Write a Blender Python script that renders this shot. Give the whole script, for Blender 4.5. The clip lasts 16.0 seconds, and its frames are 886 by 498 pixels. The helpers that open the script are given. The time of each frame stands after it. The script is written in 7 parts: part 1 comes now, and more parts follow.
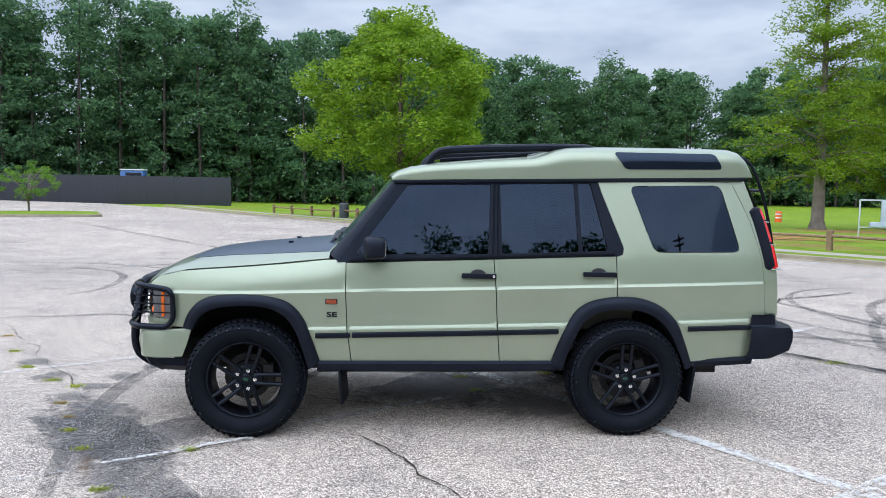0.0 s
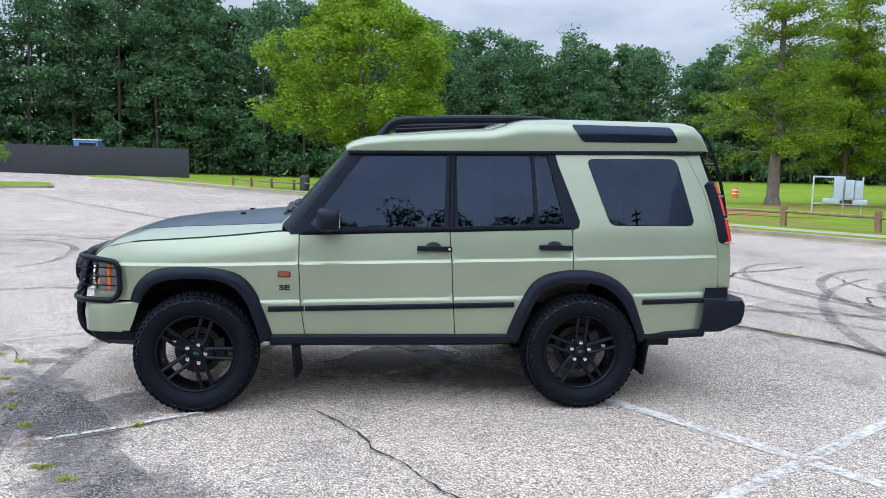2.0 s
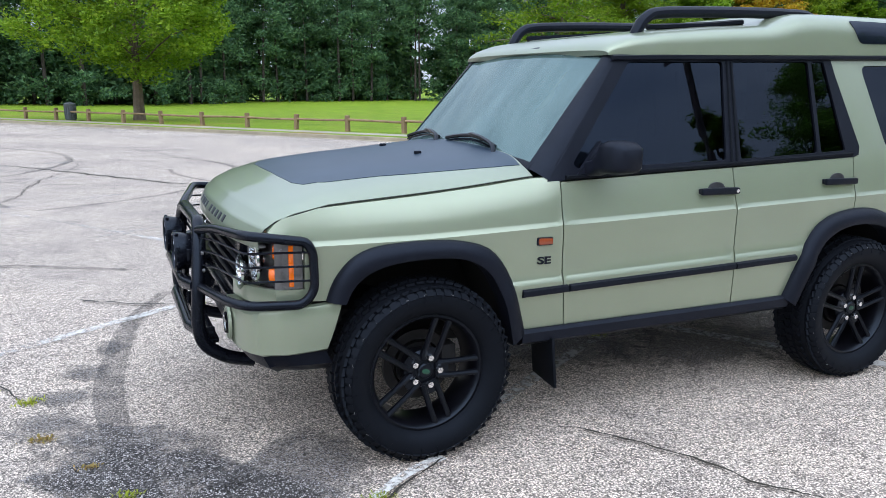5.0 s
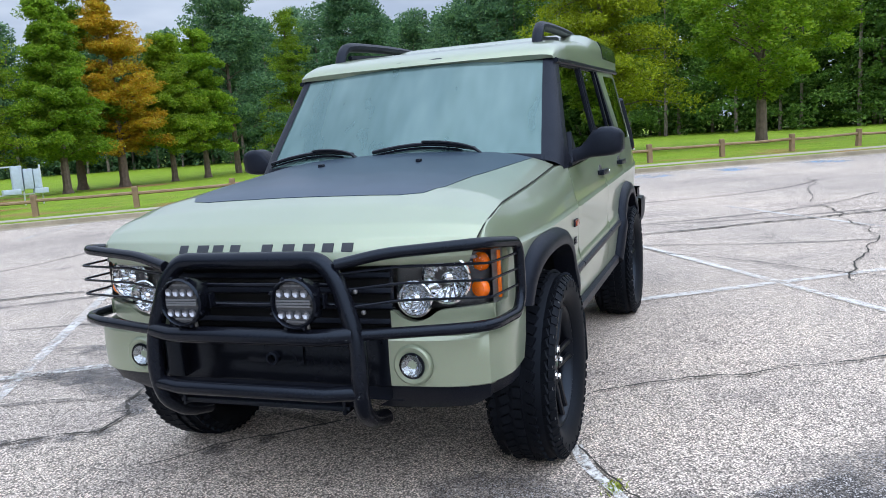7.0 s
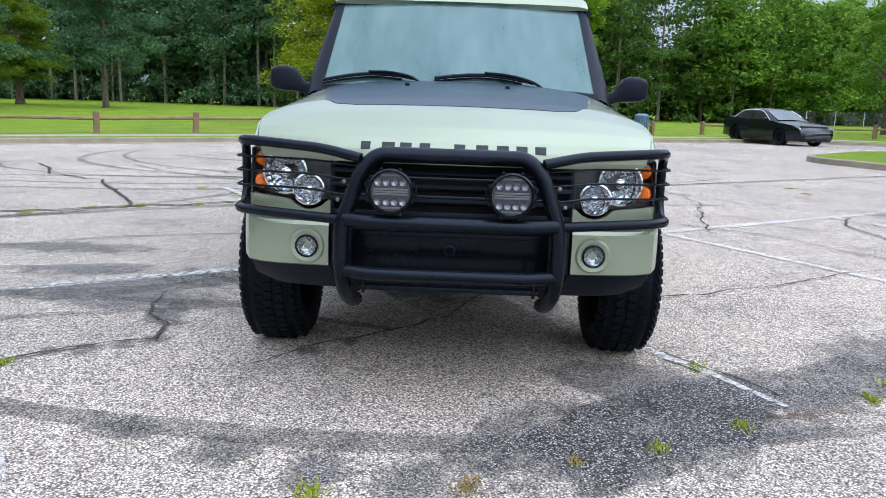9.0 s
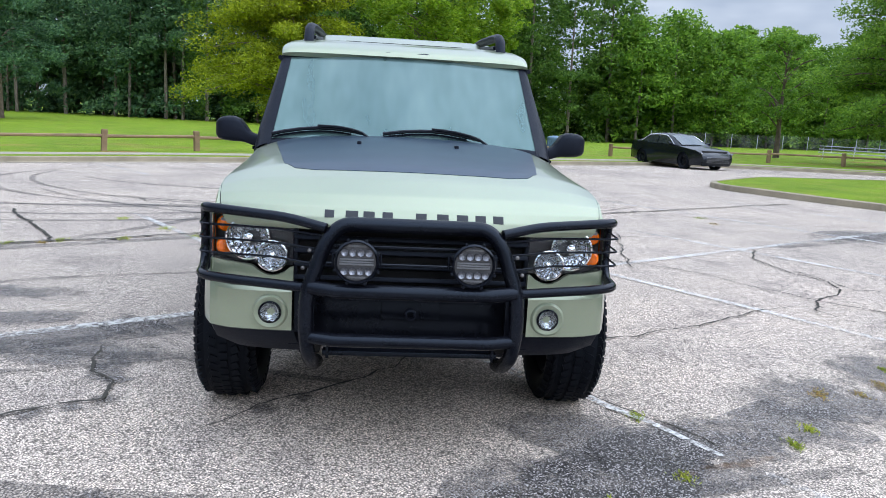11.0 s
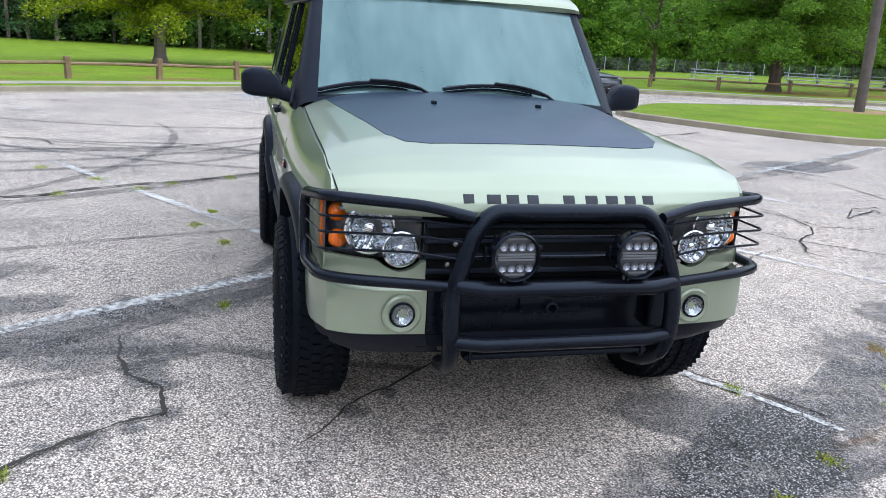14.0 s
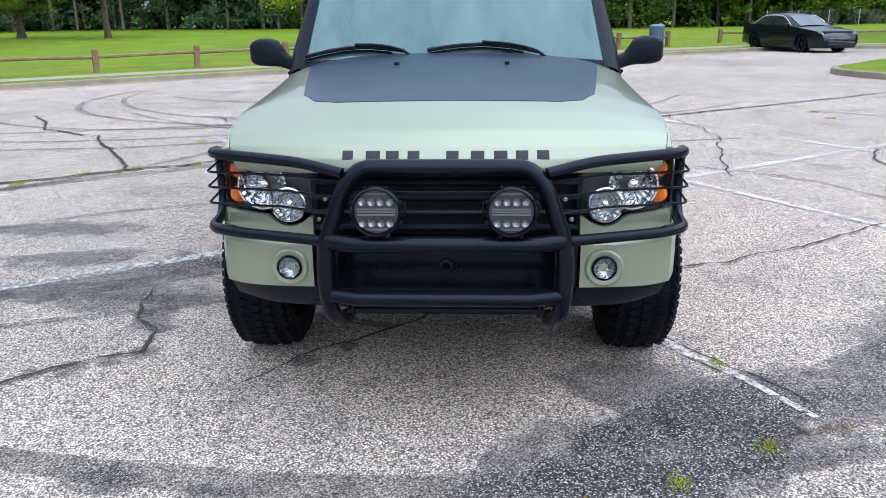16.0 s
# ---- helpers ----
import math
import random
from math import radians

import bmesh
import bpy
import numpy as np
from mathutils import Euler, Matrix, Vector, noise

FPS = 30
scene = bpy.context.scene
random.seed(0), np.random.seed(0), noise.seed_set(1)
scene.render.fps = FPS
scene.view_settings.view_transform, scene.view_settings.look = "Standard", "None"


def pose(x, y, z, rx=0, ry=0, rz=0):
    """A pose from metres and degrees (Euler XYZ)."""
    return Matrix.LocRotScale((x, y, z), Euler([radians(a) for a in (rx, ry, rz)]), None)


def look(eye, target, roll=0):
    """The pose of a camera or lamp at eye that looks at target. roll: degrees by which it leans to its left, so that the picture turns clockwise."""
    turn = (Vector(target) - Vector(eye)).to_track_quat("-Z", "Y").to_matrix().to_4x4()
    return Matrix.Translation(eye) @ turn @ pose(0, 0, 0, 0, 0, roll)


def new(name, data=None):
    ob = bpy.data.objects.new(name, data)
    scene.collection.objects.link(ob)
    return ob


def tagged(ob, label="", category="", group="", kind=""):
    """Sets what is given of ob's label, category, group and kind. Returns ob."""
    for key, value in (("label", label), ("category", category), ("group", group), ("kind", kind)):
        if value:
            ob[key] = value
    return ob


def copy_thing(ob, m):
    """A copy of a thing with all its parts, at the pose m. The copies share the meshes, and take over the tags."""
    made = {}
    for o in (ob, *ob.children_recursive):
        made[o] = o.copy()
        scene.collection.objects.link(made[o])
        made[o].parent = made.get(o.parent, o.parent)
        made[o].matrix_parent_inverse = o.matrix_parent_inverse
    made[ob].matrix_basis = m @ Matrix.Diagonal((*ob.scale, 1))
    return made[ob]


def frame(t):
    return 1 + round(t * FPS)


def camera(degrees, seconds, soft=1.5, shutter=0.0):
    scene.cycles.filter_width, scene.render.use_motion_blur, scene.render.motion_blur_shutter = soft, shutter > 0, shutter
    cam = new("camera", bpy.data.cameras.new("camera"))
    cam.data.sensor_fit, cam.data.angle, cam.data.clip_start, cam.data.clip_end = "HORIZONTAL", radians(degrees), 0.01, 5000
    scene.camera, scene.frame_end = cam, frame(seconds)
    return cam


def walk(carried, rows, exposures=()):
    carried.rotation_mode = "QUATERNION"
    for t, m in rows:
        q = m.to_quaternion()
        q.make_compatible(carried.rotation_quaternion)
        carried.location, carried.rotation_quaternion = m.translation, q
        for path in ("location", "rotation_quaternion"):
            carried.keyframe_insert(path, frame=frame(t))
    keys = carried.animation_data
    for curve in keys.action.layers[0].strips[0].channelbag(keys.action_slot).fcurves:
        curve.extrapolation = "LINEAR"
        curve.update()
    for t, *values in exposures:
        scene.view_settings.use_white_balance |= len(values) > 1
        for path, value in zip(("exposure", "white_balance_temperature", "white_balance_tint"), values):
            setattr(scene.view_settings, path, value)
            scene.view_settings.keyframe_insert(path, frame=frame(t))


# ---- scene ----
cam = camera(59.3, 16.0, 0.5)
PATH = [
    (0, (-0.309, -5.998, 1.682), (-0.182, -4.008, 1.517), 0.8),
    (0.5, (-0.29, -5.986, 1.676), (-0.145, -3.999, 1.492), 1.1),
    (1, (-0.278, -5.98, 1.675), (-0.105, -3.997, 1.476), 1.2),
    (1.5, (-0.268, -5.969, 1.675), (-0.074, -3.99, 1.462), 1.2),
    (2, (-0.259, -5.941, 1.668), (-0.035, -3.967, 1.438), 1.3),
    (2.5, (-0.356, -5.771, 1.642), (-0.099, -3.805, 1.381), 1.3),
    (3, (-0.679, -5.521, 1.648), (-0.387, -3.566, 1.347), 1.3),
    (3.5, (-0.981, -5.066, 1.632), (-0.662, -3.122, 1.29), 1.1),
    (4, (-1.557, -4.694, 1.622), (-1.177, -2.765, 1.255), 1.3),
    (4.2, (-1.753, -4.532, 1.607), (-1.325, -2.614, 1.233), 1.3),
    (6.3, (-3.725, -2.354, 1.49), (-2.126, -1.212, 1.117), -1.2),
    (6.5, (-3.931, -2.152, 1.458), (-2.234, -1.15, 1.118), -1.7),
    (7, (-4.359, -1.568, 1.357), (-2.505, -0.877, 1.067), -3.9),
    (7.5, (-4.684, -1.074, 1.366), (-2.761, -0.616, 1.06), -3.1),
    (8, (-4.845, -0.545, 1.284), (-2.904, -0.229, 0.92), -1.0),
    (8.5, (-5.006, -0.164, 1.271), (-3.052, 0.005, 0.88), 0.9),
    (9, (-5.031, -0.031, 1.186), (-3.068, 0.006, 0.806), 2.0),
    (9.2, (-5.048, -0.03, 1.124), (-3.082, -0.038, 0.76), 2.1),
    (11.3, (-5.096, 0.266, 1.445), (-3.138, 0.024, 1.121), 3.2),
    (11.5, (-4.987, 0.351, 1.467), (-3.033, 0.053, 1.162), 3.4),
    (12, (-4.768, 0.73, 1.489), (-2.841, 0.23, 1.293), 4.2),
    (12.5, (-4.519, 1.026, 1.472), (-2.659, 0.348, 1.187), 3.1),
    (13, (-4.318, 1.206, 1.435), (-2.505, 0.468, 1.028), 3.7),
    (13.5, (-4.346, 1.237, 1.444), (-2.557, 0.488, 0.957), 5.3),
    (14, (-4.506, 1.1, 1.503), (-2.638, 0.595, 0.995), 3.4),
    (14.5, (-4.636, 0.731, 1.486), (-2.72, 0.467, 0.978), 2.5),
    (15, (-4.787, 0.402, 1.491), (-2.866, 0.274, 0.948), 0.7),
    (15.5, (-4.697, 0.035, 1.476), (-2.781, 0.022, 0.904), -0.4),
    (16, (-4.673, -0.093, 1.479), (-2.763, -0.019, 0.892), -0.5),
]
walk(cam, [(t, look(eye, target, roll)) for t, eye, target, roll in PATH])

# ---- light ----
world = bpy.data.worlds.new("overcast_sky")
scene.world = world
world.use_nodes = True
wn, wl = world.node_tree.nodes, world.node_tree.links
wn.clear()
w_out = wn.new("ShaderNodeOutputWorld")
w_bg = wn.new("ShaderNodeBackground")
w_sky = wn.new("ShaderNodeTexSky")
w_sky.sky_type = "NISHITA"
w_sky.sun_disc = False
w_sky.sun_elevation, w_sky.sun_rotation = radians(38), radians(218)
w_geo = wn.new("ShaderNodeTexCoord")
w_sep = wn.new("ShaderNodeSeparateXYZ")
w_map = wn.new("ShaderNodeMapping")
w_map.inputs["Scale"].default_value = (1.0, 1.0, 3.2)
w_noise = wn.new("ShaderNodeTexNoise")
w_noise.inputs["Scale"].default_value = 5.2
w_noise.inputs["Detail"].default_value = 3.5
w_noise.inputs["Roughness"].default_value = 0.6
w_ramp = wn.new("ShaderNodeValToRGB")
w_ramp.color_ramp.elements[0].position, w_ramp.color_ramp.elements[0].color = 0.38, (0.50, 0.60, 0.79, 1)
w_ramp.color_ramp.elements[1].position, w_ramp.color_ramp.elements[1].color = 0.64, (0.72, 0.82, 1.00, 1)
w_up = wn.new("ShaderNodeMapRange")
w_up.inputs["From Min"].default_value, w_up.inputs["From Max"].default_value = 0.10, 0.80
w_up.inputs["To Min"].default_value, w_up.inputs["To Max"].default_value = 0.90, 2.12
w_mul = wn.new("ShaderNodeVectorMath")
w_mul.operation = "SCALE"
w_mix = wn.new("ShaderNodeMix")
w_mix.data_type = "RGBA"
w_mix.inputs["Factor"].default_value = 0.92
w_str = wn.new("ShaderNodeVectorMath")
w_str.operation = "SCALE"
w_str.inputs["Scale"].default_value = 0.11
wl.new(w_geo.outputs["Generated"], w_map.inputs["Vector"])
wl.new(w_map.outputs["Vector"], w_noise.inputs["Vector"])
wl.new(w_noise.outputs["Fac"], w_ramp.inputs["Fac"])
wl.new(w_geo.outputs["Generated"], w_sep.inputs["Vector"])
w_up.interpolation_type = "SMOOTHSTEP"
wl.new(w_sep.outputs["Z"], w_up.inputs["Value"])
# the cloud is brighter towards the hidden sun
SUN = Vector((-14.0, -19.0, 20.0)).normalized()
w_dot = wn.new("ShaderNodeVectorMath")
w_dot.operation = "DOT_PRODUCT"
w_dot.inputs[1].default_value = SUN
w_glow = wn.new("ShaderNodeMapRange")
w_glow.interpolation_type = "SMOOTHERSTEP"
w_glow.inputs["From Min"].default_value, w_glow.inputs["From Max"].default_value = -0.1, 1.0
w_glow.inputs["To Min"].default_value, w_glow.inputs["To Max"].default_value = 1.0, 1.85
w_both = wn.new("ShaderNodeMath")
w_both.operation = "MULTIPLY"
wl.new(w_geo.outputs["Generated"], w_dot.inputs[0])
wl.new(w_dot.outputs["Value"], w_glow.inputs["Value"])
wl.new(w_up.outputs["Result"], w_both.inputs[0])
wl.new(w_glow.outputs["Result"], w_both.inputs[1])
wl.new(w_ramp.outputs["Color"], w_mul.inputs[0])
wl.new(w_both.outputs[0], w_mul.inputs["Scale"])
wl.new(w_sky.outputs["Color"], w_str.inputs[0])
wl.new(w_str.outputs["Vector"], w_mix.inputs["A"])
wl.new(w_mul.outputs["Vector"], w_mix.inputs["B"])
wl.new(w_mix.outputs["Result"], w_bg.inputs["Color"])
w_bg.inputs["Strength"].default_value = 1.0
wl.new(w_bg.outputs["Background"], w_out.inputs["Surface"])

sun_data = bpy.data.lights.new("sun", "SUN")
sun_data.energy, sun_data.angle, sun_data.color = 1.52, radians(120), (1.0, 0.96, 0.90)
sun = new("sun", sun_data)
sun.matrix_world = look(SUN * 50, (0, 0, 0))


# ---- materials ----
def shader(name):
    m = bpy.data.materials.new(name)
    m.use_nodes = True
    return m, m.node_tree.nodes, m.node_tree.links, m.node_tree.nodes["Principled BSDF"]


def put(b, **values):
    for key, value in values.items():
        b.inputs[key.replace("_", " ")].default_value = value


def coords(n, l, scale, kind="Object"):
    tc = n.new("ShaderNodeTexCoord")
    mp = n.new("ShaderNodeMapping")
    mp.inputs["Scale"].default_value = scale if isinstance(scale, tuple) else (scale, scale, scale)
    l.new(tc.outputs[kind], mp.inputs["Vector"])
    return mp.outputs["Vector"]


def noise_node(n, l, vec, scale, detail=4.0, rough=0.55):
    t = n.new("ShaderNodeTexNoise")
    t.inputs["Scale"].default_value = scale
    t.inputs["Detail"].default_value = detail
    t.inputs["Roughness"].default_value = rough
    l.new(vec, t.inputs["Vector"])
    return t.outputs["Fac"]


def ramp(n, l, fac, stops):
    r = n.new("ShaderNodeValToRGB")
    e = r.color_ramp.elements
    while len(e) < len(stops):
        e.new(0.5)
    for s, (p, c) in zip(e, stops):
        s.position, s.color = p, (*c, 1) if len(c) == 3 else c
    l.new(fac, r.inputs["Fac"])
    return r.outputs["Color"]


def mixed(n, l, fac, a, b, mode="MIX"):
    m = n.new("ShaderNodeMix")
    m.data_type, m.blend_type = "RGBA", mode
    for sock, v in ((m.inputs["Factor"], fac), (m.inputs["A"], a), (m.inputs["B"], b)):
        if hasattr(v, "is_linked"):
            l.new(v, sock)
        else:
            sock.default_value = v if isinstance(v, float) else (*v, 1)
    return m.outputs["Result"]


def bump(n, l, height, strength, distance, b):
    k = n.new("ShaderNodeBump")
    k.inputs["Strength"].default_value, k.inputs["Distance"].default_value = strength, distance
    l.new(height, k.inputs["Height"])
    l.new(k.outputs["Normal"], b.inputs["Normal"])


def plain(name, colour, rough=0.5, metal=0.0, vary=0.12, scale=6.0, grain=0.0, grain_scale=300.0, coat=0.0, spec=0.5, tint=None):
    """A surface of one colour with faint dirt at two scales."""
    m, n, l, b = shader(name)
    v = coords(n, l, 1.0)
    f = noise_node(n, l, v, scale, 6.0)
    g = noise_node(n, l, v, scale * 14, 3.0)
    dark = tuple(c * (1 - vary) for c in colour)
    lite = tuple(min(1, c * (1 + vary)) for c in colour)
    c1 = ramp(n, l, f, [(0.3, dark), (0.7, lite)])
    c2 = mixed(n, l, 0.25, c1, ramp(n, l, g, [(0.35, dark), (0.65, lite)]))
    l.new(c2, b.inputs["Base Color"])
    put(b, Roughness=rough, Metallic=metal)
    b.inputs["Specular IOR Level"].default_value = spec
    if tint:
        b.inputs["Specular Tint"].default_value = (*tint, 1)
    if coat:
        b.inputs["Coat Weight"].default_value = coat
        b.inputs["Coat Roughness"].default_value = 0.04
    if grain:
        bump(n, l, noise_node(n, l, v, grain_scale, 2.0), grain, 0.002, b)
    return m


def paint_material(name, colour, dark):
    """Metallic car paint under clear lacquer, with a light film of dust."""
    m, n, l, b = shader(name)
    v = coords(n, l, 1.0)
    flake = n.new("ShaderNodeTexVoronoi")
    flake.inputs["Scale"].default_value = 900.0
    l.new(v, flake.inputs["Vector"])
    c = mixed(n, l, 0.10, ramp(n, l, noise_node(n, l, v, 1.7, 5.0), [(0.3, dark), (0.7, colour)]), flake.outputs["Color"], "SOFT_LIGHT")
    l.new(c, b.inputs["Base Color"])
    put(b, Metallic=0.45, Roughness=0.34)
    b.inputs["Coat Weight"].default_value = 0.75
    l.new(ramp(n, l, noise_node(n, l, v, 9.0, 8.0), [(0.35, (0.03, 0.03, 0.03)), (0.8, (0.10, 0.10, 0.10))]), b.inputs["Coat Roughness"])
    return m


def aggregate(n, l, v):
    """Colour of the worn stones in old asphalt, and their relief."""
    stone = n.new("ShaderNodeTexVoronoi")
    stone.inputs["Scale"].default_value = 140.0
    stone.inputs["Randomness"].default_value = 1.0
    l.new(v, stone.inputs["Vector"])
    sep = n.new("ShaderNodeSeparateColor")
    l.new(stone.outputs["Color"], sep.inputs["Color"])
    chips = ramp(n, l, sep.outputs["Red"], [(0.0, (0.11, 0.107, 0.107)), (0.20, (0.33, 0.318, 0.308)), (0.60, (0.56, 0.538, 0.518)), (0.9, (0.86, 0.835, 0.81))])
    gap = ramp(n, l, stone.outputs["Distance"], [(0.36, (1.17, 1.17, 1.17)), (0.74, (0.25, 0.25, 0.26))])
    base = mixed(n, l, 1.0, chips, gap, "MULTIPLY")
    return mixed(n, l, 0.10, base, (0.40, 0.385, 0.37)), stone.outputs["Distance"]


def asphalt_material():
    """Old pale asphalt: worn aggregate, darker stains and oily patches."""
    m, n, l, b = shader("worn_asphalt")
    v = coords(n, l, 1.0)
    base, relief = aggregate(n, l, v)
    big = noise_node(n, l, v, 0.16, 6.0, 0.6)
    base = mixed(n, l, 1.0, base, ramp(n, l, big, [(0.34, (0.79, 0.71, 0.645)), (0.5, (0.965, 0.865, 0.772)), (0.66, (1.10, 0.97, 0.855))]), "MULTIPLY")
    mid = noise_node(n, l, v, 1.3, 8.0, 0.65)
    base = mixed(n, l, 1.0, base, ramp(n, l, mid, [(0.30, (0.70, 0.70, 0.72)), (0.44, (0.98, 0.98, 0.98)), (0.75, (1.08, 1.075, 1.05))]), "MULTIPLY")
    fine = noise_node(n, l, v, 14.0, 6.0, 0.7)
    base = mixed(n, l, 1.0, base, ramp(n, l, fine, [(0.32, (0.80, 0.80, 0.81)), (0.5, (1.0, 1.0, 1.0)), (0.70, (1.13, 1.125, 1.11))]), "MULTIPLY")
    l.new(base, b.inputs["Base Color"])
    put(b, Roughness=0.95)
    b.inputs["Specular IOR Level"].default_value = 0.15
    bump(n, l, relief, 0.6, 0.005, b)
    return m


def worn_material(name, colour, low, high, scale=14.0, rough=0.8, most=1.0, colour2=None, stones=0.0):
    """Something thin that has partly worn off the ground below it."""
    m, n, l, b = shader(name)
    v = coords(n, l, 1.0)
    f = noise_node(n, l, v, scale, 8.0, 0.7)
    g = noise_node(n, l, v, 0.8, 4.0)
    put(b, Roughness=rough)
    l.new(ramp(n, l, g, [(0.3, colour2 or tuple(c * 0.8 for c in colour)), (0.7, colour)]), b.inputs["Base Color"])
    if stones:
        grit, _ = aggregate(n, l, v)
        grit = mixed(n, l, 1.0, grit, grit, "MULTIPLY")
        l.new(mixed(n, l, 1.0, grit, (stones, stones, stones * 1.03), "MULTIPLY"), b.inputs["Base Color"])
    add = n.new("ShaderNodeMath")
    add.operation = "ADD"
    l.new(f, add.inputs[0])
    sc = n.new("ShaderNodeMath")
    sc.operation = "MULTIPLY_ADD"
    sc.inputs[1].default_value, sc.inputs[2].default_value = 0.6, -0.3
    l.new(g, sc.inputs[0])
    l.new(sc.outputs[0], add.inputs[1])
    r = n.new("ShaderNodeMapRange")
    r.inputs["From Min"].default_value, r.inputs["From Max"].default_value = low, high
    r.inputs["To Max"].default_value = most
    l.new(add.outputs[0], r.inputs["Value"])
    l.new(r.outputs["Result"], b.inputs["Alpha"])
    return m


def leaf_material(name, a, bcol, c, gloss=0.45):
    m, n, l, b = shader(name)
    geo = n.new("ShaderNodeNewGeometry")
    v = coords(n, l, 1.0)
    base = ramp(n, l, geo.outputs["Random Per Island"], [(0.0, a), (0.55, bcol), (1.0, c)])
    big = noise_node(n, l, v, 0.45, 3.0)
    base = mixed(n, l, 1.0, base, ramp(n, l, big, [(0.3, (0.72, 0.76, 0.72)), (0.7, (1.22, 1.18, 1.05))]), "MULTIPLY")
    info = n.new("ShaderNodeObjectInfo")
    base = mixed(n, l, 1.0, base, ramp(n, l, info.outputs["Random"], [(0.0, (0.88, 0.92, 0.9)), (1.0, (1.1, 1.06, 1.0))]), "MULTIPLY")
    l.new(base, b.inputs["Base Color"])
    put(b, Roughness=gloss)
    b.inputs["Specular IOR Level"].default_value = 0.25
    tr = n.new("ShaderNodeBsdfTranslucent")
    l.new(base, tr.inputs["Color"])
    mx = n.new("ShaderNodeMixShader")
    mx.inputs["Fac"].default_value = 0.48
    l.new(b.outputs["BSDF"], mx.inputs[1])
    l.new(tr.outputs["BSDF"], mx.inputs[2])
    l.new(mx.outputs["Shader"], n["Material Output"].inputs["Surface"])
    return m


def grass_material(name, bare):
    m, n, l, b = shader(name)
    v = coords(n, l, 1.0)
    fine = noise_node(n, l, v, 55.0, 5.0, 0.7)
    base = ramp(n, l, fine, [(0.28, (0.075, 0.135, 0.010)), (0.5, (0.160, 0.260, 0.016)), (0.75, (0.28, 0.40, 0.040))])
    mid = noise_node(n, l, v, 0.5, 6.0, 0.6)
    base = mixed(n, l, 1.0, base, ramp(n, l, mid, [(0.32, (0.78, 0.80, 0.8)), (0.68, (1.22, 1.16, 1.0))]), "MULTIPLY")
    dry = noise_node(n, l, v, 0.9, 7.0, 0.68)
    dryf = ramp(n, l, dry, [(0.52, (0, 0, 0)), (0.74, (0.75, 0.75, 0.75))])
    sd = n.new("ShaderNodeSeparateColor")
    l.new(dryf, sd.inputs["Color"])
    base = mixed(n, l, sd.outputs["Red"], base, (0.30, 0.26, 0.06))
    soil = noise_node(n, l, v, 0.21, 5.0, 0.6)
    sepp = ramp(n, l, soil, [(0.54, (0, 0, 0)), (0.64, (1, 1, 1))])
    earth = ramp(n, l, fine, [(0.3, (0.20, 0.10, 0.045)), (0.7, (0.36, 0.20, 0.09))])
    tc = n.new("ShaderNodeTexCoord")
    out_by = n.new("ShaderNodeVectorMath")
    out_by.operation = "DOT_PRODUCT"
    out_by.inputs[1].default_value = (0.848, 0.530, 0.0)
    l.new(tc.outputs["Object"], out_by.inputs[0])
    hgt = n.new("ShaderNodeMapRange")
    hgt.inputs["From Min"].default_value, hgt.inputs["From Max"].default_value = 22.0, 34.0
    hgt.inputs["To Min"].default_value, hgt.inputs["To Max"].default_value = bare, 0.0
    l.new(out_by.outputs["Value"], hgt.inputs["Value"])
    fac = n.new("ShaderNodeMath")
    fac.operation = "MULTIPLY"
    l.new(sepp, fac.inputs[0])
    l.new(hgt.outputs["Result"], fac.inputs[1])
    base = mixed(n, l, fac.outputs[0], base, earth)
    # trodden soil under the trees and along the kerb
    if bare:
        rough = noise_node(n, l, v, 0.7, 6.0, 0.65)
        for x, y, r in ((14.3, 27.4, 4.2), (18.5, 31.5, 3.6), (27.5, 39.5, 5.0), (35.0, 45.0, 4.6), (46.0, 43.5, 4.6), (42.0, 5.2, 2.6), (32.6, -27.0, 3.8), (30.0, -33.0, 4.2), (35.5, -42.0, 3.4)):
            flat = n.new("ShaderNodeVectorMath")
            flat.operation = "MULTIPLY_ADD"
            flat.inputs[1].default_value, flat.inputs[2].default_value = (1, 1, 0), (-x, -y, 0)
            l.new(tc.outputs["Object"], flat.inputs[0])
            far = n.new("ShaderNodeVectorMath")
            far.operation = "LENGTH"
            l.new(flat.outputs["Vector"], far.inputs[0])
            near_in = n.new("ShaderNodeMath")
            near_in.operation = "MULTIPLY_ADD"
            near_in.inputs[1].default_value = 1.0 / r
            l.new(far.outputs["Value"], near_in.inputs[0])
            l.new(rough, near_in.inputs[2])
            spot = n.new("ShaderNodeMapRange")
            spot.inputs["From Min"].default_value, spot.inputs["From Max"].default_value = 1.35, 1.0
            spot.inputs["To Max"].default_value = 0.85
            l.new(near_in.outputs[0], spot.inputs["Value"])
            base = mixed(n, l, spot.outputs["Result"], base, earth)
    l.new(base, b.inputs["Base Color"])
    put(b, Roughness=0.8)
    b.inputs["Specular IOR Level"].default_value = 0.15
    bump(n, l, fine, 0.8, 0.05, b)
    return m


def glass_material(name, tint, ior=1.5, rough=0.0):
    m, n, l, b = shader(name)
    put(b, Base_Color=(*tint, 1), Roughness=rough, IOR=ior)
    b.inputs["Transmission Weight"].default_value = 1.0
    return m


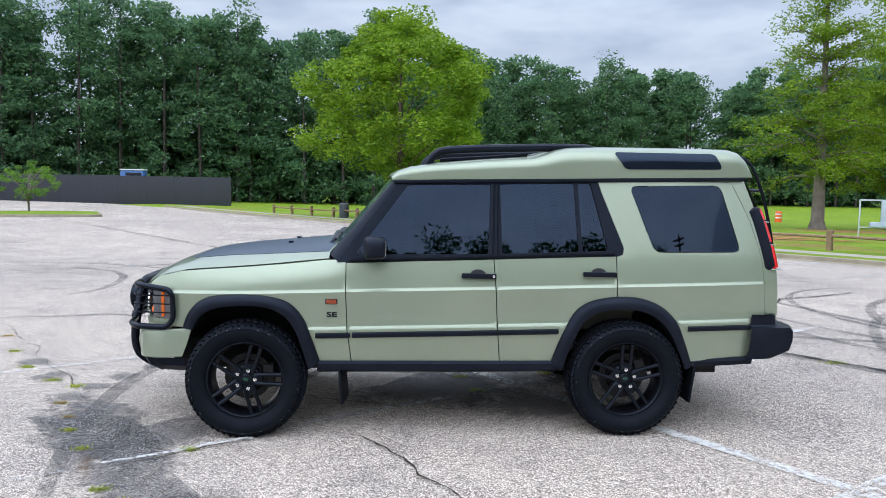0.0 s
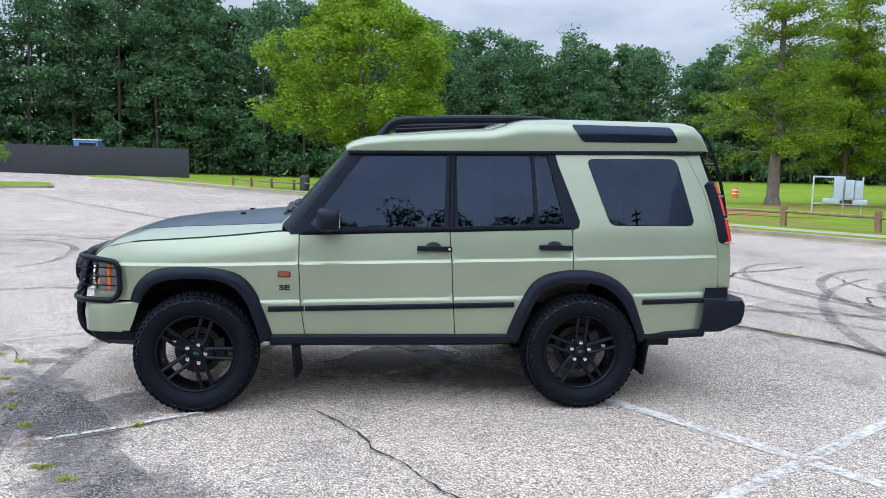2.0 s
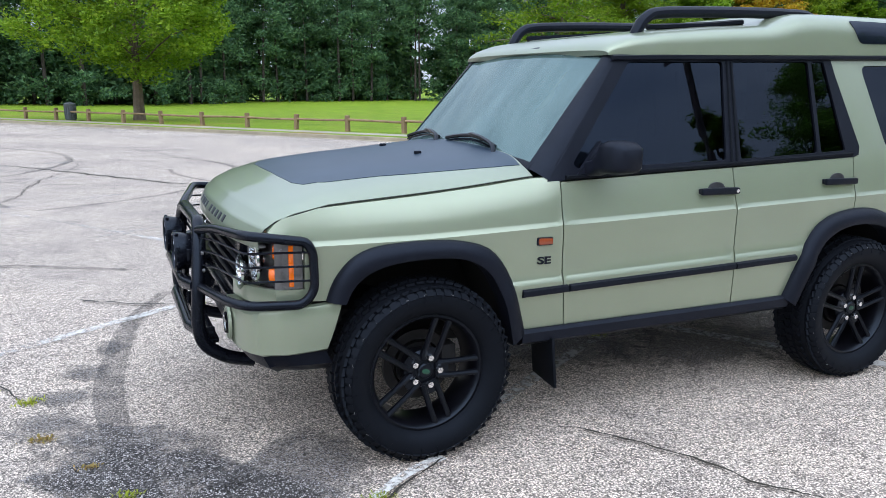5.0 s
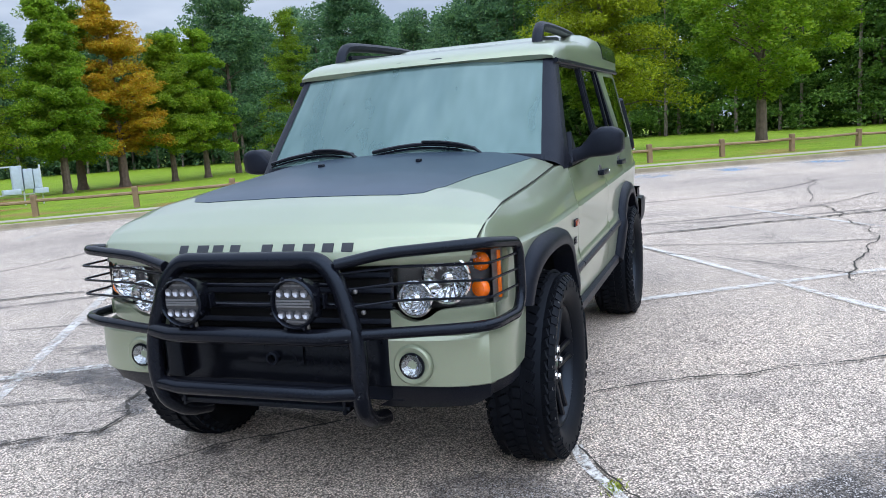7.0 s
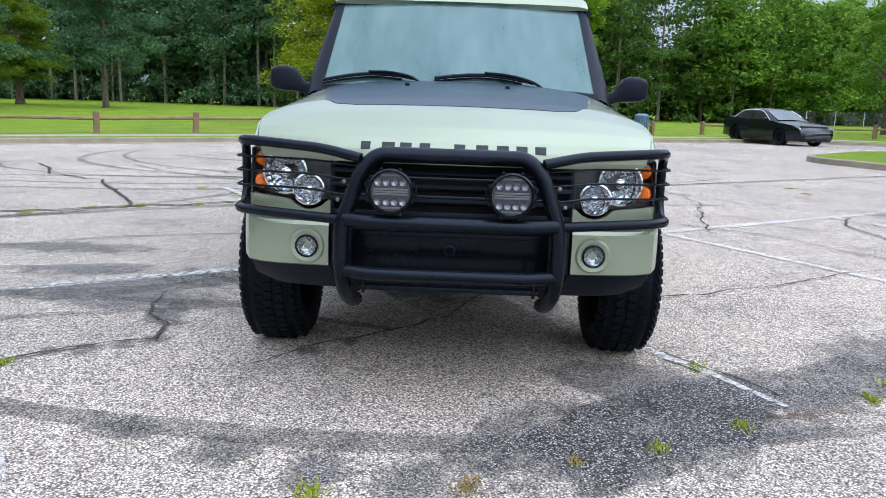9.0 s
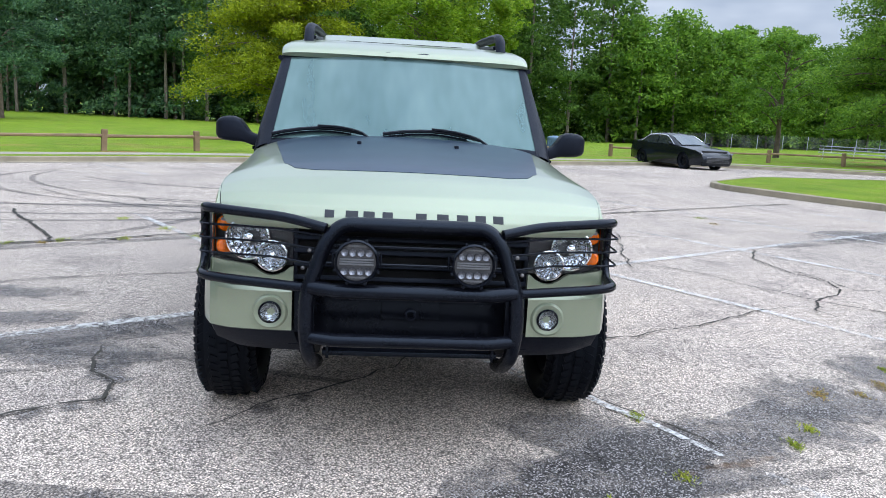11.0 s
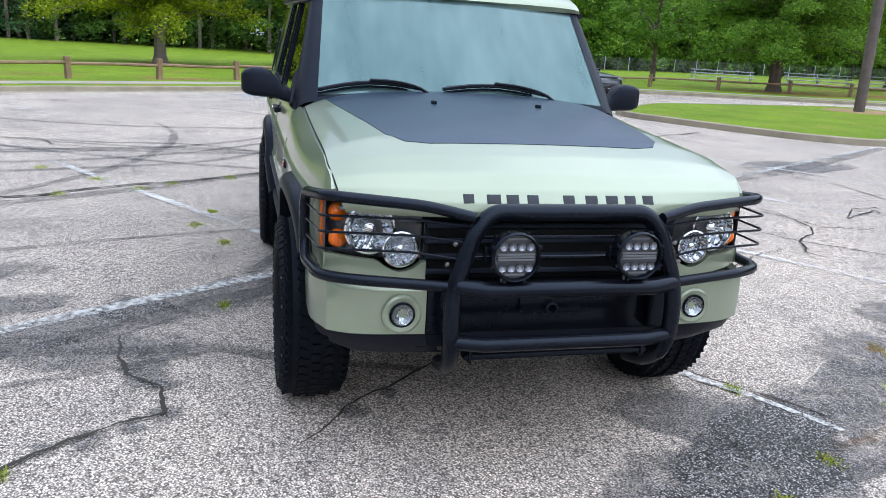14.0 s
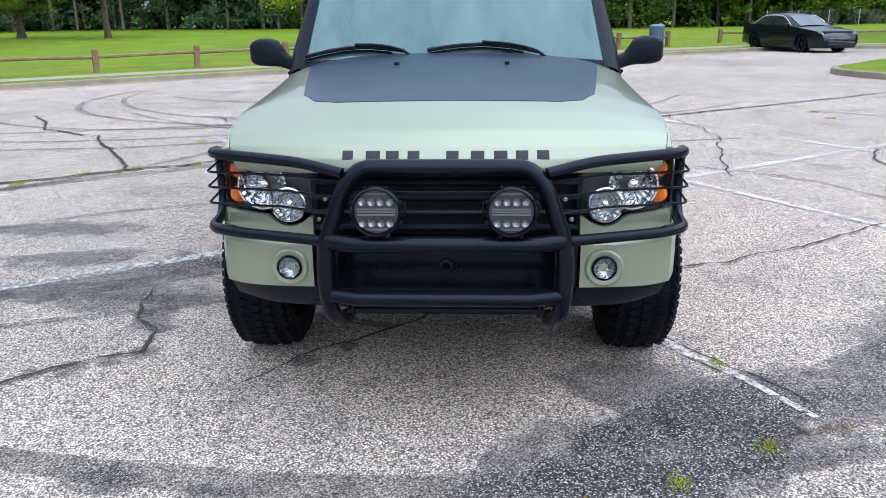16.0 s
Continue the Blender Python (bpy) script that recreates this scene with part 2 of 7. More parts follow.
PAINT = paint_material("sage_green_paint", (0.282, 0.327, 0.234), (0.258, 0.299, 0.214))
PLASTIC = plain("black_plastic", (0.008, 0.009, 0.014), 0.40, vary=0.25, grain=0.25, grain_scale=500, spec=0.17, tint=(0.62, 0.78, 1.0))
GLOSS = plain("gloss_black_plastic", (0.004, 0.0045, 0.007), 0.22, vary=0.2, spec=0.22, tint=(0.62, 0.78, 1.0))
LETTER = plain("dark_letter_film", (0.030, 0.034, 0.042), 0.5, spec=0.25)
TUBE = plain("black_powder_coat", (0.0045, 0.005, 0.008), 0.23, vary=0.2, grain=0.12, grain_scale=260, spec=0.25, tint=(0.62, 0.78, 1.0))
DECAL = plain("matt_dark_film", (0.024, 0.039, 0.060), 0.34, vary=0.15, spec=0.50, tint=(0.52, 0.76, 1.0))
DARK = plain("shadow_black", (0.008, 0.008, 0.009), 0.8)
RUBBER = plain("tyre_rubber", (0.0040, 0.0044, 0.0062), 0.62, vary=0.3, scale=9, grain=0.2, grain_scale=120, spec=0.16, tint=(0.62, 0.78, 1.0))
RIM = plain("black_alloy", (0.0035, 0.0035, 0.005), 0.30, vary=0.1, spec=0.28, tint=(0.62, 0.78, 1.0))
CHROME = plain("chrome", (0.78, 0.79, 0.80), 0.12, 1.0, vary=0.05)
STEEL = plain("worn_steel", (0.20, 0.20, 0.205), 0.42, 0.9, vary=0.25)
TINT = glass_material("tinted_glass", (0.010, 0.015, 0.026), 1.50)
TINT.node_tree.nodes["Principled BSDF"].inputs["Specular Tint"].default_value = (0.50, 0.68, 1.0, 1)


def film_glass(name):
    """Windscreen under a hazy, streaked reflecting film, with cloud sheen painted into its colour."""
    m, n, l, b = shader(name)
    cloud_sheen = noise_node(n, l, coords(n, l, (0.7, 1.9, 0.6)), 1.7, 3.0)
    l.new(ramp(n, l, cloud_sheen, [(0.36, (0.060, 0.128, 0.128)), (0.66, (0.190, 0.285, 0.280))]), b.inputs["Base Color"])
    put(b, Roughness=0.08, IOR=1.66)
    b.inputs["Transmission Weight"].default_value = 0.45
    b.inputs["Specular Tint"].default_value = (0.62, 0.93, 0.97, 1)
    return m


SCREEN = film_glass("windscreen_glass")
LENS = glass_material("clear_lens", (0.96, 0.97, 0.98), 1.13)
AMBER = plain("amber_lens", (0.90, 0.165, 0.004), 0.18, vary=0.1, coat=0.7)
AMBER_DARK = plain("dark_amber_lens", (0.24, 0.045, 0.014), 0.2, coat=0.6)
RED = plain("red_lens", (0.62, 0.012, 0.014), 0.15, vary=0.15, coat=0.8)
REFLECTOR = plain("lamp_reflector", (0.50, 0.52, 0.55), 0.12, 0.95, vary=0.2, scale=40)
FOGMIRROR = plain("fog_reflector", (0.36, 0.38, 0.39), 0.22, 0.9, vary=0.3, scale=40)
# also paints the shade of the door handles' finger recesses
HOUSING = plain("housing_and_recess_shade", (0.05, 0.052, 0.058), 0.35)
SEATCLOTH = plain("seat_leather", (0.16, 0.145, 0.12), 0.55)
GREEN_CAP = plain("green_cap", (0.01, 0.06, 0.035), 0.3)
ASPHALT = asphalt_material()
GRASS = grass_material("mown_grass", 0.85)
TURF = grass_material("island_turf", 0.0)
CONCRETE = plain("concrete", (0.30, 0.27, 0.21), 0.85, vary=0.16, scale=1.4, grain=0.4, grain_scale=80)
KERB = plain("kerb_concrete", (0.27, 0.23, 0.165), 0.88, vary=0.3, scale=1.8, grain=0.5, grain_scale=60)
LINE = worn_material("worn_white_line", (0.74, 0.73, 0.70), 0.38, 0.58, 24.0, most=0.64)
NEAR_LINE = worn_material("thick_white_line", (0.72, 0.71, 0.68), 0.36, 0.56, 34.0, most=0.86)
SOIL = worn_material("washed_soil", (0.17, 0.095, 0.045), 0.40, 0.72, 14.0, 0.95, most=0.75)
FAINT_LINE = worn_material("faint_white_line", (0.70, 0.69, 0.67), 0.46, 0.68, 20.0, most=0.42)
BLUELINE = worn_material("worn_blue_paint", (0.12, 0.30, 0.50), 0.45, 0.62, 10.0)
SKID = worn_material("tyre_mark", (0.045, 0.045, 0.048), 0.25, 0.72, 7.0, most=0.62, stones=0.48)
STAIN = worn_material("dark_stain", (0.045, 0.045, 0.048), 0.37, 0.78, 3.6, most=0.86, stones=0.72)


def fade_out(m, low, high, most):
    """Lets a stain thin out towards its rim."""
    n, l = m.node_tree.nodes, m.node_tree.links
    tc = n.new("ShaderNodeTexCoord")
    off = n.new("ShaderNodeVectorMath")
    off.operation = "SUBTRACT"
    off.inputs[1].default_value = (0.5, 0.5, 0.0)
    flat = n.new("ShaderNodeVectorMath")
    flat.operation = "MULTIPLY"
    flat.inputs[1].default_value = (1, 1, 0)
    size = n.new("ShaderNodeVectorMath")
    size.operation = "LENGTH"
    l.new(tc.outputs["Generated"], off.inputs[0])
    l.new(off.outputs["Vector"], flat.inputs[0])
    l.new(flat.outputs["Vector"], size.inputs[0])
    f = noise_node(n, l, coords(n, l, 1.0), 4.5, 9.0, 0.72)
    sum_ = n.new("ShaderNodeMath")
    sum_.operation = "SUBTRACT"
    l.new(f, sum_.inputs[0])
    l.new(size.outputs["Value"], sum_.inputs[1])
    r = n.new("ShaderNodeMapRange")
    r.inputs["From Min"].default_value, r.inputs["From Max"].default_value, r.inputs["To Max"].default_value = low, high, most
    l.new(sum_.outputs[0], r.inputs["Value"])
    l.new(r.outputs["Result"], n["Principled BSDF"].inputs["Alpha"])


fade_out(STAIN, 0.12, 0.32, 0.56)
CRACK = worn_material("crack_dirt", (0.016, 0.015, 0.013), 0.18, 0.34, 40.0, colour2=(0.034, 0.028, 0.018))
BARK = plain("bark", (0.105, 0.078, 0.058), 0.9, vary=0.45, scale=3.0, grain=0.8, grain_scale=22)
WOODBARK = plain("shaded_pine_bark", (0.165, 0.135, 0.112), 0.9, vary=0.4, scale=2.0, grain=0.6, grain_scale=16)
DARKBARK = plain("dark_pine_bark", (0.050, 0.040, 0.034), 0.9, vary=0.4, scale=2.0, grain=0.6, grain_scale=16)
PALEBARK = plain("pale_bark", (0.15, 0.125, 0.105), 0.9, vary=0.4, scale=2.0, grain=0.8, grain_scale=16)
WOOD = plain("weathered_timber", (0.235, 0.155, 0.090), 0.85, vary=0.35, scale=2.5, grain=0.6, grain_scale=45)
POLEWOOD = plain("brown_pole_paint", (0.105, 0.078, 0.072), 0.7, vary=0.3, scale=4.0, grain=0.3, grain_scale=40)
LEAF_BROAD = leaf_material("broad_leaves", (0.100, 0.195, 0.014), (0.182, 0.325, 0.022), (0.29, 0.41, 0.040))
LEAF_CYP = leaf_material("cypress_needles", (0.100, 0.180, 0.012), (0.185, 0.305, 0.019), (0.31, 0.40, 0.040))
LEAF_OLIVE = leaf_material("olive_needles", (0.130, 0.180, 0.010), (0.250, 0.325, 0.015), (0.39, 0.45, 0.030))
LEAF_DARK = leaf_material("pine_needles", (0.042, 0.108, 0.064), (0.090, 0.192, 0.102), (0.165, 0.295, 0.135))
LEAF_DEEP = leaf_material("deep_green_leaves", (0.046, 0.110, 0.024), (0.098, 0.205, 0.038), (0.180, 0.300, 0.058))
LEAF_MID = leaf_material("mixed_leaves", (0.070, 0.162, 0.026), (0.148, 0.300, 0.040), (0.26, 0.43, 0.060))
LEAF_RUST = leaf_material("rusty_needles", (0.34, 0.21, 0.018), (0.58, 0.34, 0.026), (0.48, 0.46, 0.040))
WEED = leaf_material("weed_blades", (0.20, 0.26, 0.020), (0.34, 0.42, 0.035), (0.48, 0.50, 0.09))
WEED_DRY = leaf_material("dry_weed_blades", (0.30, 0.18, 0.05), (0.42, 0.28, 0.09), (0.36, 0.34, 0.10))


# ---- mesh helpers ----
def link_mesh(name, me, material, parent=None, label="", smooth=True, sharp=38.0):
    if material is not None:
        me.materials.append(material)
    if smooth:
        me.polygons.foreach_set("use_smooth", [True] * len(me.polygons))
        me.set_sharp_from_angle(angle=radians(sharp))
    ob = new(name, me)
    if parent is not None:
        ob.parent = parent
    if label:
        ob["label"] = label
    return ob


def part(name, bm, material, parent, label="", smooth=True, sharp=38.0):
    me = bpy.data.meshes.new(name)
    bmesh.ops.recalc_face_normals(bm, faces=bm.faces)
    bm.to_mesh(me)
    bm.free()
    return link_mesh(name, me, material, parent, label, smooth, sharp)


def thing(name, label, category, at=(0, 0, 0), turn=0.0, group="", kind=""):
    ob = new(name)
    ob.empty_display_size = 0.2
    ob.matrix_world = pose(*at, 0, 0, turn)
    return tagged(ob, label, category, group, kind)


def box(bm, c, s, bevel=0.0, m=None):
    """A box of centre c and size s, with rounded edges, laid by the matrix m."""
    r = bmesh.ops.create_cube(bm, size=1.0)
    vs = r["verts"]
    for v in vs:
        v.co = Vector((v.co.x * s[0], v.co.y * s[1], v.co.z * s[2]))
    if bevel:
        es = list({e for v in vs for e in v.link_edges})
        out = bmesh.ops.bevel(bm, geom=es, offset=bevel, segments=2, profile=0.6, affect="EDGES")
        vs = list({v for f in out["faces"] for v in f.verts} | {v for v in vs if v.is_valid})
    shift = Matrix.Translation(c)
    for v in vs:
        v.co = (m @ shift if m else shift) @ v.co
    return vs


def smooth_path(pts, per=5, closed=False):
    """A Catmull-Rom line through the points."""
    p = [Vector(q) for q in pts]
    n = len(p)
    out = []
    for i in range(n if closed else n - 1):
        a, b, c, d = (p[(i + k) % n] if closed else p[min(max(i + k, 0), n - 1)] for k in (-1, 0, 1, 2))
        for j in range(per):
            t = j / per
            out.append(0.5 * ((2 * b) + (c - a) * t + (2 * a - 5 * b + 4 * c - d) * t * t + (3 * b - a - 3 * c + d) * t**3))
    if not closed:
        out.append(p[-1])
    return out


def rounded_path(pts, radius, per=5, closed=False):
    """A line of straight runs with rounded corners."""
    p = [Vector(q) for q in pts]
    n = len(p)
    out = []
    for i in range(n):
        if not closed and i in (0, n - 1):
            out.append(p[i])
            continue
        a, b, c = p[i - 1], p[i], p[(i + 1) % n]
        r = min(radius, (a - b).length * 0.48, (c - b).length * 0.48)
        s, e = b + (a - b).normalized() * r, b + (c - b).normalized() * r
        for j in range(per + 1):
            t = j / per
            out.append((1 - t) ** 2 * s + 2 * t * (1 - t) * b + t * t * e)
    return out


def tube(bm, pts, r, seg=10, closed=False, flat=1.0):
    """A tube along a line; r is one radius or one for each point; flat squeezes it across."""
    pts = [Vector(p) for p in pts]
    n = len(pts)
    rs = list(r) if hasattr(r, "__len__") else [r] * n
    up = None
    rings = []
    for i, p in enumerate(pts):
        a = pts[i - 1] if i or closed else p
        b = pts[(i + 1) % n] if i < n - 1 or closed else p
        d = (b - a).normalized()
        if up is None:
            up = Vector((0, 0, 1)) if abs(d.z) < 0.9 else Vector((1, 0, 0))
        up = (up - d * up.dot(d)).normalized()
        side = d.cross(up)
        rings.append([bm.verts.new(p + rs[i] * (math.cos(2 * math.pi * k / seg) * up * flat + math.sin(2 * math.pi * k / seg) * side)) for k in range(seg)])
    for i in range(n if closed else n - 1):
        a, b = rings[i], rings[(i + 1) % n]
        for k in range(seg):
            bm.faces.new((a[k], a[(k + 1) % seg], b[(k + 1) % seg], b[k]))
    if not closed:
        bm.faces.new(rings[0][::-1])
        bm.faces.new(rings[-1])


def cyl(bm, a, b, r0, r1=None, seg=16):
    tube(bm, [a, b], [r0, r0 if r1 is None else r1], seg)


def lathe(bm, profile, m, seg=32, close=False):
    """Turns a profile of (radius, along) round the z axis of m."""
    rings = []
    for r, h in profile:
        rings.append([bm.verts.new(m @ Vector((r * math.cos(2 * math.pi * k / seg), r * math.sin(2 * math.pi * k / seg), h))) for k in range(seg)])
    for i in range(len(rings) - (0 if close else 1)):
        a, b = rings[i], rings[(i + 1) % len(rings)]
        for k in range(seg):
            bm.faces.new((a[k], a[(k + 1) % seg], b[(k + 1) % seg], b[k]))


def grid(bm, f, us, vs):
    """A surface f(u, v) over a grid."""
    rows = [[bm.verts.new(f(u, v)) for v in vs] for u in us]
    for a, b in zip(rows, rows[1:]):
        for k in range(len(vs) - 1):
            bm.faces.new((a[k], a[k + 1], b[k + 1], b[k]))
    return rows


def along(pairs, x):
    """Straight-line value at x from pairs of (x, value)."""
    xs, ys = zip(*pairs)
    return float(np.interp(x, xs, ys))


def inside(x, y, poly):
    hit = False
    for (x0, y0), (x1, y1) in zip(poly, poly[1:] + poly[:1]):
        if (y0 > y) != (y1 > y) and x < (x1 - x0) * (y - y0) / (y1 - y0) + x0:
            hit = not hit
    return hit


def dense(poly, step):
    out = []
    for (x0, y0), (x1, y1) in zip(poly, poly[1:] + poly[:1]):
        k = max(1, int(math.hypot(x1 - x0, y1 - y0) / step))
        out += [(x0 + (x1 - x0) * j / k, y0 + (y1 - y0) * j / k) for j in range(k)]
    return out


def panel(bm, outline, holes, place, thick=0.014, step=0.07, rows=(), back=False):
    """A pressed panel: a flat outline with holes, filled and laid in space by place(u, v, depth), with edges turned in."""
    from mathutils.geometry import delaunay_2d_cdt
    loops = [dense(list(p), step) for p in (outline, *holes)]
    pts, edges = [], []
    for lp in loops:
        s = len(pts)
        pts += lp
        edges += [(s + i, s + (i + 1) % len(lp)) for i in range(len(lp))]
    us, vs = [p[0] for p in outline], [p[1] for p in outline]
    fixed = len(pts)
    for u in np.arange(min(us) + step / 2, max(us), step):
        for v in np.arange(min(vs) + step / 2, max(vs), step):
            if all(abs(row(float(u)) - v) > step * 0.45 for row in rows):
                pts.append((float(u), float(v)))
    rim = np.array(pts[:fixed])
    within = lambda p, far: inside(*p, loops[0]) and not any(inside(*p, h) for h in loops[1:]) and np.min(np.hypot(rim[:, 0] - p[0], rim[:, 1] - p[1])) > far
    keep = pts[:fixed] + [p for p in pts[fixed:] if within(p, step * 0.4)]
    # pressed lines become edges of the mesh
    for row in rows:
        last = None
        for u in np.arange(min(us) + step / 2, max(us), step):
            p = (float(u), row(float(u)))
            if not within(p, step * 0.12):
                last = None
                continue
            keep.append(p)
            if last is not None:
                edges.append((last, len(keep) - 1))
            last = len(keep) - 1
    co, _, faces, *_ = delaunay_2d_cdt([Vector(p) for p in keep], edges, [], 0, 1e-6)
    vmap = {}

    def vert(i, d):
        if (i, d) not in vmap:
            vmap[i, d] = bm.verts.new(place(co[i][0], co[i][1], d))
        return vmap[i, d]

    used = {}
    for f in faces:
        cu, cv = sum(co[i][0] for i in f) / len(f), sum(co[i][1] for i in f) / len(f)
        flat = abs((co[f[1]] - co[f[0]]).cross(co[f[2]] - co[f[0]])) < 4e-6
        if flat or not inside(cu, cv, loops[0]) or any(inside(cu, cv, h) for h in loops[1:]):
            continue
        bm.faces.new([vert(i, 0.0) for i in f])
        if back:
            bm.faces.new([vert(i, thick) for i in reversed(f)])
        for a, b in zip(f, f[1:] + f[:1]):
            used.setdefault(frozenset((a, b)), []).append((a, b))
    for e in used.values():
        if len(e) == 1:
            a, b = e[0]
            bm.faces.new((vert(b, 0.0), vert(a, 0.0), vert(a, thick), vert(b, thick)))


def rounded(poly, r, per=4):
    """A flat outline with its corners rounded."""
    return [(p.x, p.y) for p in rounded_path([(x, y, 0) for x, y in poly], r, per, True)]


def ribbon(bm, pts, width, z=0.004, jitter=0.0, rng=None):
    """A flat strip on the ground along a line; width is one number or one for each point."""
    pts = [Vector((p[0], p[1], 0)) for p in pts]
    ws = list(width) if hasattr(width, "__len__") else [width] * len(pts)
    ring = []
    for i, p in enumerate(pts):
        d = (pts[min(i + 1, len(pts) - 1)] - pts[max(i - 1, 0)]).normalized()
        s = Vector((-d.y, d.x, 0))
        j = (rng.uniform(-jitter, jitter), rng.uniform(-jitter, jitter)) if jitter else (0, 0)
        ring.append((bm.verts.new(p + s * (ws[i] / 2 + j[0]) + Vector((0, 0, z + fall(p.x, p.y)))), bm.verts.new(p - s * (ws[i] / 2 + j[1]) + Vector((0, 0, z + fall(p.x, p.y))))))
    for a, b in zip(ring, ring[1:]):
        bm.faces.new((a[0], a[1], b[1], b[0]))


def quads_mesh(name, co):
    """A mesh of loose leaves from an array (leaves, corners, 3)."""
    n, k = co.shape[:2]
    me = bpy.data.meshes.new(name)
    me.vertices.add(k * n)
    me.vertices.foreach_set("co", co.astype(np.float32).ravel())
    me.loops.add(k * n)
    me.loops.foreach_set("vertex_index", np.arange(k * n, dtype=np.int32))
    me.polygons.add(n)
    me.polygons.foreach_set("loop_start", np.arange(0, k * n, k, dtype=np.int32))
    me.polygons.foreach_set("loop_total", np.full(n, k, np.int32))
    me.update(calc_edges=True)
    return me


def leaves(rng, centres, length, width, lean=0.6):
    """Pointed leaves at the centres, turned at random, more flat than upright where lean is high."""
    n = len(centres)
    d = rng.normal(size=(n, 3))
    d[:, 2] *= 1 - lean
    d /= np.linalg.norm(d, axis=1, keepdims=True) + 1e-9
    e = rng.normal(size=(n, 3))
    e -= d * (e * d).sum(1, keepdims=True)
    e /= np.linalg.norm(e, axis=1, keepdims=True) + 1e-9
    s = rng.uniform(0.6, 1.25, (n, 1))
    a, b = d * s * length / 2, e * s * width / 2
    return np.stack([centres - a + b, centres - a - b, centres + a], 1)

# ---- the ground: lot, kerb, grass ----
# The kerb runs straight along KDIR; KOUT points from the lot to the grass.
KDIR, KOUT, KPT = Vector((0.5300, -0.8480, 0)), Vector((0.8480, 0.5300, 0)), Vector((13.45, 12.5, 0))


def beyond(x, y):
    return (x - KPT.x) * KOUT.x + (y - KPT.y) * KOUT.y


def kerb_pt(along_m, out=0.0, z=0.0):
    return KPT + KDIR * along_m + KOUT * out + Vector((0, 0, z))


LOT = [(-12.3, 53.7), (29.7, -13.5), (28.9, -17.5), (21, -31), (4, -58), (-40, -85), (-110, -70), (-130, 30), (-110, 95), (-45, 95), (-22, 72)]


def lot_depth(x, y):
    """Metres outside the lot's outline, negative within."""
    best = 1e9
    for (x0, y0), (x1, y1) in zip(LOT, LOT[1:] + LOT[:1]):
        dx, dy = x1 - x0, y1 - y0
        t = min(1.0, max(0.0, ((x - x0) * dx + (y - y0) * dy) / (dx * dx + dy * dy)))
        best = min(best, math.hypot(x - x0 - t * dx, y - y0 - t * dy))
    return -best if inside(x, y, LOT) else best


def fall(x, y):
    """The lot drains away from the car, towards the kerb and along it."""
    return -0.02 * max(0.0, min(60.0, 0.848 * x + 0.53 * y) - 6.0) - 0.011 * max(0.0, min(y, 70.0) - 6.0)


def ground_z(x, y):
    d, f = lot_depth(x, y), fall(x, y)
    if d < 0.3:
        return f - 0.06
    if d < 1.9:
        return f - 0.06 + 0.165 * (d - 0.3) / 1.6
    wave = 0.10 * math.sin(x * 0.11 + 1.3) * math.cos(y * 0.09) * min(1.0, d / 25)
    return f + 0.12 + 0.006 * min(d, 120) + 0.5 * wave


bm = bmesh.new()
axis = sorted(set([round(float(v), 2) for v in np.arange(-60, 80.1, 2.0)] + [-900, -500, -300, -200, -150, -120, -100, -90, -80, -70, 90, 100, 110, 120, 140, 160, 200, 300, 500, 900]))
grid(bm, lambda x, y: Vector((x, y, ground_z(x, y))), axis, axis)
g = part("ground", bm, GRASS, None, sharp=80)
tagged(g, "mown green grass field with bare orange earth patches", "ground", kind="structure")

bm = bmesh.new()


def clipped(poly, a, b, c):
    """The part of a flat outline where a x + b y is at most c."""
    out = []
    for p, q in zip(poly, poly[1:] + poly[:1]):
        dp, dq = a * p[0] + b * p[1] - c, a * q[0] + b * q[1] - c
        if dp <= 0:
            out.append(p)
        if (dp < 0 < dq) or (dq < 0 < dp):
            t = dp / (dp - dq)
            out.append((p[0] + (q[0] - p[0]) * t, p[1] + (q[1] - p[1]) * t))
    return out


# one plane on each side of the two folds
for sy in (1, -1):
    for sk in (1, -1):
        piece = clipped(clipped(LOT, 0, sy, 6.0 * sy), 0.848 * sk, 0.53 * sk, 6.0 * sk)
        panel(bm, piece, [], lambda x, y, d: Vector((x, y, fall(x, y) - d)), 0.3, 9.0)
bmesh.ops.remove_doubles(bm, verts=bm.verts, dist=0.001)
g = part("parking_lot", bm, ASPHALT, None, smooth=False)
tagged(g, "pale worn asphalt parking lot with stains and cracks", "parking lot", kind="structure")

# kerb, verge and pavement along the lot's edge
EDGE = rounded_path([(-24, 76, 0), (-12.3, 53.7, 0), (29.7, -13.5, 0), (28.9, -17.5, 0), (21, -31, 0), (4, -58, 0)], 5.0, 6)


def offset_line(line, out):
    res = []
    for i, p in enumerate(line):
        d = (line[min(i + 1, len(line) - 1)] - line[max(i - 1, 0)]).normalized()
        res.append(p + Vector((-d.y, d.x, 0)) * out)
    return res


def strip(bm, line, profile):
    """A long strip whose cross-section is a list of (outwards, z)."""
    rows = [offset_line(line, o) for o, _ in profile]
    grid(bm, lambda i, k: rows[k][i] + Vector((0, 0, profile[k][1] + fall(rows[k][i].x, rows[k][i].y))), range(len(line)), range(len(profile)))


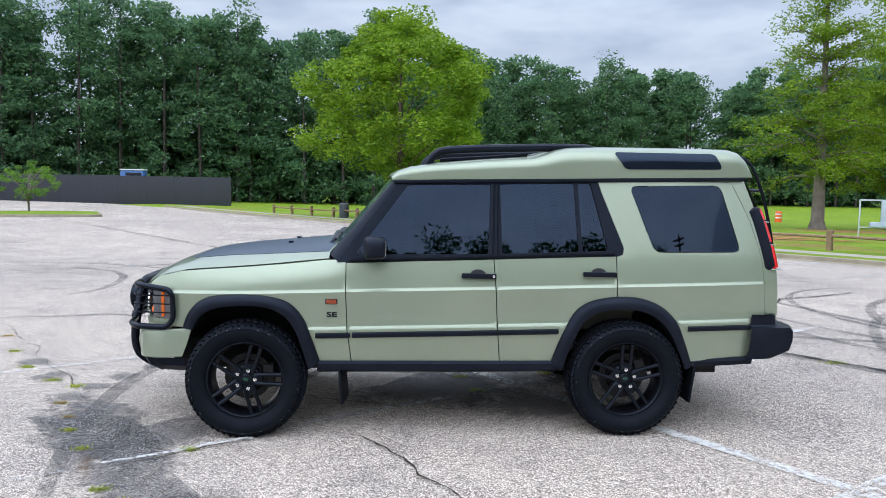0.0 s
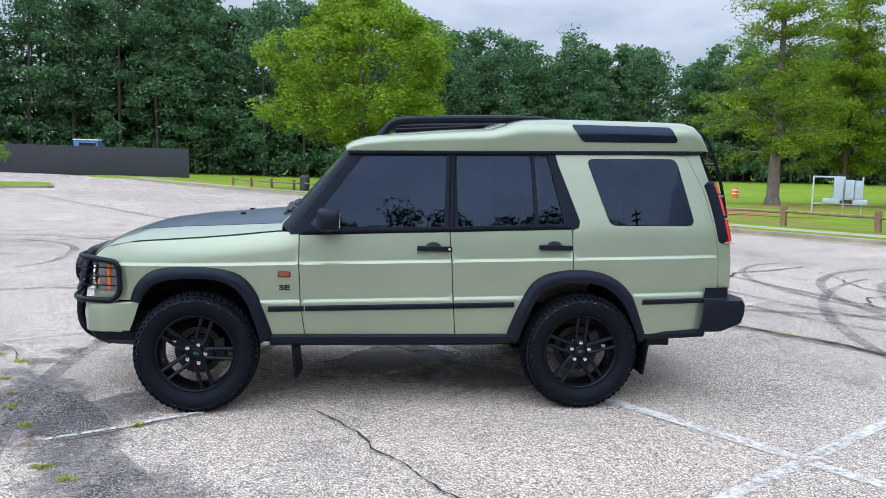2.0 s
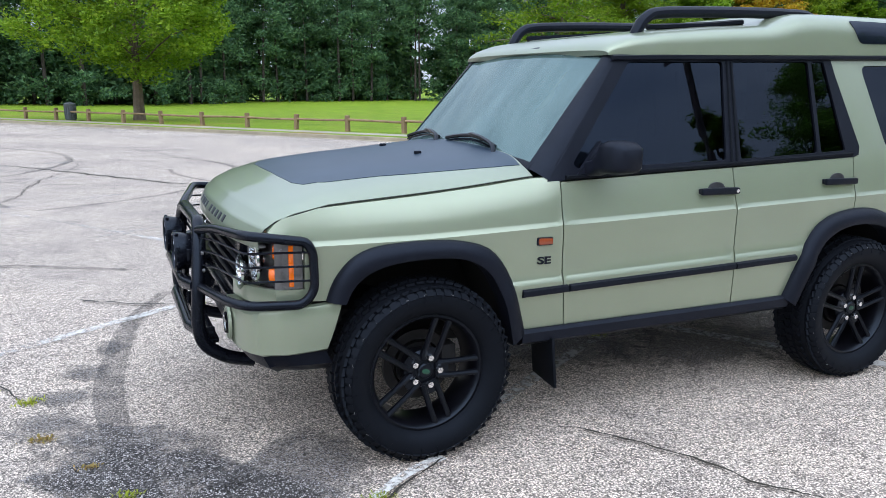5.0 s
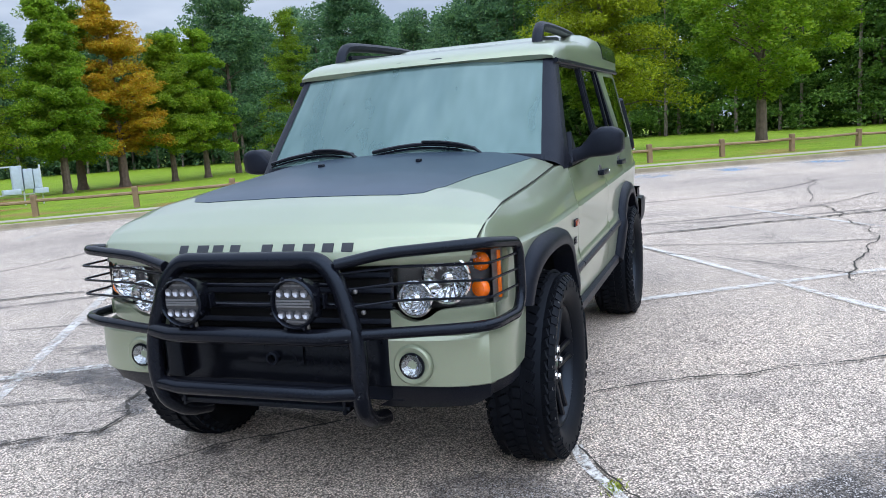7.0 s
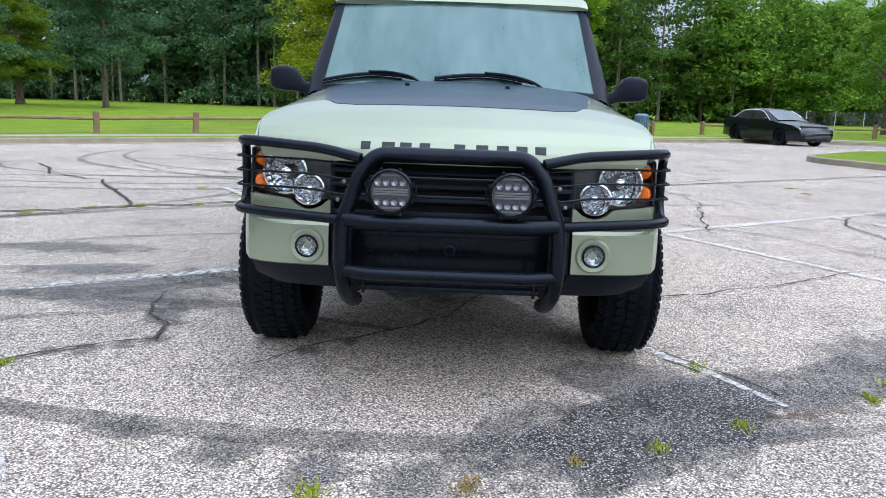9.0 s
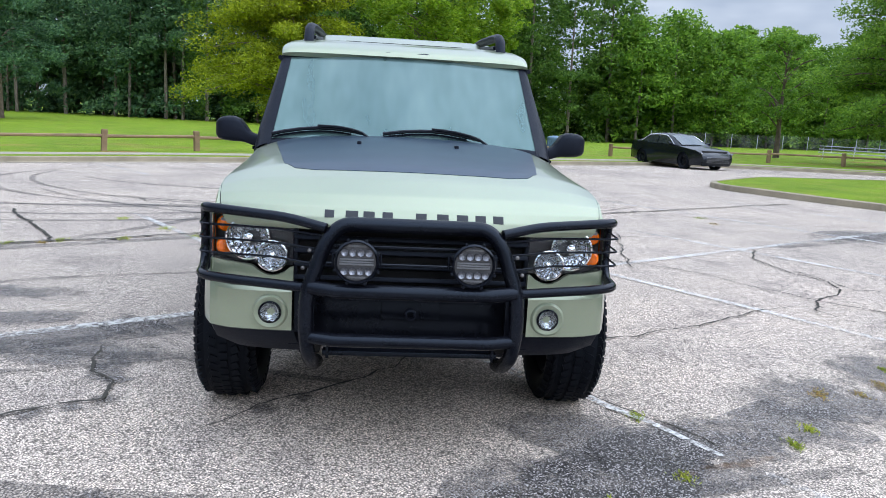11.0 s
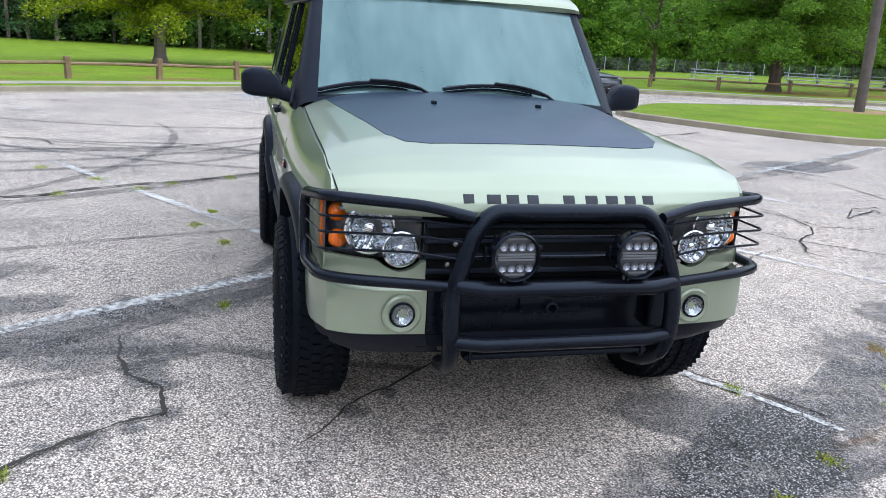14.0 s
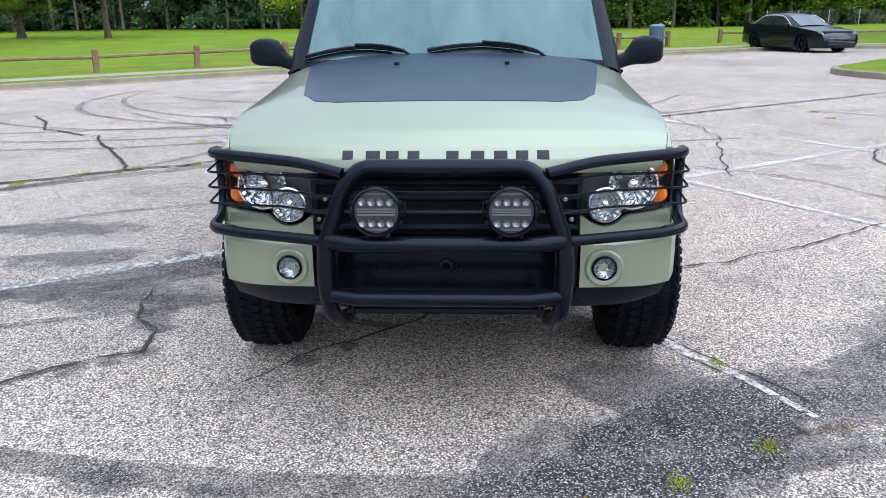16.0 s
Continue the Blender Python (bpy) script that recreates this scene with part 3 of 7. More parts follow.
step_line = []
for a, b in zip(EDGE, EDGE[1:]):
    k = max(1, int((b - a).length / 2.5))
    step_line += [a.lerp(b, j / k) for j in range(k)]
step_line.append(EDGE[-1])
bm = bmesh.new()
strip(bm, step_line, [(-0.45, 0.006), (-0.02, 0.004), (0.0, 0.02), (0.015, 0.125), (0.035, 0.14), (0.16, 0.142), (0.17, 0.0)])
tagged(part("kerb", bm, KERB, None, sharp=40), "weathered concrete kerb round the parking lot", "kerb", kind="structure")
bm = bmesh.new()
strip(bm, step_line, [(0.165, 0.02), (0.17, 0.138), (0.55, 0.158), (1.10, 0.142), (1.12, 0.0)])
tagged(part("verge", bm, GRASS, None), "narrow grass verge behind the kerb", "verge", kind="structure")
bm = bmesh.new()
strip(bm, step_line, [(1.10, 0.02), (1.105, 0.150), (2.45, 0.155), (2.46, 0.02)])
tagged(part("pavement", bm, CONCRETE, None), "pale concrete footpath along the kerb", "pavement", kind="structure")


# kerbed grass islands
def island(name, poly, label):
    root = thing(name, label, "traffic island", kind="structure")
    line = [Vector((x, y, 0)) for x, y in rounded(poly, 1.0, 5)]
    n = len(line)
    c = sum(line, Vector()) / n
    bm = bmesh.new()
    inset = lambda p, k: p + (c - p).normalized() * k
    prof = [(0.0, 0.0), (0.01, 0.125), (0.03, 0.14), (0.16, 0.142), (0.17, 0.10)]
    rows = [[bm.verts.new(inset(p, o) + Vector((0, 0, z + fall(p.x, p.y)))) for o, z in prof] for p in line]
    for i in range(n):
        a, b = rows[i], rows[(i + 1) % n]
        for k in range(len(prof) - 1):
            bm.faces.new((a[k], b[k], b[k + 1], a[k + 1]))
    part("kerb_ring", bm, KERB, root, "low concrete kerb")
    bm = bmesh.new()
    rings = [[bm.verts.new(c + (p - c).normalized() * ((p - c).length - 0.165) * f + Vector((0, 0, z + fall(p.x, p.y)))) for p in line] for f, z in ((1.0, 0.135), (0.8, 0.17), (0.4, 0.20))]
    mid = bm.verts.new(c + Vector((0, 0, 0.21 + fall(c.x, c.y))))
    for a, b in zip(rings, rings[1:]):
        for i in range(n):
            bm.faces.new((a[i], a[(i + 1) % n], b[(i + 1) % n], b[i]))
    for i in range(n):
        bm.faces.new((rings[-1][i], rings[-1][(i + 1) % n], mid))
    part("turf", bm, TURF, root, "grass turf")
    return root


island("grass_island", [(14.9, -8.6), (13.2, -8.4), (11.1, -9.2), (9.2, -10.3), (8.45, -11.5), (10.3, -14.3), (14.9, -21.6), (20.0, -20.5), (18.8, -12.0)], "kerbed grass island in the parking lot")
island("small_island", [(-16.2, 37.6), (-32, 32.0), (-36, 40), (-19, 45)], "long kerbed grass island with a young tree")

# ---- painted lines, cracks, stains and tyre marks ----
SD = Vector((0.840, 0.543, 0))
CD = Vector((0.551, -0.834, 0))
CROSS = Vector((0.73, 0.43, 0))
BAYS = tuple(-2.74 * i for i in range(7, 0, -1)) + (0.0, 2.84, 5.6, 8.4, 11.2)


def painted(pts, width, material, label, name="painted_line"):
    bm = bmesh.new()
    ribbon(bm, pts, width, 0.0112)
    return tagged(part(name, bm, material, None, smooth=False), label, "road marking", group="bay lines", kind="structure")


def straight(a, b, n=12):
    return [a.lerp(b, i / n) for i in range(n + 1)]


painted(straight(CROSS - CD * 26, CROSS - CD * 4.2, 40), 0.105, FAINT_LINE, "long faded white line between the parking bays")
painted(straight(CROSS - CD * 4.2, CROSS + CD * 16, 40), 0.105, LINE, "long worn white line between the parking bays")
for k in BAYS:
    o = CROSS + CD * k
    painted(straight(o - SD * (2.30 if k == 0.0 else 4.9), o + SD * 5.0), 0.085, FAINT_LINE if k < -3.0 else LINE, "worn white parking bay line")
# the thick end of one line lies between two cracks at the joint
bm = bmesh.new()
ribbon(bm, smooth_path([(-1.22, -0.94, 0), (-1.43, -1.03, 0), (-1.66, -1.19, 0), (-1.98, -1.36, 0), (-2.03, -1.39, 0)], 6), [0.058 - 0.0014 * i for i in range(25)], 0.0118)
tagged(part("painted_line", bm, NEAR_LINE, None, smooth=False), "thick chipped white line beside a crack", "road marking", group="bay lines", kind="structure")
painted(straight(Vector((-2.19, -1.50, 0)), CROSS - SD * 4.9), 0.06, FAINT_LINE, "worn white parking bay line")
bm = bmesh.new()
ribbon(bm, [(-2.227, -1.114), (-2.168, -1.231), (-2.13, -1.352), (-2.1, -1.483), (-2.029, -1.617)], [0.02, 0.06, 0.05, 0.07, 0.02], 0.0128)
tagged(part("washed_soil", bm, SOIL, None, smooth=False), "brown soil washed into a joint of the asphalt", "soil", kind="structure")
for k in range(-6, 15):
    a = kerb_pt(-14 + 2.8 * k, -0.7)
    painted(straight(a, a - KOUT * 4.6, 8), 0.11, LINE, "worn white parking bay line")
for k in (9, 10, 11):
    a = kerb_pt(-14 + 2.8 * k + 1.4, -2.4)
    painted(straight(a - KDIR * 0.6, a + KDIR * 0.6, 4), 1.2, BLUELINE, "faded blue parking symbol patch", "blue_patch")


def crack(pts, width=0.022, jag=0.05, seed=1):
    """A thin dark crack that wanders at several scales round a line."""
    rng = np.random.default_rng(seed)
    p = np.array(pts, float)
    run = np.concatenate([[0], np.cumsum(np.hypot(*np.diff(p, axis=0).T))])
    long = run[-1]
    t = np.linspace(0, long, max(8, int(long / (0.02 if long < 6 else 0.07))))
    line = np.stack([np.interp(t, run, p[:, i]) for i in (0, 1)], 1)
    ends = np.minimum(1, np.minimum(t, long - t) / 0.12)
    for wave in (0.45, 0.17, 0.075, 0.035):
        knots = np.arange(0, long + 2 * wave, wave)
        for i in (0, 1):
            line[:, i] += np.interp(t, knots, rng.uniform(-1, 1, len(knots))) * wave * 0.13 * (jag / 0.05) ** 0.5 * ends
    knots = np.arange(0, long + 0.4, 0.06)
    wide = np.interp(t, knots, rng.uniform(0.25, 1.25, len(knots))) * width * (0.25 + 0.75 * ends)
    bm = bmesh.new()
    ribbon(bm, line, wide, 0.0124)
    return tagged(part("crack", bm, CRACK, None, smooth=False), "dark jagged crack in the asphalt", "crack", group="asphalt cracks", kind="structure")


crack([(-2.68, 2.33), (-1.78, 1.85), (-1.65, 1.66), (-1.47, 1.39), (-1.21, 1.43), (-1.03, 1.57), (-0.92, 1.62), (-0.6, 1.68)], 0.020, 0.06, 3)
crack([(-1.83, 0.90), (-1.76, 0.83), (-1.57, 0.66), (-1.40, 0.46), (-1.233, 0.253), (-0.885, -0.028), (-0.317, -0.185)], 0.013, 0.05, 4)
crack([(-0.60, -0.88), (-0.40, -1.15), (-0.27, -1.35), (-0.10, -1.66), (0.12, -2.03), (0.19, -2.20), (0.68, -2.90), (0.94, -3.40)], 0.016, 0.04, 5)
crack([(2.544, -4.252), (1.674, -4.351), (1.565, -4.742), (1.648, -4.963)], 0.022, 0.06, 6)
crack([(3.88, -4.45), (3.15, -4.10), (2.46, -4.14), (2.01, -4.34), (1.66, -4.29), (1.43, -4.01), (1.23, -3.77), (0.91, -3.60), (0.56, -3.50)], 0.025, 0.07, 7)
crack([(1.96, -4.90), (2.28, -5.30), (2.48, -5.62), (2.25, -5.57)], 0.026, 0.05, 27)
crack([(2.624, -5.876), (2.454, -5.391), (2.107, -4.967), (1.928, -4.926)], 0.022, 0.04, 8)
crack([(4.735, -6.225), (4.055, -6.623), (3.02, -6.42), (2.04, -6.029), (1.266, -5.463), (1.093, -5.738)], 0.028, 0.07, 16)
crack([(2.088, -5.449), (1.552, -5.46), (1.266, -5.463), (0.742, -5.106), (0.555, -5.11)], 0.022, 0.05, 17)
crack([(7.699, 6.891), (5.769, 5.67), (5.242, 4.972), (3.989, 3.947), (2.758, 3.328)], 0.045, 0.08, 12)
crack([(7.354, 6.174), (6.921, 3.682), (6.01, 2.955), (5.882, 1.08)], 0.03, 0.1, 13)
crack([(2.343, -2.484), (4.797, -3.054), (8.349, -2.749), (14.467, -3.24)], 0.020, 0.08, 14)
crack([(-1.16, -0.955), (-1.30, -1.015), (-1.44, -1.075), (-1.66, -1.235), (-1.97, -1.405)], 0.012, 0.03, 21)
# long joints between the strips of asphalt
for a, b, w, sd in (((-18.42, 36.055), (10.212, -8.414), 0.060, 9), ((-2.879, 0.383), (-10.19, 11.251), 0.009, 18), ((-18.461, 26.046), (-10.19, 11.251), 0.03, 10)):
    a, b = Vector((*a, 0)), Vector((*b, 0))
    k = max(3, int((b - a).length / 2))
    crack([tuple(a.lerp(b, i / k).xy) for i in range(k + 1)], w, 0.05, sd)
for k in range(10):
    rng = random.Random(50 + k)
    a = Vector((rng.uniform(-12, 22), rng.uniform(-9, 24), 0))
    t = rng.uniform(0, 6.28)
    pts = [a]
    for _ in range(5):
        t += rng.uniform(-0.6, 0.6)
        pts.append(pts[-1] + Vector((math.cos(t), math.sin(t), 0)) * rng.uniform(0.8, 2.2))
    crack([(q.x, q.y) for q in pts], 0.022, 0.06, 70 + k)


def skid(pts, width):
    line = smooth_path([(x, y, 0) for x, y in pts], 8)
    n = len(line) - 1
    bm = bmesh.new()
    ribbon(bm, line, [width * (0.3 + 0.7 * math.sin(math.pi * min(0.94, max(0.06, i / n))) ** 0.5) for i in range(n + 1)], 0.0062 + 0.0004 * (len(bpy.data.objects) % 7))
    return tagged(part("tyre_mark", bm, SKID, None, smooth=False), "faint dark curved tyre mark on the asphalt", "tyre mark", group="tyre marks", kind="structure")


for pts, w in (([(-2.068, 2.367), (-2.336, 1.646), (-2.456, 0.958), (-2.509, 0.438), (-2.486, -0.115), (-2.38, -0.93), (-2.135, -1.948)], 0.15),
               ([(-1.126, 3.252), (-0.749, 2.546), (-0.564, 1.83), (-0.181, 1.356), (0.141, 0.869), (0.612, 0.236)], 0.20),
               ([(-0.711, 2.985), (-0.769, 2.225), (-0.79, 1.637), (-0.822, 1.17), (-0.958, 0.919), (-1.177, 0.273)], 0.11),
               ([(-1.583, 2.741), (-1.23, 2.274), (-0.983, 1.594), (-0.824, 1.18)], 0.07),
               ([(5.026, 7.139), (5.355, 6.008), (5.554, 4.976), (5.974, 3.015), (6.273, 1.938), (6.042, 1.078)], 0.15),
               ([(7.111, 3.952), (6.681, 2.857), (6.638, 1.935), (6.239, 1.231), (5.924, 0.89), (5.428, 0.168)], 0.15),
               ([(3.648, 6.149), (3.878, 5.111), (4.034, 3.911), (4.49, 2.605), (4.828, 1.832), (5.232, 1.308), (5.759, 0.891), (6.592, 0.257)], 0.13),
               ([(0.266, 3.997), (0.601, 3.297), (1.063, 2.671), (1.414, 1.781), (1.692, 0.882)], 0.09),
               ([(-6.516, 9.535), (-5.563, 8.9), (-5.03, 7.881), (-4.806, 6.321), (-5.043, 5.592)], 0.14),
               ([(-5.033, 3.627), (-4.348, 3.749), (-3.815, 3.877), (-3.189, 3.685), (-2.309, 3.215)], 0.13),
               ([(1.573, 4.429), (2.306, 3.45), (3.021, 2.416), (3.845, 1.372), (4.361, 0.639), (5.148, -0.573)], 0.22),
               ([(4.191, -4.892), (5.09, -6.396), (6.114, -7.971), (8.349, -11.264)], 0.40)):
    skid(pts, w)


def tyre_arc(cx, cy, r, a0, a1, width=0.22, grow=0.0):
    n = 12
    skid([(cx + (r + grow * i / n) * math.cos(radians(a0 + (a1 - a0) * i / n)), cy + (r + grow * i / n) * math.sin(radians(a0 + (a1 - a0) * i / n))) for i in range(n + 1)], width * 0.55)


for arc in ((-7.5, 6.0, 4.2, 20, 150, 0.22, 0.8), (-5.8, 11.5, 5.2, -60, 40, 0.24, 1.0), (-9.5, 15, 6.5, -80, 60, 0.24, 0.0),
            (9.5, 4.5, 3.6, 120, 330, 0.24, 1.1), (9.6, 5.2, 5.0, 150, 300, 0.22, 0.4), (11.5, 2.0, 5.2, 60, 250, 0.25, 0.9), (12.5, 0.5, 6.5, 90, 230, 0.22, 0.0),
            (7.0, 9.5, 7.5, 200, 290, 0.26, 0.0), (12, -2, 8.5, 120, 190, 0.25, -1.0), (2.8, 12.0, 4.0, 180, 320, 0.22, 1.0), (14, 2, 5.0, 130, 260, 0.3, 0.3)):
    tyre_arc(*arc)


def stain(x, y, rx, ry, turn, seed):
    rng = random.Random(seed)
    bm = bmesh.new()
    n = 26
    up = 0.0056 + 0.00013 * (seed % 40)
    c = bm.verts.new((x, y, up + fall(x, y)))
    ph = [rng.uniform(0, 6.28) for _ in range(4)]
    ringv = []
    for i in range(n):
        a = 2 * math.pi * i / n
        r = 1 + 0.18 * math.sin(2 * a + ph[0]) + 0.14 * math.sin(3 * a + ph[1]) + 0.08 * math.sin(5 * a + ph[2]) + 0.05 * math.sin(9 * a + ph[3])
        q = pose(x, y, up, 0, 0, turn) @ Vector((rx * r * math.cos(a), ry * r * math.sin(a), 0))
        q.z += fall(q.x, q.y)
        ringv.append(bm.verts.new(q))
    for i in range(n):
        bm.faces.new((c, ringv[i], ringv[(i + 1) % n]))
    return tagged(part("stain", bm, STAIN, None, smooth=False), "dark blotchy stain on the asphalt", "stain", group="asphalt stains", kind="structure")


for k, (x, y, rx, ry, turn) in enumerate(((-1.789, -0.873, 0.55, 0.35, 30),
                                          (0.101, 0.295, 1.1, 0.45, 30), (0.92, -0.254, 0.7, 0.5, 0),
                                          (-0.518, 2.097, 0.9, 0.22, -56), (-0.788, 1.781, 0.7, 0.18, -70), (0.026, 1.126, 0.8, 0.25, -58), (-1.021, 1.525, 0.28, 0.12, 20), (0.784, 0.669, 0.8, 0.3, -30),
                                          (5.548, -7.126, 1.6, 0.5, -58), (0.60, 2.75, 0.75, 0.22, 100), (-0.10, 2.45, 0.65, 0.16, 112), (-0.22, 1.62, 0.5, 0.15, 60))):
    stain(x, y, rx * 1.15, ry * 1.15, turn, 1 + k)
# dark patches along the joint, and small ones where the cracks crumble
rng = random.Random(77)
joint = smooth_path([(-2.55, -0.42, 0), (-2.35, -0.75, 0), (-2.1, -1.1, 0), (-1.7, -1.7, 0), (-1.2, -2.4, 0), (-0.6, -3.2, 0), (0.2, -4.4, 0)], 3)[::2]
for k, q in enumerate(joint):
    stain(q.x + rng.uniform(-0.08, 0.08), q.y + rng.uniform(-0.08, 0.08), rng.uniform(0.55, 0.78), rng.uniform(0.30, 0.42), -56 + rng.uniform(-20, 20), 20 + k)
for k, (x, y, r) in enumerate(((-2.78, 0.05, 0.20), (-2.70, 0.40, 0.15), (-2.62, 0.75, 0.16), (-2.5, 1.15, 0.15), (-3.2, 0.7, 0.2), (-3.6, 1.25, 0.2), (-1.66, 1.66, 0.10), (-1.60, 1.52, 0.08), (-1.46, 1.38, 0.09), (-1.72, 1.80, 0.07), (-1.20, 1.42, 0.07), (-1.0, 1.58, 0.08), (-1.55, 0.64, 0.09), (-1.42, 0.47, 0.07))):
    stain(x, y, r * 1.3, r, rng.uniform(0, 180), 46 + k)


# ---- weeds in the cracks ----
def weed(x, y, size, seed, dry=False):
    rng = np.random.default_rng(seed)
    n = int(110 * max(1.0, size / 0.10))
    c = np.stack([rng.normal(x, size * 0.62, n), rng.normal(y, size * 0.40, n), np.full(n, fall(x, y))], 1)
    h = rng.uniform(0.007, 0.024, n) * (0.8 if dry else 1.0)
    a = rng.uniform(0, 2 * np.pi, n)
    tip = c + np.stack([np.cos(a) * h * 0.9, np.sin(a) * h * 0.9, h], 1)
    side = np.stack([-np.sin(a), np.cos(a), np.zeros(n)], 1) * 0.0032
    midp = (c + tip) / 2 + np.array([0, 0, 1]) * (h * 0.18)[:, None]
    ob = link_mesh("weed", quads_mesh("weed", np.stack([c, midp + side, tip, midp - side], 1)), WEED_DRY if dry else WEED, None, "", False)
    return tagged(ob, "dry brown weeds in a crack" if dry else "low green weeds growing from a crack", "weed", group="weeds in the cracks", kind="stuff")


for i, (x, y, s, d) in enumerate(((-2.24, -1.133, 0.05, 0), (-2.462, -0.761, 0.045, 0), (-2.598, -0.454, 0.04, 1), (-2.792, -0.093, 0.05, 1), (-1.892, -1.796, 0.045, 0), (-1.582, -1.149, 0.05, 0), (-1.715, -1.965, 0.05, 0),
                                  (-1.079, -2.774, 0.05, 1), (-1.24, -2.294, 0.05, 1), (-1.208, -2.554, 0.05, 1), (-3.145, 0.592, 0.06, 0), (-3.569, 1.064, 0.06, 0), (-3.986, 1.734, 0.05, 0), (-4.412, 2.502, 0.06, 1), (-2.025, -2.657, 0.06, 0),
                                  (1.249, 1.211, 0.06, 0), (1.801, 1.435, 0.07, 0), (2.294, 1.333, 0.05, 0), (1.058, 0.804, 0.05, 0), (-1.893, 1.903, 0.04, 0), (3.308, 2.034, 0.10, 0), (3.801, 2.468, 0.12, 0), (4.429, 3.134, 0.1, 0), (3.973, 1.194, 0.10, 0), (3.586, 1.747, 0.09, 0), (3.016, 2.689, 0.09, 0), (2.15, 4.028, 0.10, 0), (-1.177, -2.334, 0.05, 1), (-1.015, -2.8, 0.05, 1), (-0.757, -3.007, 0.05, 0), (-0.815, -3.383, 0.06, 0), (-0.173, 1.191, 0.05, 0), (-2.879, 0.383, 0.05, 0),
                                  (0.276, 0.682, 0.05, 0), (2.54, 3.61, 0.09, 0), (2.78, 3.22, 0.10, 0), (2.03, 3.99, 0.10, 1), (2.62, 3.33, 0.07, 1), (6.314, -5.048, 0.1, 1), (7.005, -5.109, 0.1, 0), (0.382, 0.222, 0.06, 0))):
    weed(x, y, s, 300 + i, bool(d))


# ---- trees ----
def trunk_bm(rng, h, r, limbs, lean=0.02, base_flare=1.5, seg=9):
    bm = bmesh.new()
    n = 9
    wob = [rng.uniform(-lean, lean) * h for _ in range(4)]
    line = [Vector((wob[0] * (t**2) + wob[1] * math.sin(3 * t) * 0.3, wob[2] * (t**2) + wob[3] * math.sin(2.6 * t) * 0.3, h * t)) for t in np.linspace(0, 1, n)]
    rad = [r * (base_flare if i == 0 else 1.12 if i == 1 else 1.0) * (1 - 0.93 * (i / (n - 1)) ** 1.15) for i in range(n)]
    line.insert(1, line[0].lerp(line[1], 0.25))
    rad.insert(1, r * 1.15)
    line[0].z = -0.25
    tube(bm, line, rad, seg)
    for a, b, rr in limbs:
        t = min(0.97, max(0.05, a / h))
        f = t * (n - 1)
        i = int(f)
        base = [p for k, p in enumerate(line) if k != 1]
        s = base[i].lerp(base[min(i + 1, n - 1)], f - i)
        e = Vector(b)
        midp = s.lerp(e, 0.5) + Vector((0, 0, 0.12 * (e - s).length))
        tube(bm, smooth_path([s, midp, e], 3), [rr, rr * 0.85, rr * 0.75, rr * 0.6, rr * 0.5, rr * 0.35, rr * 0.15][:7], 5)
    return bm


def cloud(rng, spots, radii, per, flat=0.6):
    """Leaf centres gathered round the spots."""
    k = np.repeat(np.arange(len(spots)), per)
    d = rng.normal(size=(len(k), 3))
    d /= np.linalg.norm(d, axis=1, keepdims=True)
    d *= rng.uniform(0.25, 1.0, (len(k), 1)) ** 0.6
    d[:, 2] *= flat
    return spots[k] + d * radii[k][:, None]


def broad_tree(seed, h, width, clear, spots=150, per=95, leaf=0.26):
    """Round-crowned tree: trunk with rising limbs and a clumped, uneven crown."""
    rng = np.random.default_rng(seed)
    c, lim = [], []
    while len(c) < spots:
        d = rng.normal(size=3)
        d /= np.linalg.norm(d)
        f = rng.uniform(0.45, 1.0) ** 0.5
        z = (h + clear) / 2 + d[2] * f * (h - clear) / 2
        t = (z - clear) / (h - clear)
        w = width / 2 * (1.0 - 0.75 * max(0, t - 0.35) ** 1.6) * (0.75 + 0.25 * min(1, t * 5))
        lump = 1 + 0.16 * math.sin(3 * math.atan2(d[1], d[0]) + seed) + 0.12 * math.sin(5 * t * 3 + seed)
        q = np.array([d[0] * f * w * lump, d[1] * f * w * lump, z])
        c.append(q)
        if len(lim) < 26 and rng.random() < 0.3:
            lim.append((max(clear * 0.7, z - 0.35 * math.hypot(q[0], q[1]) - 0.6), tuple(q * [0.9, 0.9, 1.0]), 0.035 + 0.05 * rng.random()))
    c = np.array(c)
    rad = rng.uniform(0.65, 1.35, len(c)) * width / 13
    return trunk_bm(random.Random(seed), h * 0.88, 0.021 * h, lim), leaves(rng, cloud(rng, c, rad, per * 2, 0.65), leaf * 0.72, leaf * 0.42)


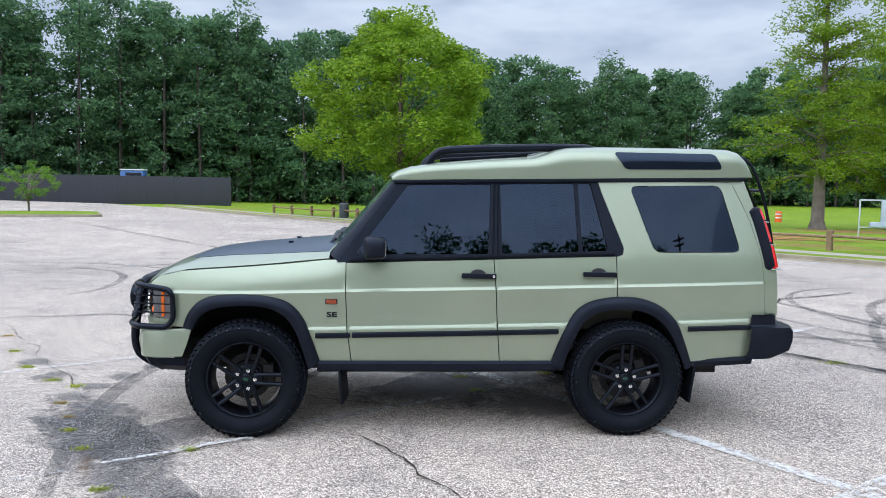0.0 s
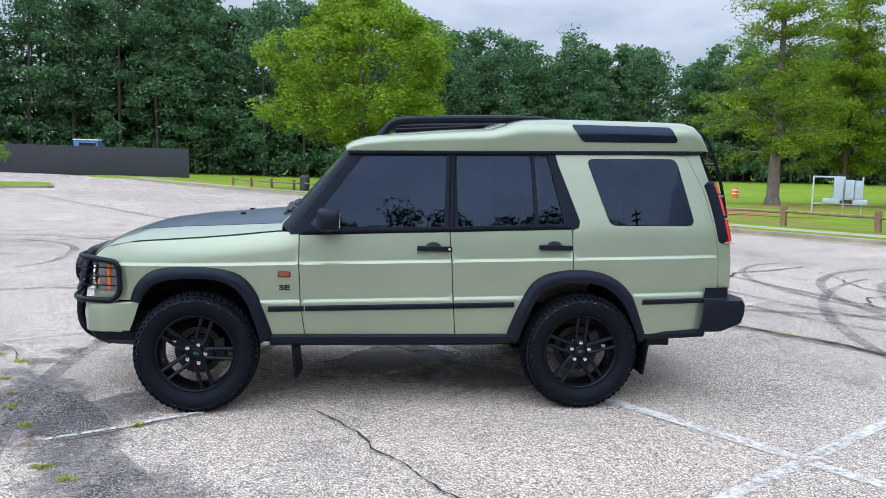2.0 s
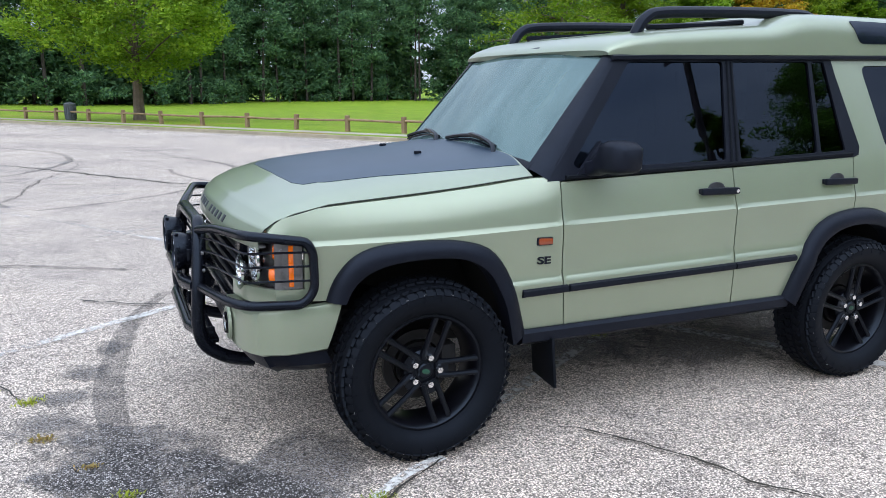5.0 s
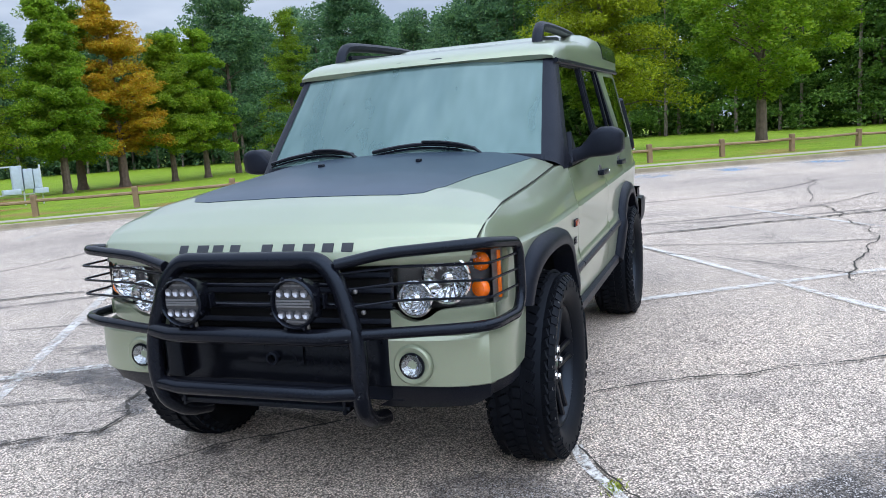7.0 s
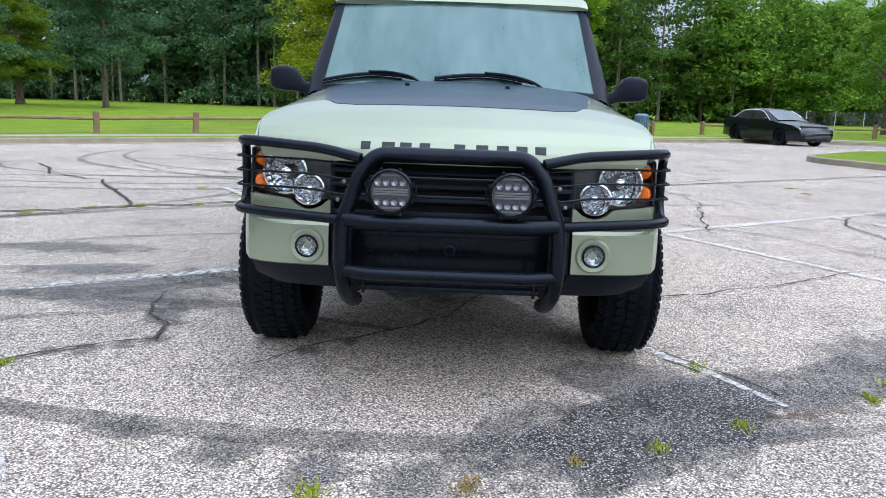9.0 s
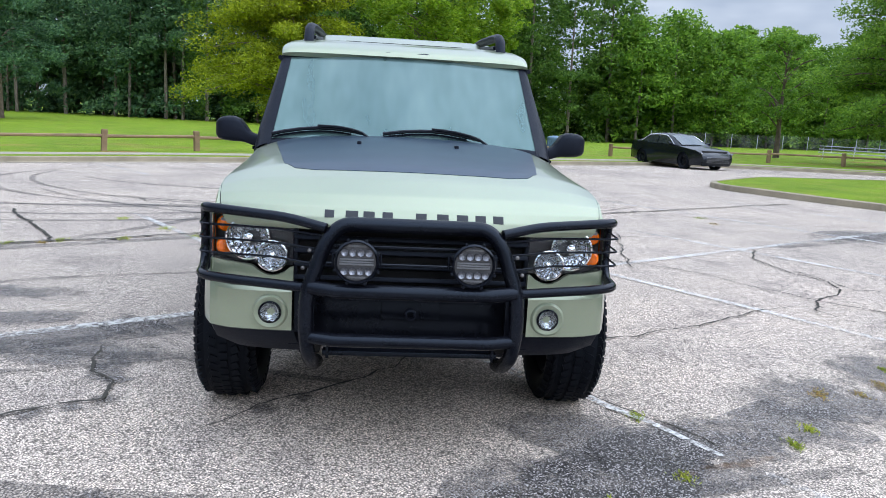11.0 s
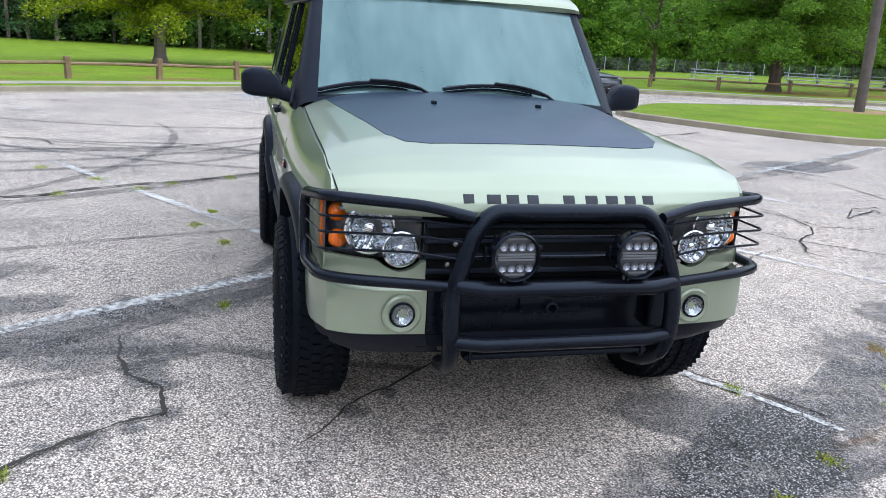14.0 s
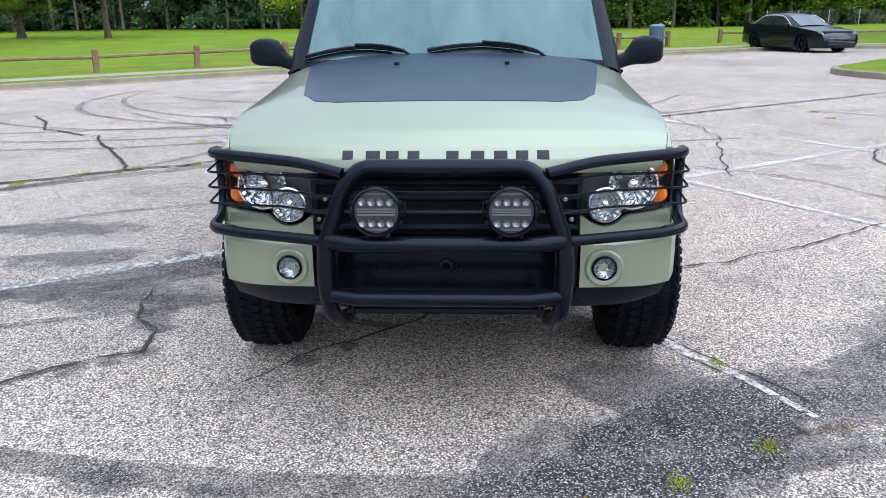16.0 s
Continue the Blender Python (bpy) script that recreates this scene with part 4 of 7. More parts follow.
def cypress_tree(seed, h, width, clear, tiers=22, per=60, leaf=0.36, droop=0.18, cone=0.85):
    """Tall tree with tiers of feathery, drooping boughs that shorten towards the top."""
    rng = np.random.default_rng(seed)
    c, rad, lim = [], [], []
    for k in range(tiers):
        t = (k + rng.uniform(0, 0.8)) / tiers
        z0 = clear + (h - clear) * t
        reach = width / 2 * (1 - cone * t ** 1.25) * rng.uniform(0.72, 1.1) + 0.35
        for j in range(5 if t < 0.75 else 3):
            a = rng.uniform(0, 2 * np.pi)
            r = reach * rng.uniform(0.7, 1.08)
            end = np.array([math.cos(a) * r, math.sin(a) * r, z0 + r * (0.22 - droop * 2.2 * rng.random())])
            start = np.array([0, 0, z0 - 0.1 * r])
            lim.append((z0 - 0.1 * r, tuple(start + (end - start) * 0.85), 0.03 + 0.012 * r))
            m = max(4, int(r / 0.45))
            for i in range(m):
                f = 0.10 + 0.90 * (i + 0.5) / m
                p = start + (end - start) * f + rng.normal(size=3) * [0.18, 0.18, 0.12]
                p[2] += 0.12 * r * math.sin(math.pi * f) - 0.10
                c.append(p)
                rad.append(rng.uniform(0.45, 0.95) * (0.6 + 0.5 * f) * (0.6 + 0.05 * width))
    c, rad = np.array(c), np.array(rad)
    n = max(12, int(per * 620 / len(c)))
    pts = cloud(rng, c, rad, n * 2, 0.55)
    return trunk_bm(random.Random(seed), h * 0.97, 0.019 * h, lim[:70], 0.008, 1.9), leaves(rng, pts, leaf * 0.72, leaf * 0.32, 0.35)


def pine_tree(seed, h, width, clear, spots=90, per=60, leaf=0.5):
    rng = np.random.default_rng(seed)
    c, lim = [], []
    for k in range(spots):
        t = rng.uniform(0, 1) ** 0.8
        z = clear + (h - clear) * t
        a = rng.uniform(0, 6.28)
        r = width / 2 * (1 - 0.8 * t**1.6) * rng.uniform(0.25, 1.0) * (0.8 + 0.2 * math.sin(5 * a + seed))
        c.append((math.cos(a) * r, math.sin(a) * r, z + 0.15 * r))
        if k % 3 == 0:
            lim.append((max(clear * 0.9, z - 0.2 * r), c[-1], 0.05))
    c = np.array(c)
    rad = rng.uniform(0.6, 1.25, len(c)) * width / 8
    return trunk_bm(random.Random(seed), h * 0.97, 0.013 * h, lim, 0.015, 1.3, 7), leaves(rng, cloud(rng, c, rad, per * 2, 0.45), leaf * 0.72, leaf * 0.34, 0.3)


def tree(name, made, leafs, bark, x, y, label, turn=0.0, size=1.0, group=""):
    root = thing(name, label, "tree", (x, y, ground_z(x, y)), turn, group)
    root.scale = (size, size, size)
    bm, quads = made
    part("trunk", bm, bark, root)
    link_mesh("crown", quads_mesh("crown", quads), leafs, root, "", False)
    return root


tree("shade_tree", broad_tree(11, 13.8, 12.8, 2.4, 240, 120, 0.34), LEAF_BROAD, BARK, 0.1, 46.8, "round-crowned bright green shade tree on the grass")
tree("cypress_tree", cypress_tree(21, 19.0, 11.0, 3.4, 22, 25, 0.30, 0.24), LEAF_CYP, PALEBARK, 27.2, 43.0, "tall feathery yellow-green cypress with a flared trunk")
cyp_b = tree("cypress_tree", cypress_tree(22, 18.0, 10.0, 2.8, 22, 42, 0.32, 0.22), LEAF_CYP, BARK, 35.3, 47.5, "tall feathery green cypress with a dark trunk")
tree("cypress_tree", cypress_tree(23, 14.0, 7.5, 2.6, 20), LEAF_BROAD, BARK, 40.0, 44.0, "slender green cypress on the grass")
tree("rusty_tree", cypress_tree(24, 17.5, 8.5, 3.0, 22, 60), LEAF_RUST, BARK, 47.2, 45.2, "cypress with rust-coloured foliage")
tree("cypress_tree", cypress_tree(25, 17.0, 9.0, 2.8, 20), LEAF_BROAD, BARK, 46.0, 48.5, "bright green cypress among the grove")
pine_a = tree("pine_tree", pine_tree(31, 22.0, 12.0, 3.5, 190, 110), LEAF_DARK, BARK, 63.0, 45.0, "tall dark green pine behind the grass")
tree("slender_tree", cypress_tree(35, 12.5, 7.0, 3.0, 20, 60), LEAF_CYP, BARK, 52.0, 44.0, "slender bright yellow-green young cypress")
tree("slender_tree", cypress_tree(36, 13.5, 6.5, 3.0, 18, 60), LEAF_BROAD, BARK, 56.0, 43.5, "slender bright green young tree")
copy_thing(pine_a, pose(74.0, 36.0, ground_z(74.0, 36.0), 0, 0, 50))
copy_thing(cyp_b, pose(78.0, 47.0, ground_z(78.0, 47.0), 0, 0, 130))
tree("cypress_tree", cypress_tree(26, 15.5, 12.5, 2.6, 24, 80, 0.28, 0.24), LEAF_OLIVE, PALEBARK, 42.6, 5.3, "broad yellow-green cypress with a pale trunk on the field")
tree("maple_tree", broad_tree(12, 14.0, 10.5, 2.8, 200, 110, 0.34), LEAF_BROAD, BARK, 45.2, -3.4, "bright green maple on the field")
tree("cypress_tree", cypress_tree(27, 15.5, 12.0, 1.9, 28, 90, 0.27, 0.16), LEAF_MID, BARK, 33.6, -27.6, "large dark green conifer with layered boughs by the fence")
tree("yellow_green_tree", cypress_tree(28, 19.0, 9.5, 3.6, 22), LEAF_CYP, BARK, 41.5, -43.0, "tall yellow-green cypress behind the fence")
tree("maple_tree", broad_tree(13, 12.5, 9.5, 2.6, 170, 100, 0.34), LEAF_MID, BARK, 36.6, -43.2, "green broad-leaved tree beside the bleachers")
tree("maple_tree", broad_tree(14, 8.5, 6.5, 2.2, 80, 80, 0.26), LEAF_MID, BARK, 46.0, -27.0, "small green tree on the field")
tree("young_tree", broad_tree(15, 3.2, 4.0, 0.9, 60, 42, 0.14), LEAF_MID, PALEBARK, -22.7, 43.4, "young thin-crowned tree on the kerbed island")
bush = thing("bush", "leafy green bush on bare orange earth", "bush", (15.6, 29.6, ground_z(15.6, 29.6)))
rngb = np.random.default_rng(5)
pts = cloud(rngb, np.array([[rngb.normal(0, 0.35), rngb.normal(0, 0.35), rngb.uniform(0.2, 1.1)] for _ in range(40)]), rngb.uniform(0.2, 0.35, 40), 60, 0.8)
link_mesh("foliage", quads_mesh("foliage", leaves(rngb, pts, 0.14, 0.08)), LEAF_BROAD, bush, "", False)
bm = bmesh.new()
for k in range(7):
    a = k * 0.9
    tube(bm, [(0.05 * math.cos(a), 0.05 * math.sin(a), -0.1), (0.3 * math.cos(a), 0.3 * math.sin(a), 0.8)], [0.02, 0.008], 5)
part("stems", bm, BARK, bush)


EARTH = worn_material("bare_orange_earth", (0.40, 0.155, 0.045), 0.36, 0.60, 3.0, 0.95, most=0.9, colour2=(0.30, 0.14, 0.05))


def bare_patch(x, y, rx, ry, turn, seed):
    """Bare earth that shows through the grass."""
    rng = random.Random(seed)
    ph = [rng.uniform(0, 6.28) for _ in range(3)]
    bm = bmesh.new()

    def at(r, a):
        f = r * (1 + 0.2 * math.sin(2 * a + ph[0]) + 0.15 * math.sin(3 * a + ph[1]) + 0.1 * math.sin(7 * a + ph[2]))
        q = pose(x, y, 0, 0, 0, turn) @ Vector((rx * f * math.cos(a), ry * f * math.sin(a), 0))
        return Vector((q.x, q.y, ground_z(q.x, q.y) + 0.035))

    grid(bm, at, (0.02, 0.35, 0.7, 1.0), [2 * math.pi * i / 24 for i in range(25)])
    return tagged(part("bare_earth", bm, EARTH, None), "bare orange earth showing through the grass", "earth", kind="structure")


bare_patch(16.6, 28.6, 4.2, 1.5, -58, 1)
bare_patch(24.3, -27.0, 3.0, 0.7, 58, 2)
bare_patch(14.6, -15.8, 0.9, 0.7, 20, 3)


# woods round the fields
def woods(name, line, spacing, rows, leafs, seed, h=(17, 24), leaf=0.55, n_leaf=1500, label="", kinds=(0.7, 0.3), gap=4.5, bark=None):
    rng = np.random.default_rng(seed)
    quads, bm = [], bmesh.new()
    pts = []
    for (x0, y0), (x1, y1) in zip(line, line[1:]):
        k = max(1, int(math.hypot(x1 - x0, y1 - y0) / spacing))
        nx, ny = y1 - y0, -(x1 - x0)
        q = math.hypot(nx, ny)
        for j in range(k):
            for r in range(rows):
                t = (j + rng.uniform(0, 1)) / k
                pts.append((x0 + (x1 - x0) * t - nx / q * (r * gap + rng.uniform(-1.2, 1.2)), y0 + (y1 - y0) * t - ny / q * (r * gap + rng.uniform(-1.2, 1.2)), r))
    for x, y, r in pts:
        z = ground_z(x, y) if abs(x) < 150 and abs(y) < 150 else 1.5
        hh = rng.uniform(*h)
        w = rng.uniform(7.0, 10.5)
        clear = hh * (rng.uniform(0.22, 0.46) if rng.random() < kinds[0] and r == 0 else rng.uniform(0.0, 0.06))
        tr = hh * 0.0095
        lx, ly = rng.normal(0, 0.3, 2)
        tube(bm, [(x, y, z - 0.3), (x + lx * 0.4, y + ly * 0.4, z + hh * 0.4), (x + lx, y + ly, z + hh * 0.95)], [tr * 1.15, tr * 0.8, tr * 0.1], 6)
        ns = 84
        t = rng.uniform(0, 1, ns) ** 0.85
        a = rng.uniform(0, 2 * np.pi, ns)
        rr = w / 2 * (1 - 0.80 * t**2.6) * rng.uniform(0.2, 1.0, ns) ** 0.7
        c = np.stack([x + np.cos(a) * rr, y + np.sin(a) * rr, z + clear + (hh - clear) * t], 1)
        n = int(n_leaf * 2.4) if r == 0 else int(n_leaf * 1.3)
        big = leaf * 0.8 if r == 0 else leaf * 1.35
        quads.append(leaves(rng, cloud(rng, c, rng.uniform(0.6, 1.3, ns) * w / 5.2, max(4, n // ns), 0.5), big, big * 0.55, 0.35))
        if r != 1:
            m = 10 if r == 0 else 44
            cc = np.stack([x + rng.normal(0, 2.2, m), y + rng.normal(0, 2.2, m), z + rng.uniform(0.2, 3.6 if r == 0 else 9.0, m)], 1)
            sz = leaf * 0.8 if r == 0 else leaf * 2.2
            quads.append(leaves(rng, cloud(rng, cc, rng.uniform(0.6, 1.3, m) * (1 if r == 0 else 1.9), 26, 0.8), sz, sz * 0.6, 0.3))
    root = thing(name, label, "woods", (0, 0, 0), kind="stuff")
    part("trunks", bm, bark or WOODBARK, root)
    link_mesh("canopy", quads_mesh("canopy", np.concatenate(quads)), leafs, root, "", False)
    return root


woods("pine_woods", [(-90, 58), (-65, 82), (-42, 95), (-16, 100), (0, 104)], 4.2, 3, LEAF_DARK, 41, (21, 27), 0.60, 2300, "dense dark green pine wood behind the parking lot", (0.04, 0.96), bark=DARKBARK)
woods("pine_woods", [(0, 104), (26, 122), (54, 124), (84, 108)], 4.2, 3, LEAF_DARK, 42, (18, 24), 0.60, 2100, "dense dark green pine wood beyond the field", (0.45, 0.55), bark=DARKBARK)
woods("mixed_woods", [(84, 108), (104, 84), (108, 50), (98, 22)], 4.2, 3, LEAF_DARK, 43, (18, 25), 0.60, 2100, "dark mixed wood at the field's edge", (0.95, 0.05))
woods("mixed_woods", [(98, 22), (92, 2), (86, -16), (85, -28)], 4.2, 3, LEAF_DEEP, 44, (17, 23), 0.46, 3300, "deep green mixed wood at the field's edge", (0.12, 0.88))
woods("mixed_woods", [(85, -28), (92, -60), (88, -92), (66, -118)], 4.4, 3, LEAF_MID, 45, (12, 15.5), 0.60, 2100, "green mixed wood beyond the sports field", (0.45, 0.55))
woods("far_woods", [(60, -88), (34, -67), (8, -62), (-20, -76), (-46, -92)], 3.2, 2, LEAF_DARK, 47, (23, 25.5), 0.6, 1500, "dark tree line behind the lot", (0.0, 1.0))
woods("far_woods", [(66, -118), (10, -128), (-60, -120), (-120, -95), (-150, -20), (-140, 50), (-100, 78)], 7.5, 1, LEAF_DARK, 46, (14, 20), 0.95, 900, "distant dark tree line behind the lot", (0.3, 0.7))


# ---- post-and-rail fence ----
def post_mesh():
    bm = bmesh.new()
    box(bm, (0, 0, 0.29), (0.17, 0.17, 0.78), 0.02)
    me = bpy.data.meshes.new("post")
    bm.to_mesh(me)
    bm.free()
    me.materials.append(WOOD)
    return me


POST = post_mesh()


def rail_fence(line, first, last, label):
    root = thing("rail_fence", label, "fence")
    rng = random.Random(9)
    spots = []
    for a, b in zip(line, line[1:]):
        k = max(1, round((b - a).length / 3.0))
        spots += [a.lerp(b, j / k) for j in range(k)]
    spots.append(line[-1])
    z = lambda p: ground_z(p.x, p.y)
    for p, q in zip(spots, spots[1:] + [None]):
        o = new("post", POST)
        o.parent = root
        o.matrix_local = pose(p.x, p.y, z(p), rng.uniform(-3, 3), rng.uniform(-3, 3), math.degrees(math.atan2(KDIR.y, KDIR.x)) + rng.uniform(-5, 5))
        if q is not None:
            bm = bmesh.new()
            a, b = Vector((p.x, p.y, z(p) + 0.47 + rng.uniform(-0.03, 0.03))), Vector((q.x, q.y, z(q) + 0.47 + rng.uniform(-0.03, 0.03)))
            tube(bm, [a - (b - a) * 0.03, a.lerp(b, 0.5) + Vector((0, 0, rng.uniform(-0.02, 0.02))), b + (b - a) * 0.03], [0.072, 0.062, 0.070], 6, flat=0.75)
            part("rail", bm, WOOD, root)


rail_fence([kerb_pt(-48, 2.9), kerb_pt(-20, 3.6), kerb_pt(28.0, 4.4)], 0, 0, "low weathered timber post-and-rail fence along the footpath")
rail_fence([Vector((36.2, -12.5, 0)), Vector((34.5, -20.5, 0)), Vector((31.2, -26.8, 0)), Vector((27.6, -31.2, 0)), Vector((14.0, -53.0, 0))], 0, 0, "low orange-brown timber rail fence round the sports field")


# ---- other things of the park ----
def bin_thing(x, y, colour, label):
    root = thing("litter_bin", label, "bin", (x, y, ground_z(x, y)), group="litter bins")
    mat = plain("bin_paint", colour, 0.55)
    bm = bmesh.new()
    lathe(bm, [(0.27, -0.05), (0.285, 0.05), (0.31, 0.80), (0.325, 0.82), (0.325, 0.86), (0.29, 0.86)], Matrix.Identity(4), 20)
    part("drum", bm, mat, root)
    bm = bmesh.new()
    lathe(bm, [(0.33, 0.86), (0.33, 0.92), (0.20, 0.99), (0.001, 1.0)], Matrix.Identity(4), 20)
    part("lid", bm, mat, root)
    bm = bmesh.new()
    for k in range(16):
        a = 2 * math.pi * k / 16
        box(bm, (0, 0, 0), (0.02, 0.055, 0.72), 0.004, pose(0.312 * math.cos(a), 0.312 * math.sin(a), 0.43, 0, 2, math.degrees(a)))
    part("slats", bm, mat, root)


bin_thing(-3.6, 46.0, (0.07, 0.08, 0.09), "dark grey litter bin by the fence")
bin_thing(31.6, -8.3, (0.10, 0.17, 0.26), "blue-grey litter bin by the fence")

barrel = thing("traffic_barrel", "orange and white striped traffic barrel on the grass", "traffic barrel", (35.5, 64.5, ground_z(35.5, 64.5)))
ORANGE = plain("orange_plastic", (0.80, 0.12, 0.02), 0.5)
WHITEP = plain("white_plastic", (0.75, 0.74, 0.72), 0.5)
bm = bmesh.new()
lathe(bm, [(0.35, -0.05), (0.35, 0.08), (0.29, 0.09), (0.29, 0.9), (0.24, 1.0), (0.001, 1.02)], Matrix.Identity(4), 18)
part("drum", bm, ORANGE, barrel)
for z in (0.35, 0.68):
    bm = bmesh.new()
    lathe(bm, [(0.295, z), (0.297, z + 0.12)], Matrix.Identity(4), 18)
    part("stripe", bm, WHITEP, barrel, "white stripe")

cab = thing("electric_cabinet", "pale grey electric cabinets on a galvanised frame", "cabinet", (22.9, 29.4, ground_z(22.9, 29.4)), -28)
GALV = plain("galvanised_steel", (0.50, 0.52, 0.54), 0.5, 0.3)
CABGREY = plain("cabinet_paint", (0.38, 0.44, 0.51), 0.5)
bm = bmesh.new()
for x in (-1.1, 0.25, 1.05):
    box(bm, (x, 0.1, 0.85), (0.07, 0.07, 2.0), 0.008)
box(bm, (-0.42, 0.1, 1.82), (1.4, 0.07, 0.07), 0.008)
box(bm, (-0.2, 0.1, 0.52), (1.8, 0.06, 0.06), 0.008)
part("frame", bm, GALV, cab)
for c, s in (((0.0, 0, 1.28), (0.42, 0.30, 1.15)), ((0.47, 0, 1.22), (0.40, 0.26, 0.95)), ((0.85, 0, 1.22), (0.30, 0.26, 0.9))):
    bm = bmesh.new()
    box(bm, c, s, 0.015)
    body = part("box", bm, CABGREY, cab)
    bm = bmesh.new()
    box(bm, (c[0], c[1] - s[1] / 2 - 0.008, c[2]), (s[0] * 0.9, 0.014, s[2] * 0.93), 0.004)
    door = part("box_door", bm, CABGREY, body)
for c in ((-0.30, -0.05, 0.66), (0.95, -0.05, 0.64)):
    bm = bmesh.new()
    box(bm, c, (0.75 if c[0] < 0 else 0.6, 0.42, 0.24), 0.03)
    part("meter_box", bm, CABGREY, cab)

pole = thing("light_pole", "tall brown wooden pole on the grass island", "pole", (16.4, -17.9, 0.15))
bm = bmesh.new()
tube(bm, [(0, 0, -0.3), (0.02, 0.0, 4.0), (0.06, 0.02, 11.0)], [0.165, 0.15, 0.115], 14)
part("shaft", bm, POLEWOOD, pole)
bm = bmesh.new()
lathe(bm, [(0.17, 0.0), (0.9, 0.06), (1.1, 0.02)], pose(0, 0, 0.02), 20)
part("mulch_ring", bm, plain("pine_straw", (0.26, 0.17, 0.07), 0.9, vary=0.4, scale=20), pole)
bm = bmesh.new()
box(bm, (0.0, 0.0, 10.6), (0.1, 2.0, 0.12), 0.01)
for y in (-0.8, 0.8):
    box(bm, (0.15, y, 10.8), (0.5, 0.35, 0.14), 0.03)
part("lamp_arm", bm, POLEWOOD, pole)

utility = thing("utility_pole", "dark utility pole with two crossarms behind the lot", "pole", (17.0, -38.0, 0.0), 25)
bm = bmesh.new()
tube(bm, [(0, 0, -0.3), (0, 0, 16.4)], [0.19, 0.13], 12)
part("shaft", bm, POLEWOOD, utility)
for z, w in ((16.1, 1.6), (15.75, 1.4)):
    bm = bmesh.new()
    box(bm, (0, 0, z), (w, 0.09, 0.10), 0.01)
    part("crossarm", bm, POLEWOOD, utility)


# bleachers on the sports field
def bleacher(x, y, turn):
    root = thing("bleacher", "low aluminium bleacher seats on the grass", "bleacher", (x, y, ground_z(x, y)), turn, group="bleachers by the field")
    for k in range(3):
        for off, z in ((0.0, 0.42), (-0.32, 0.18)):
            bm = bmesh.new()
            box(bm, (0, k * 0.62 + off, z + 0.22 * k), (4.6, 0.26, 0.05), 0.008)
            part("plank", bm, GALV, root)
    for x0 in (-2.0, 0.0, 2.0):
        bm = bmesh.new()
        for k in range(3):
            box(bm, (x0, k * 0.62, (0.42 + 0.22 * k) / 2 - 0.05), (0.05, 0.05, 0.42 + 0.22 * k + 0.1), 0.005)
        tube(bm, [(x0, -0.35, 0.12), (x0, 1.35, 0.80)], 0.025, 6)
        part("support", bm, GALV, root)


for x, y, a in ((47.6, -33.6, -122), (44.6, -39.6, -122), (40.0, -42.4, -122)):
    bleacher(x, y, a)

# chain-link fence posts and rails at the edge of the sports field
mesh_fence = thing("wire_fence", "distant grey wire fence before the woods", "fence")
WIRE = worn_material("wire_mesh", (0.30, 0.31, 0.31), 0.40, 0.62, 60.0, most=0.22)
fl = [Vector((79, -30, 0)), Vector((84, -60, 0)), Vector((76, -95, 0))]
for a, b in zip(fl, fl[1:]):
    k = int((b - a).length / 3.2)
    for j in range(k + 1):
        q = a.lerp(b, j / k)
        bm = bmesh.new()
        cyl(bm, (q.x, q.y, ground_z(q.x, q.y) - 0.1), (q.x, q.y, ground_z(q.x, q.y) + 1.6), 0.04, None, 6)
        part("post", bm, GALV, mesh_fence)
    bm = bmesh.new()
    grid(bm, lambda j, z: a.lerp(b, j / k) + Vector((0, 0, ground_z(*a.lerp(b, j / k).xy) + z)), range(k + 1), (0.05, 1.55))
    part("wire_panel", bm, WIRE, mesh_fence)

# screened wall, building roof and truck beyond the lot
wall = thing("screen_wall", "long black screened fence at the far side of the lot", "wall", (0, 0, 0))
SCREENING = plain("black_screening", (0.022, 0.024, 0.032), 0.75, vary=0.15)
W = [Vector((-18.0, 80.0, -0.8)), Vector((-34, 83.0, -0.7)), Vector((-57, 84.0, -0.6))]
for a, b in zip(W, W[1:]):
    k = int((b - a).length / 3.0)
    for j in range(k):
        p, q = a.lerp(b, j / k), a.lerp(b, (j + 1) / k)
        d = (q - p).normalized()
        bm = bmesh.new()
        box(bm, (0, 0, 0), ((q - p).length - 0.03, 0.10, 3.5), 0.01, Matrix.Translation(p.lerp(q, 0.5) + Vector((0, 0, 1.15))) @ pose(0, 0, 0, 0, 0, math.degrees(math.atan2(d.y, d.x))))
        part("screen_panel", bm, SCREENING, wall)
        bm = bmesh.new()
        cyl(bm, (p.x, p.y, p.z - 0.3), (p.x, p.y, p.z + 3.0), 0.06, None, 8)
        part("post", bm, SCREENING, wall)
truck = thing("blue_truck", "blue truck body seen above the screened fence", "truck", (-31.0, 88.5, 0.2), 4)
BLUE = plain("blue_paint", (0.06, 0.16, 0.42), 0.4)
bm = bmesh.new()
box(bm, (0, 0, 1.7), (2.6, 2.0, 1.9), 0.1)
body = part("box_body", bm, BLUE, truck)
bm = bmesh.new()
box(bm, (0, -0.05, 2.72), (2.7, 2.1, 0.14), 0.04)
part("roof_cap", bm, WHITEP, truck)
bm = bmesh.new()
box(bm, (0.2, -1.01, 2.2), (1.8, 0.02, 0.35), 0.005)
part("window", bm, DARK, truck)
bm = bmesh.new()
for x in (-0.8, 0.8):
    for y in (-0.9, 0.9):
        cyl(bm, (x, y - 0.12, 0.38), (x, y + 0.12, 0.38), 0.40, None, 16)
box(bm, (0, 0, 0.62), (2.4, 1.6, 0.3), 0.02)
part("running_gear", bm, DARK, truck)
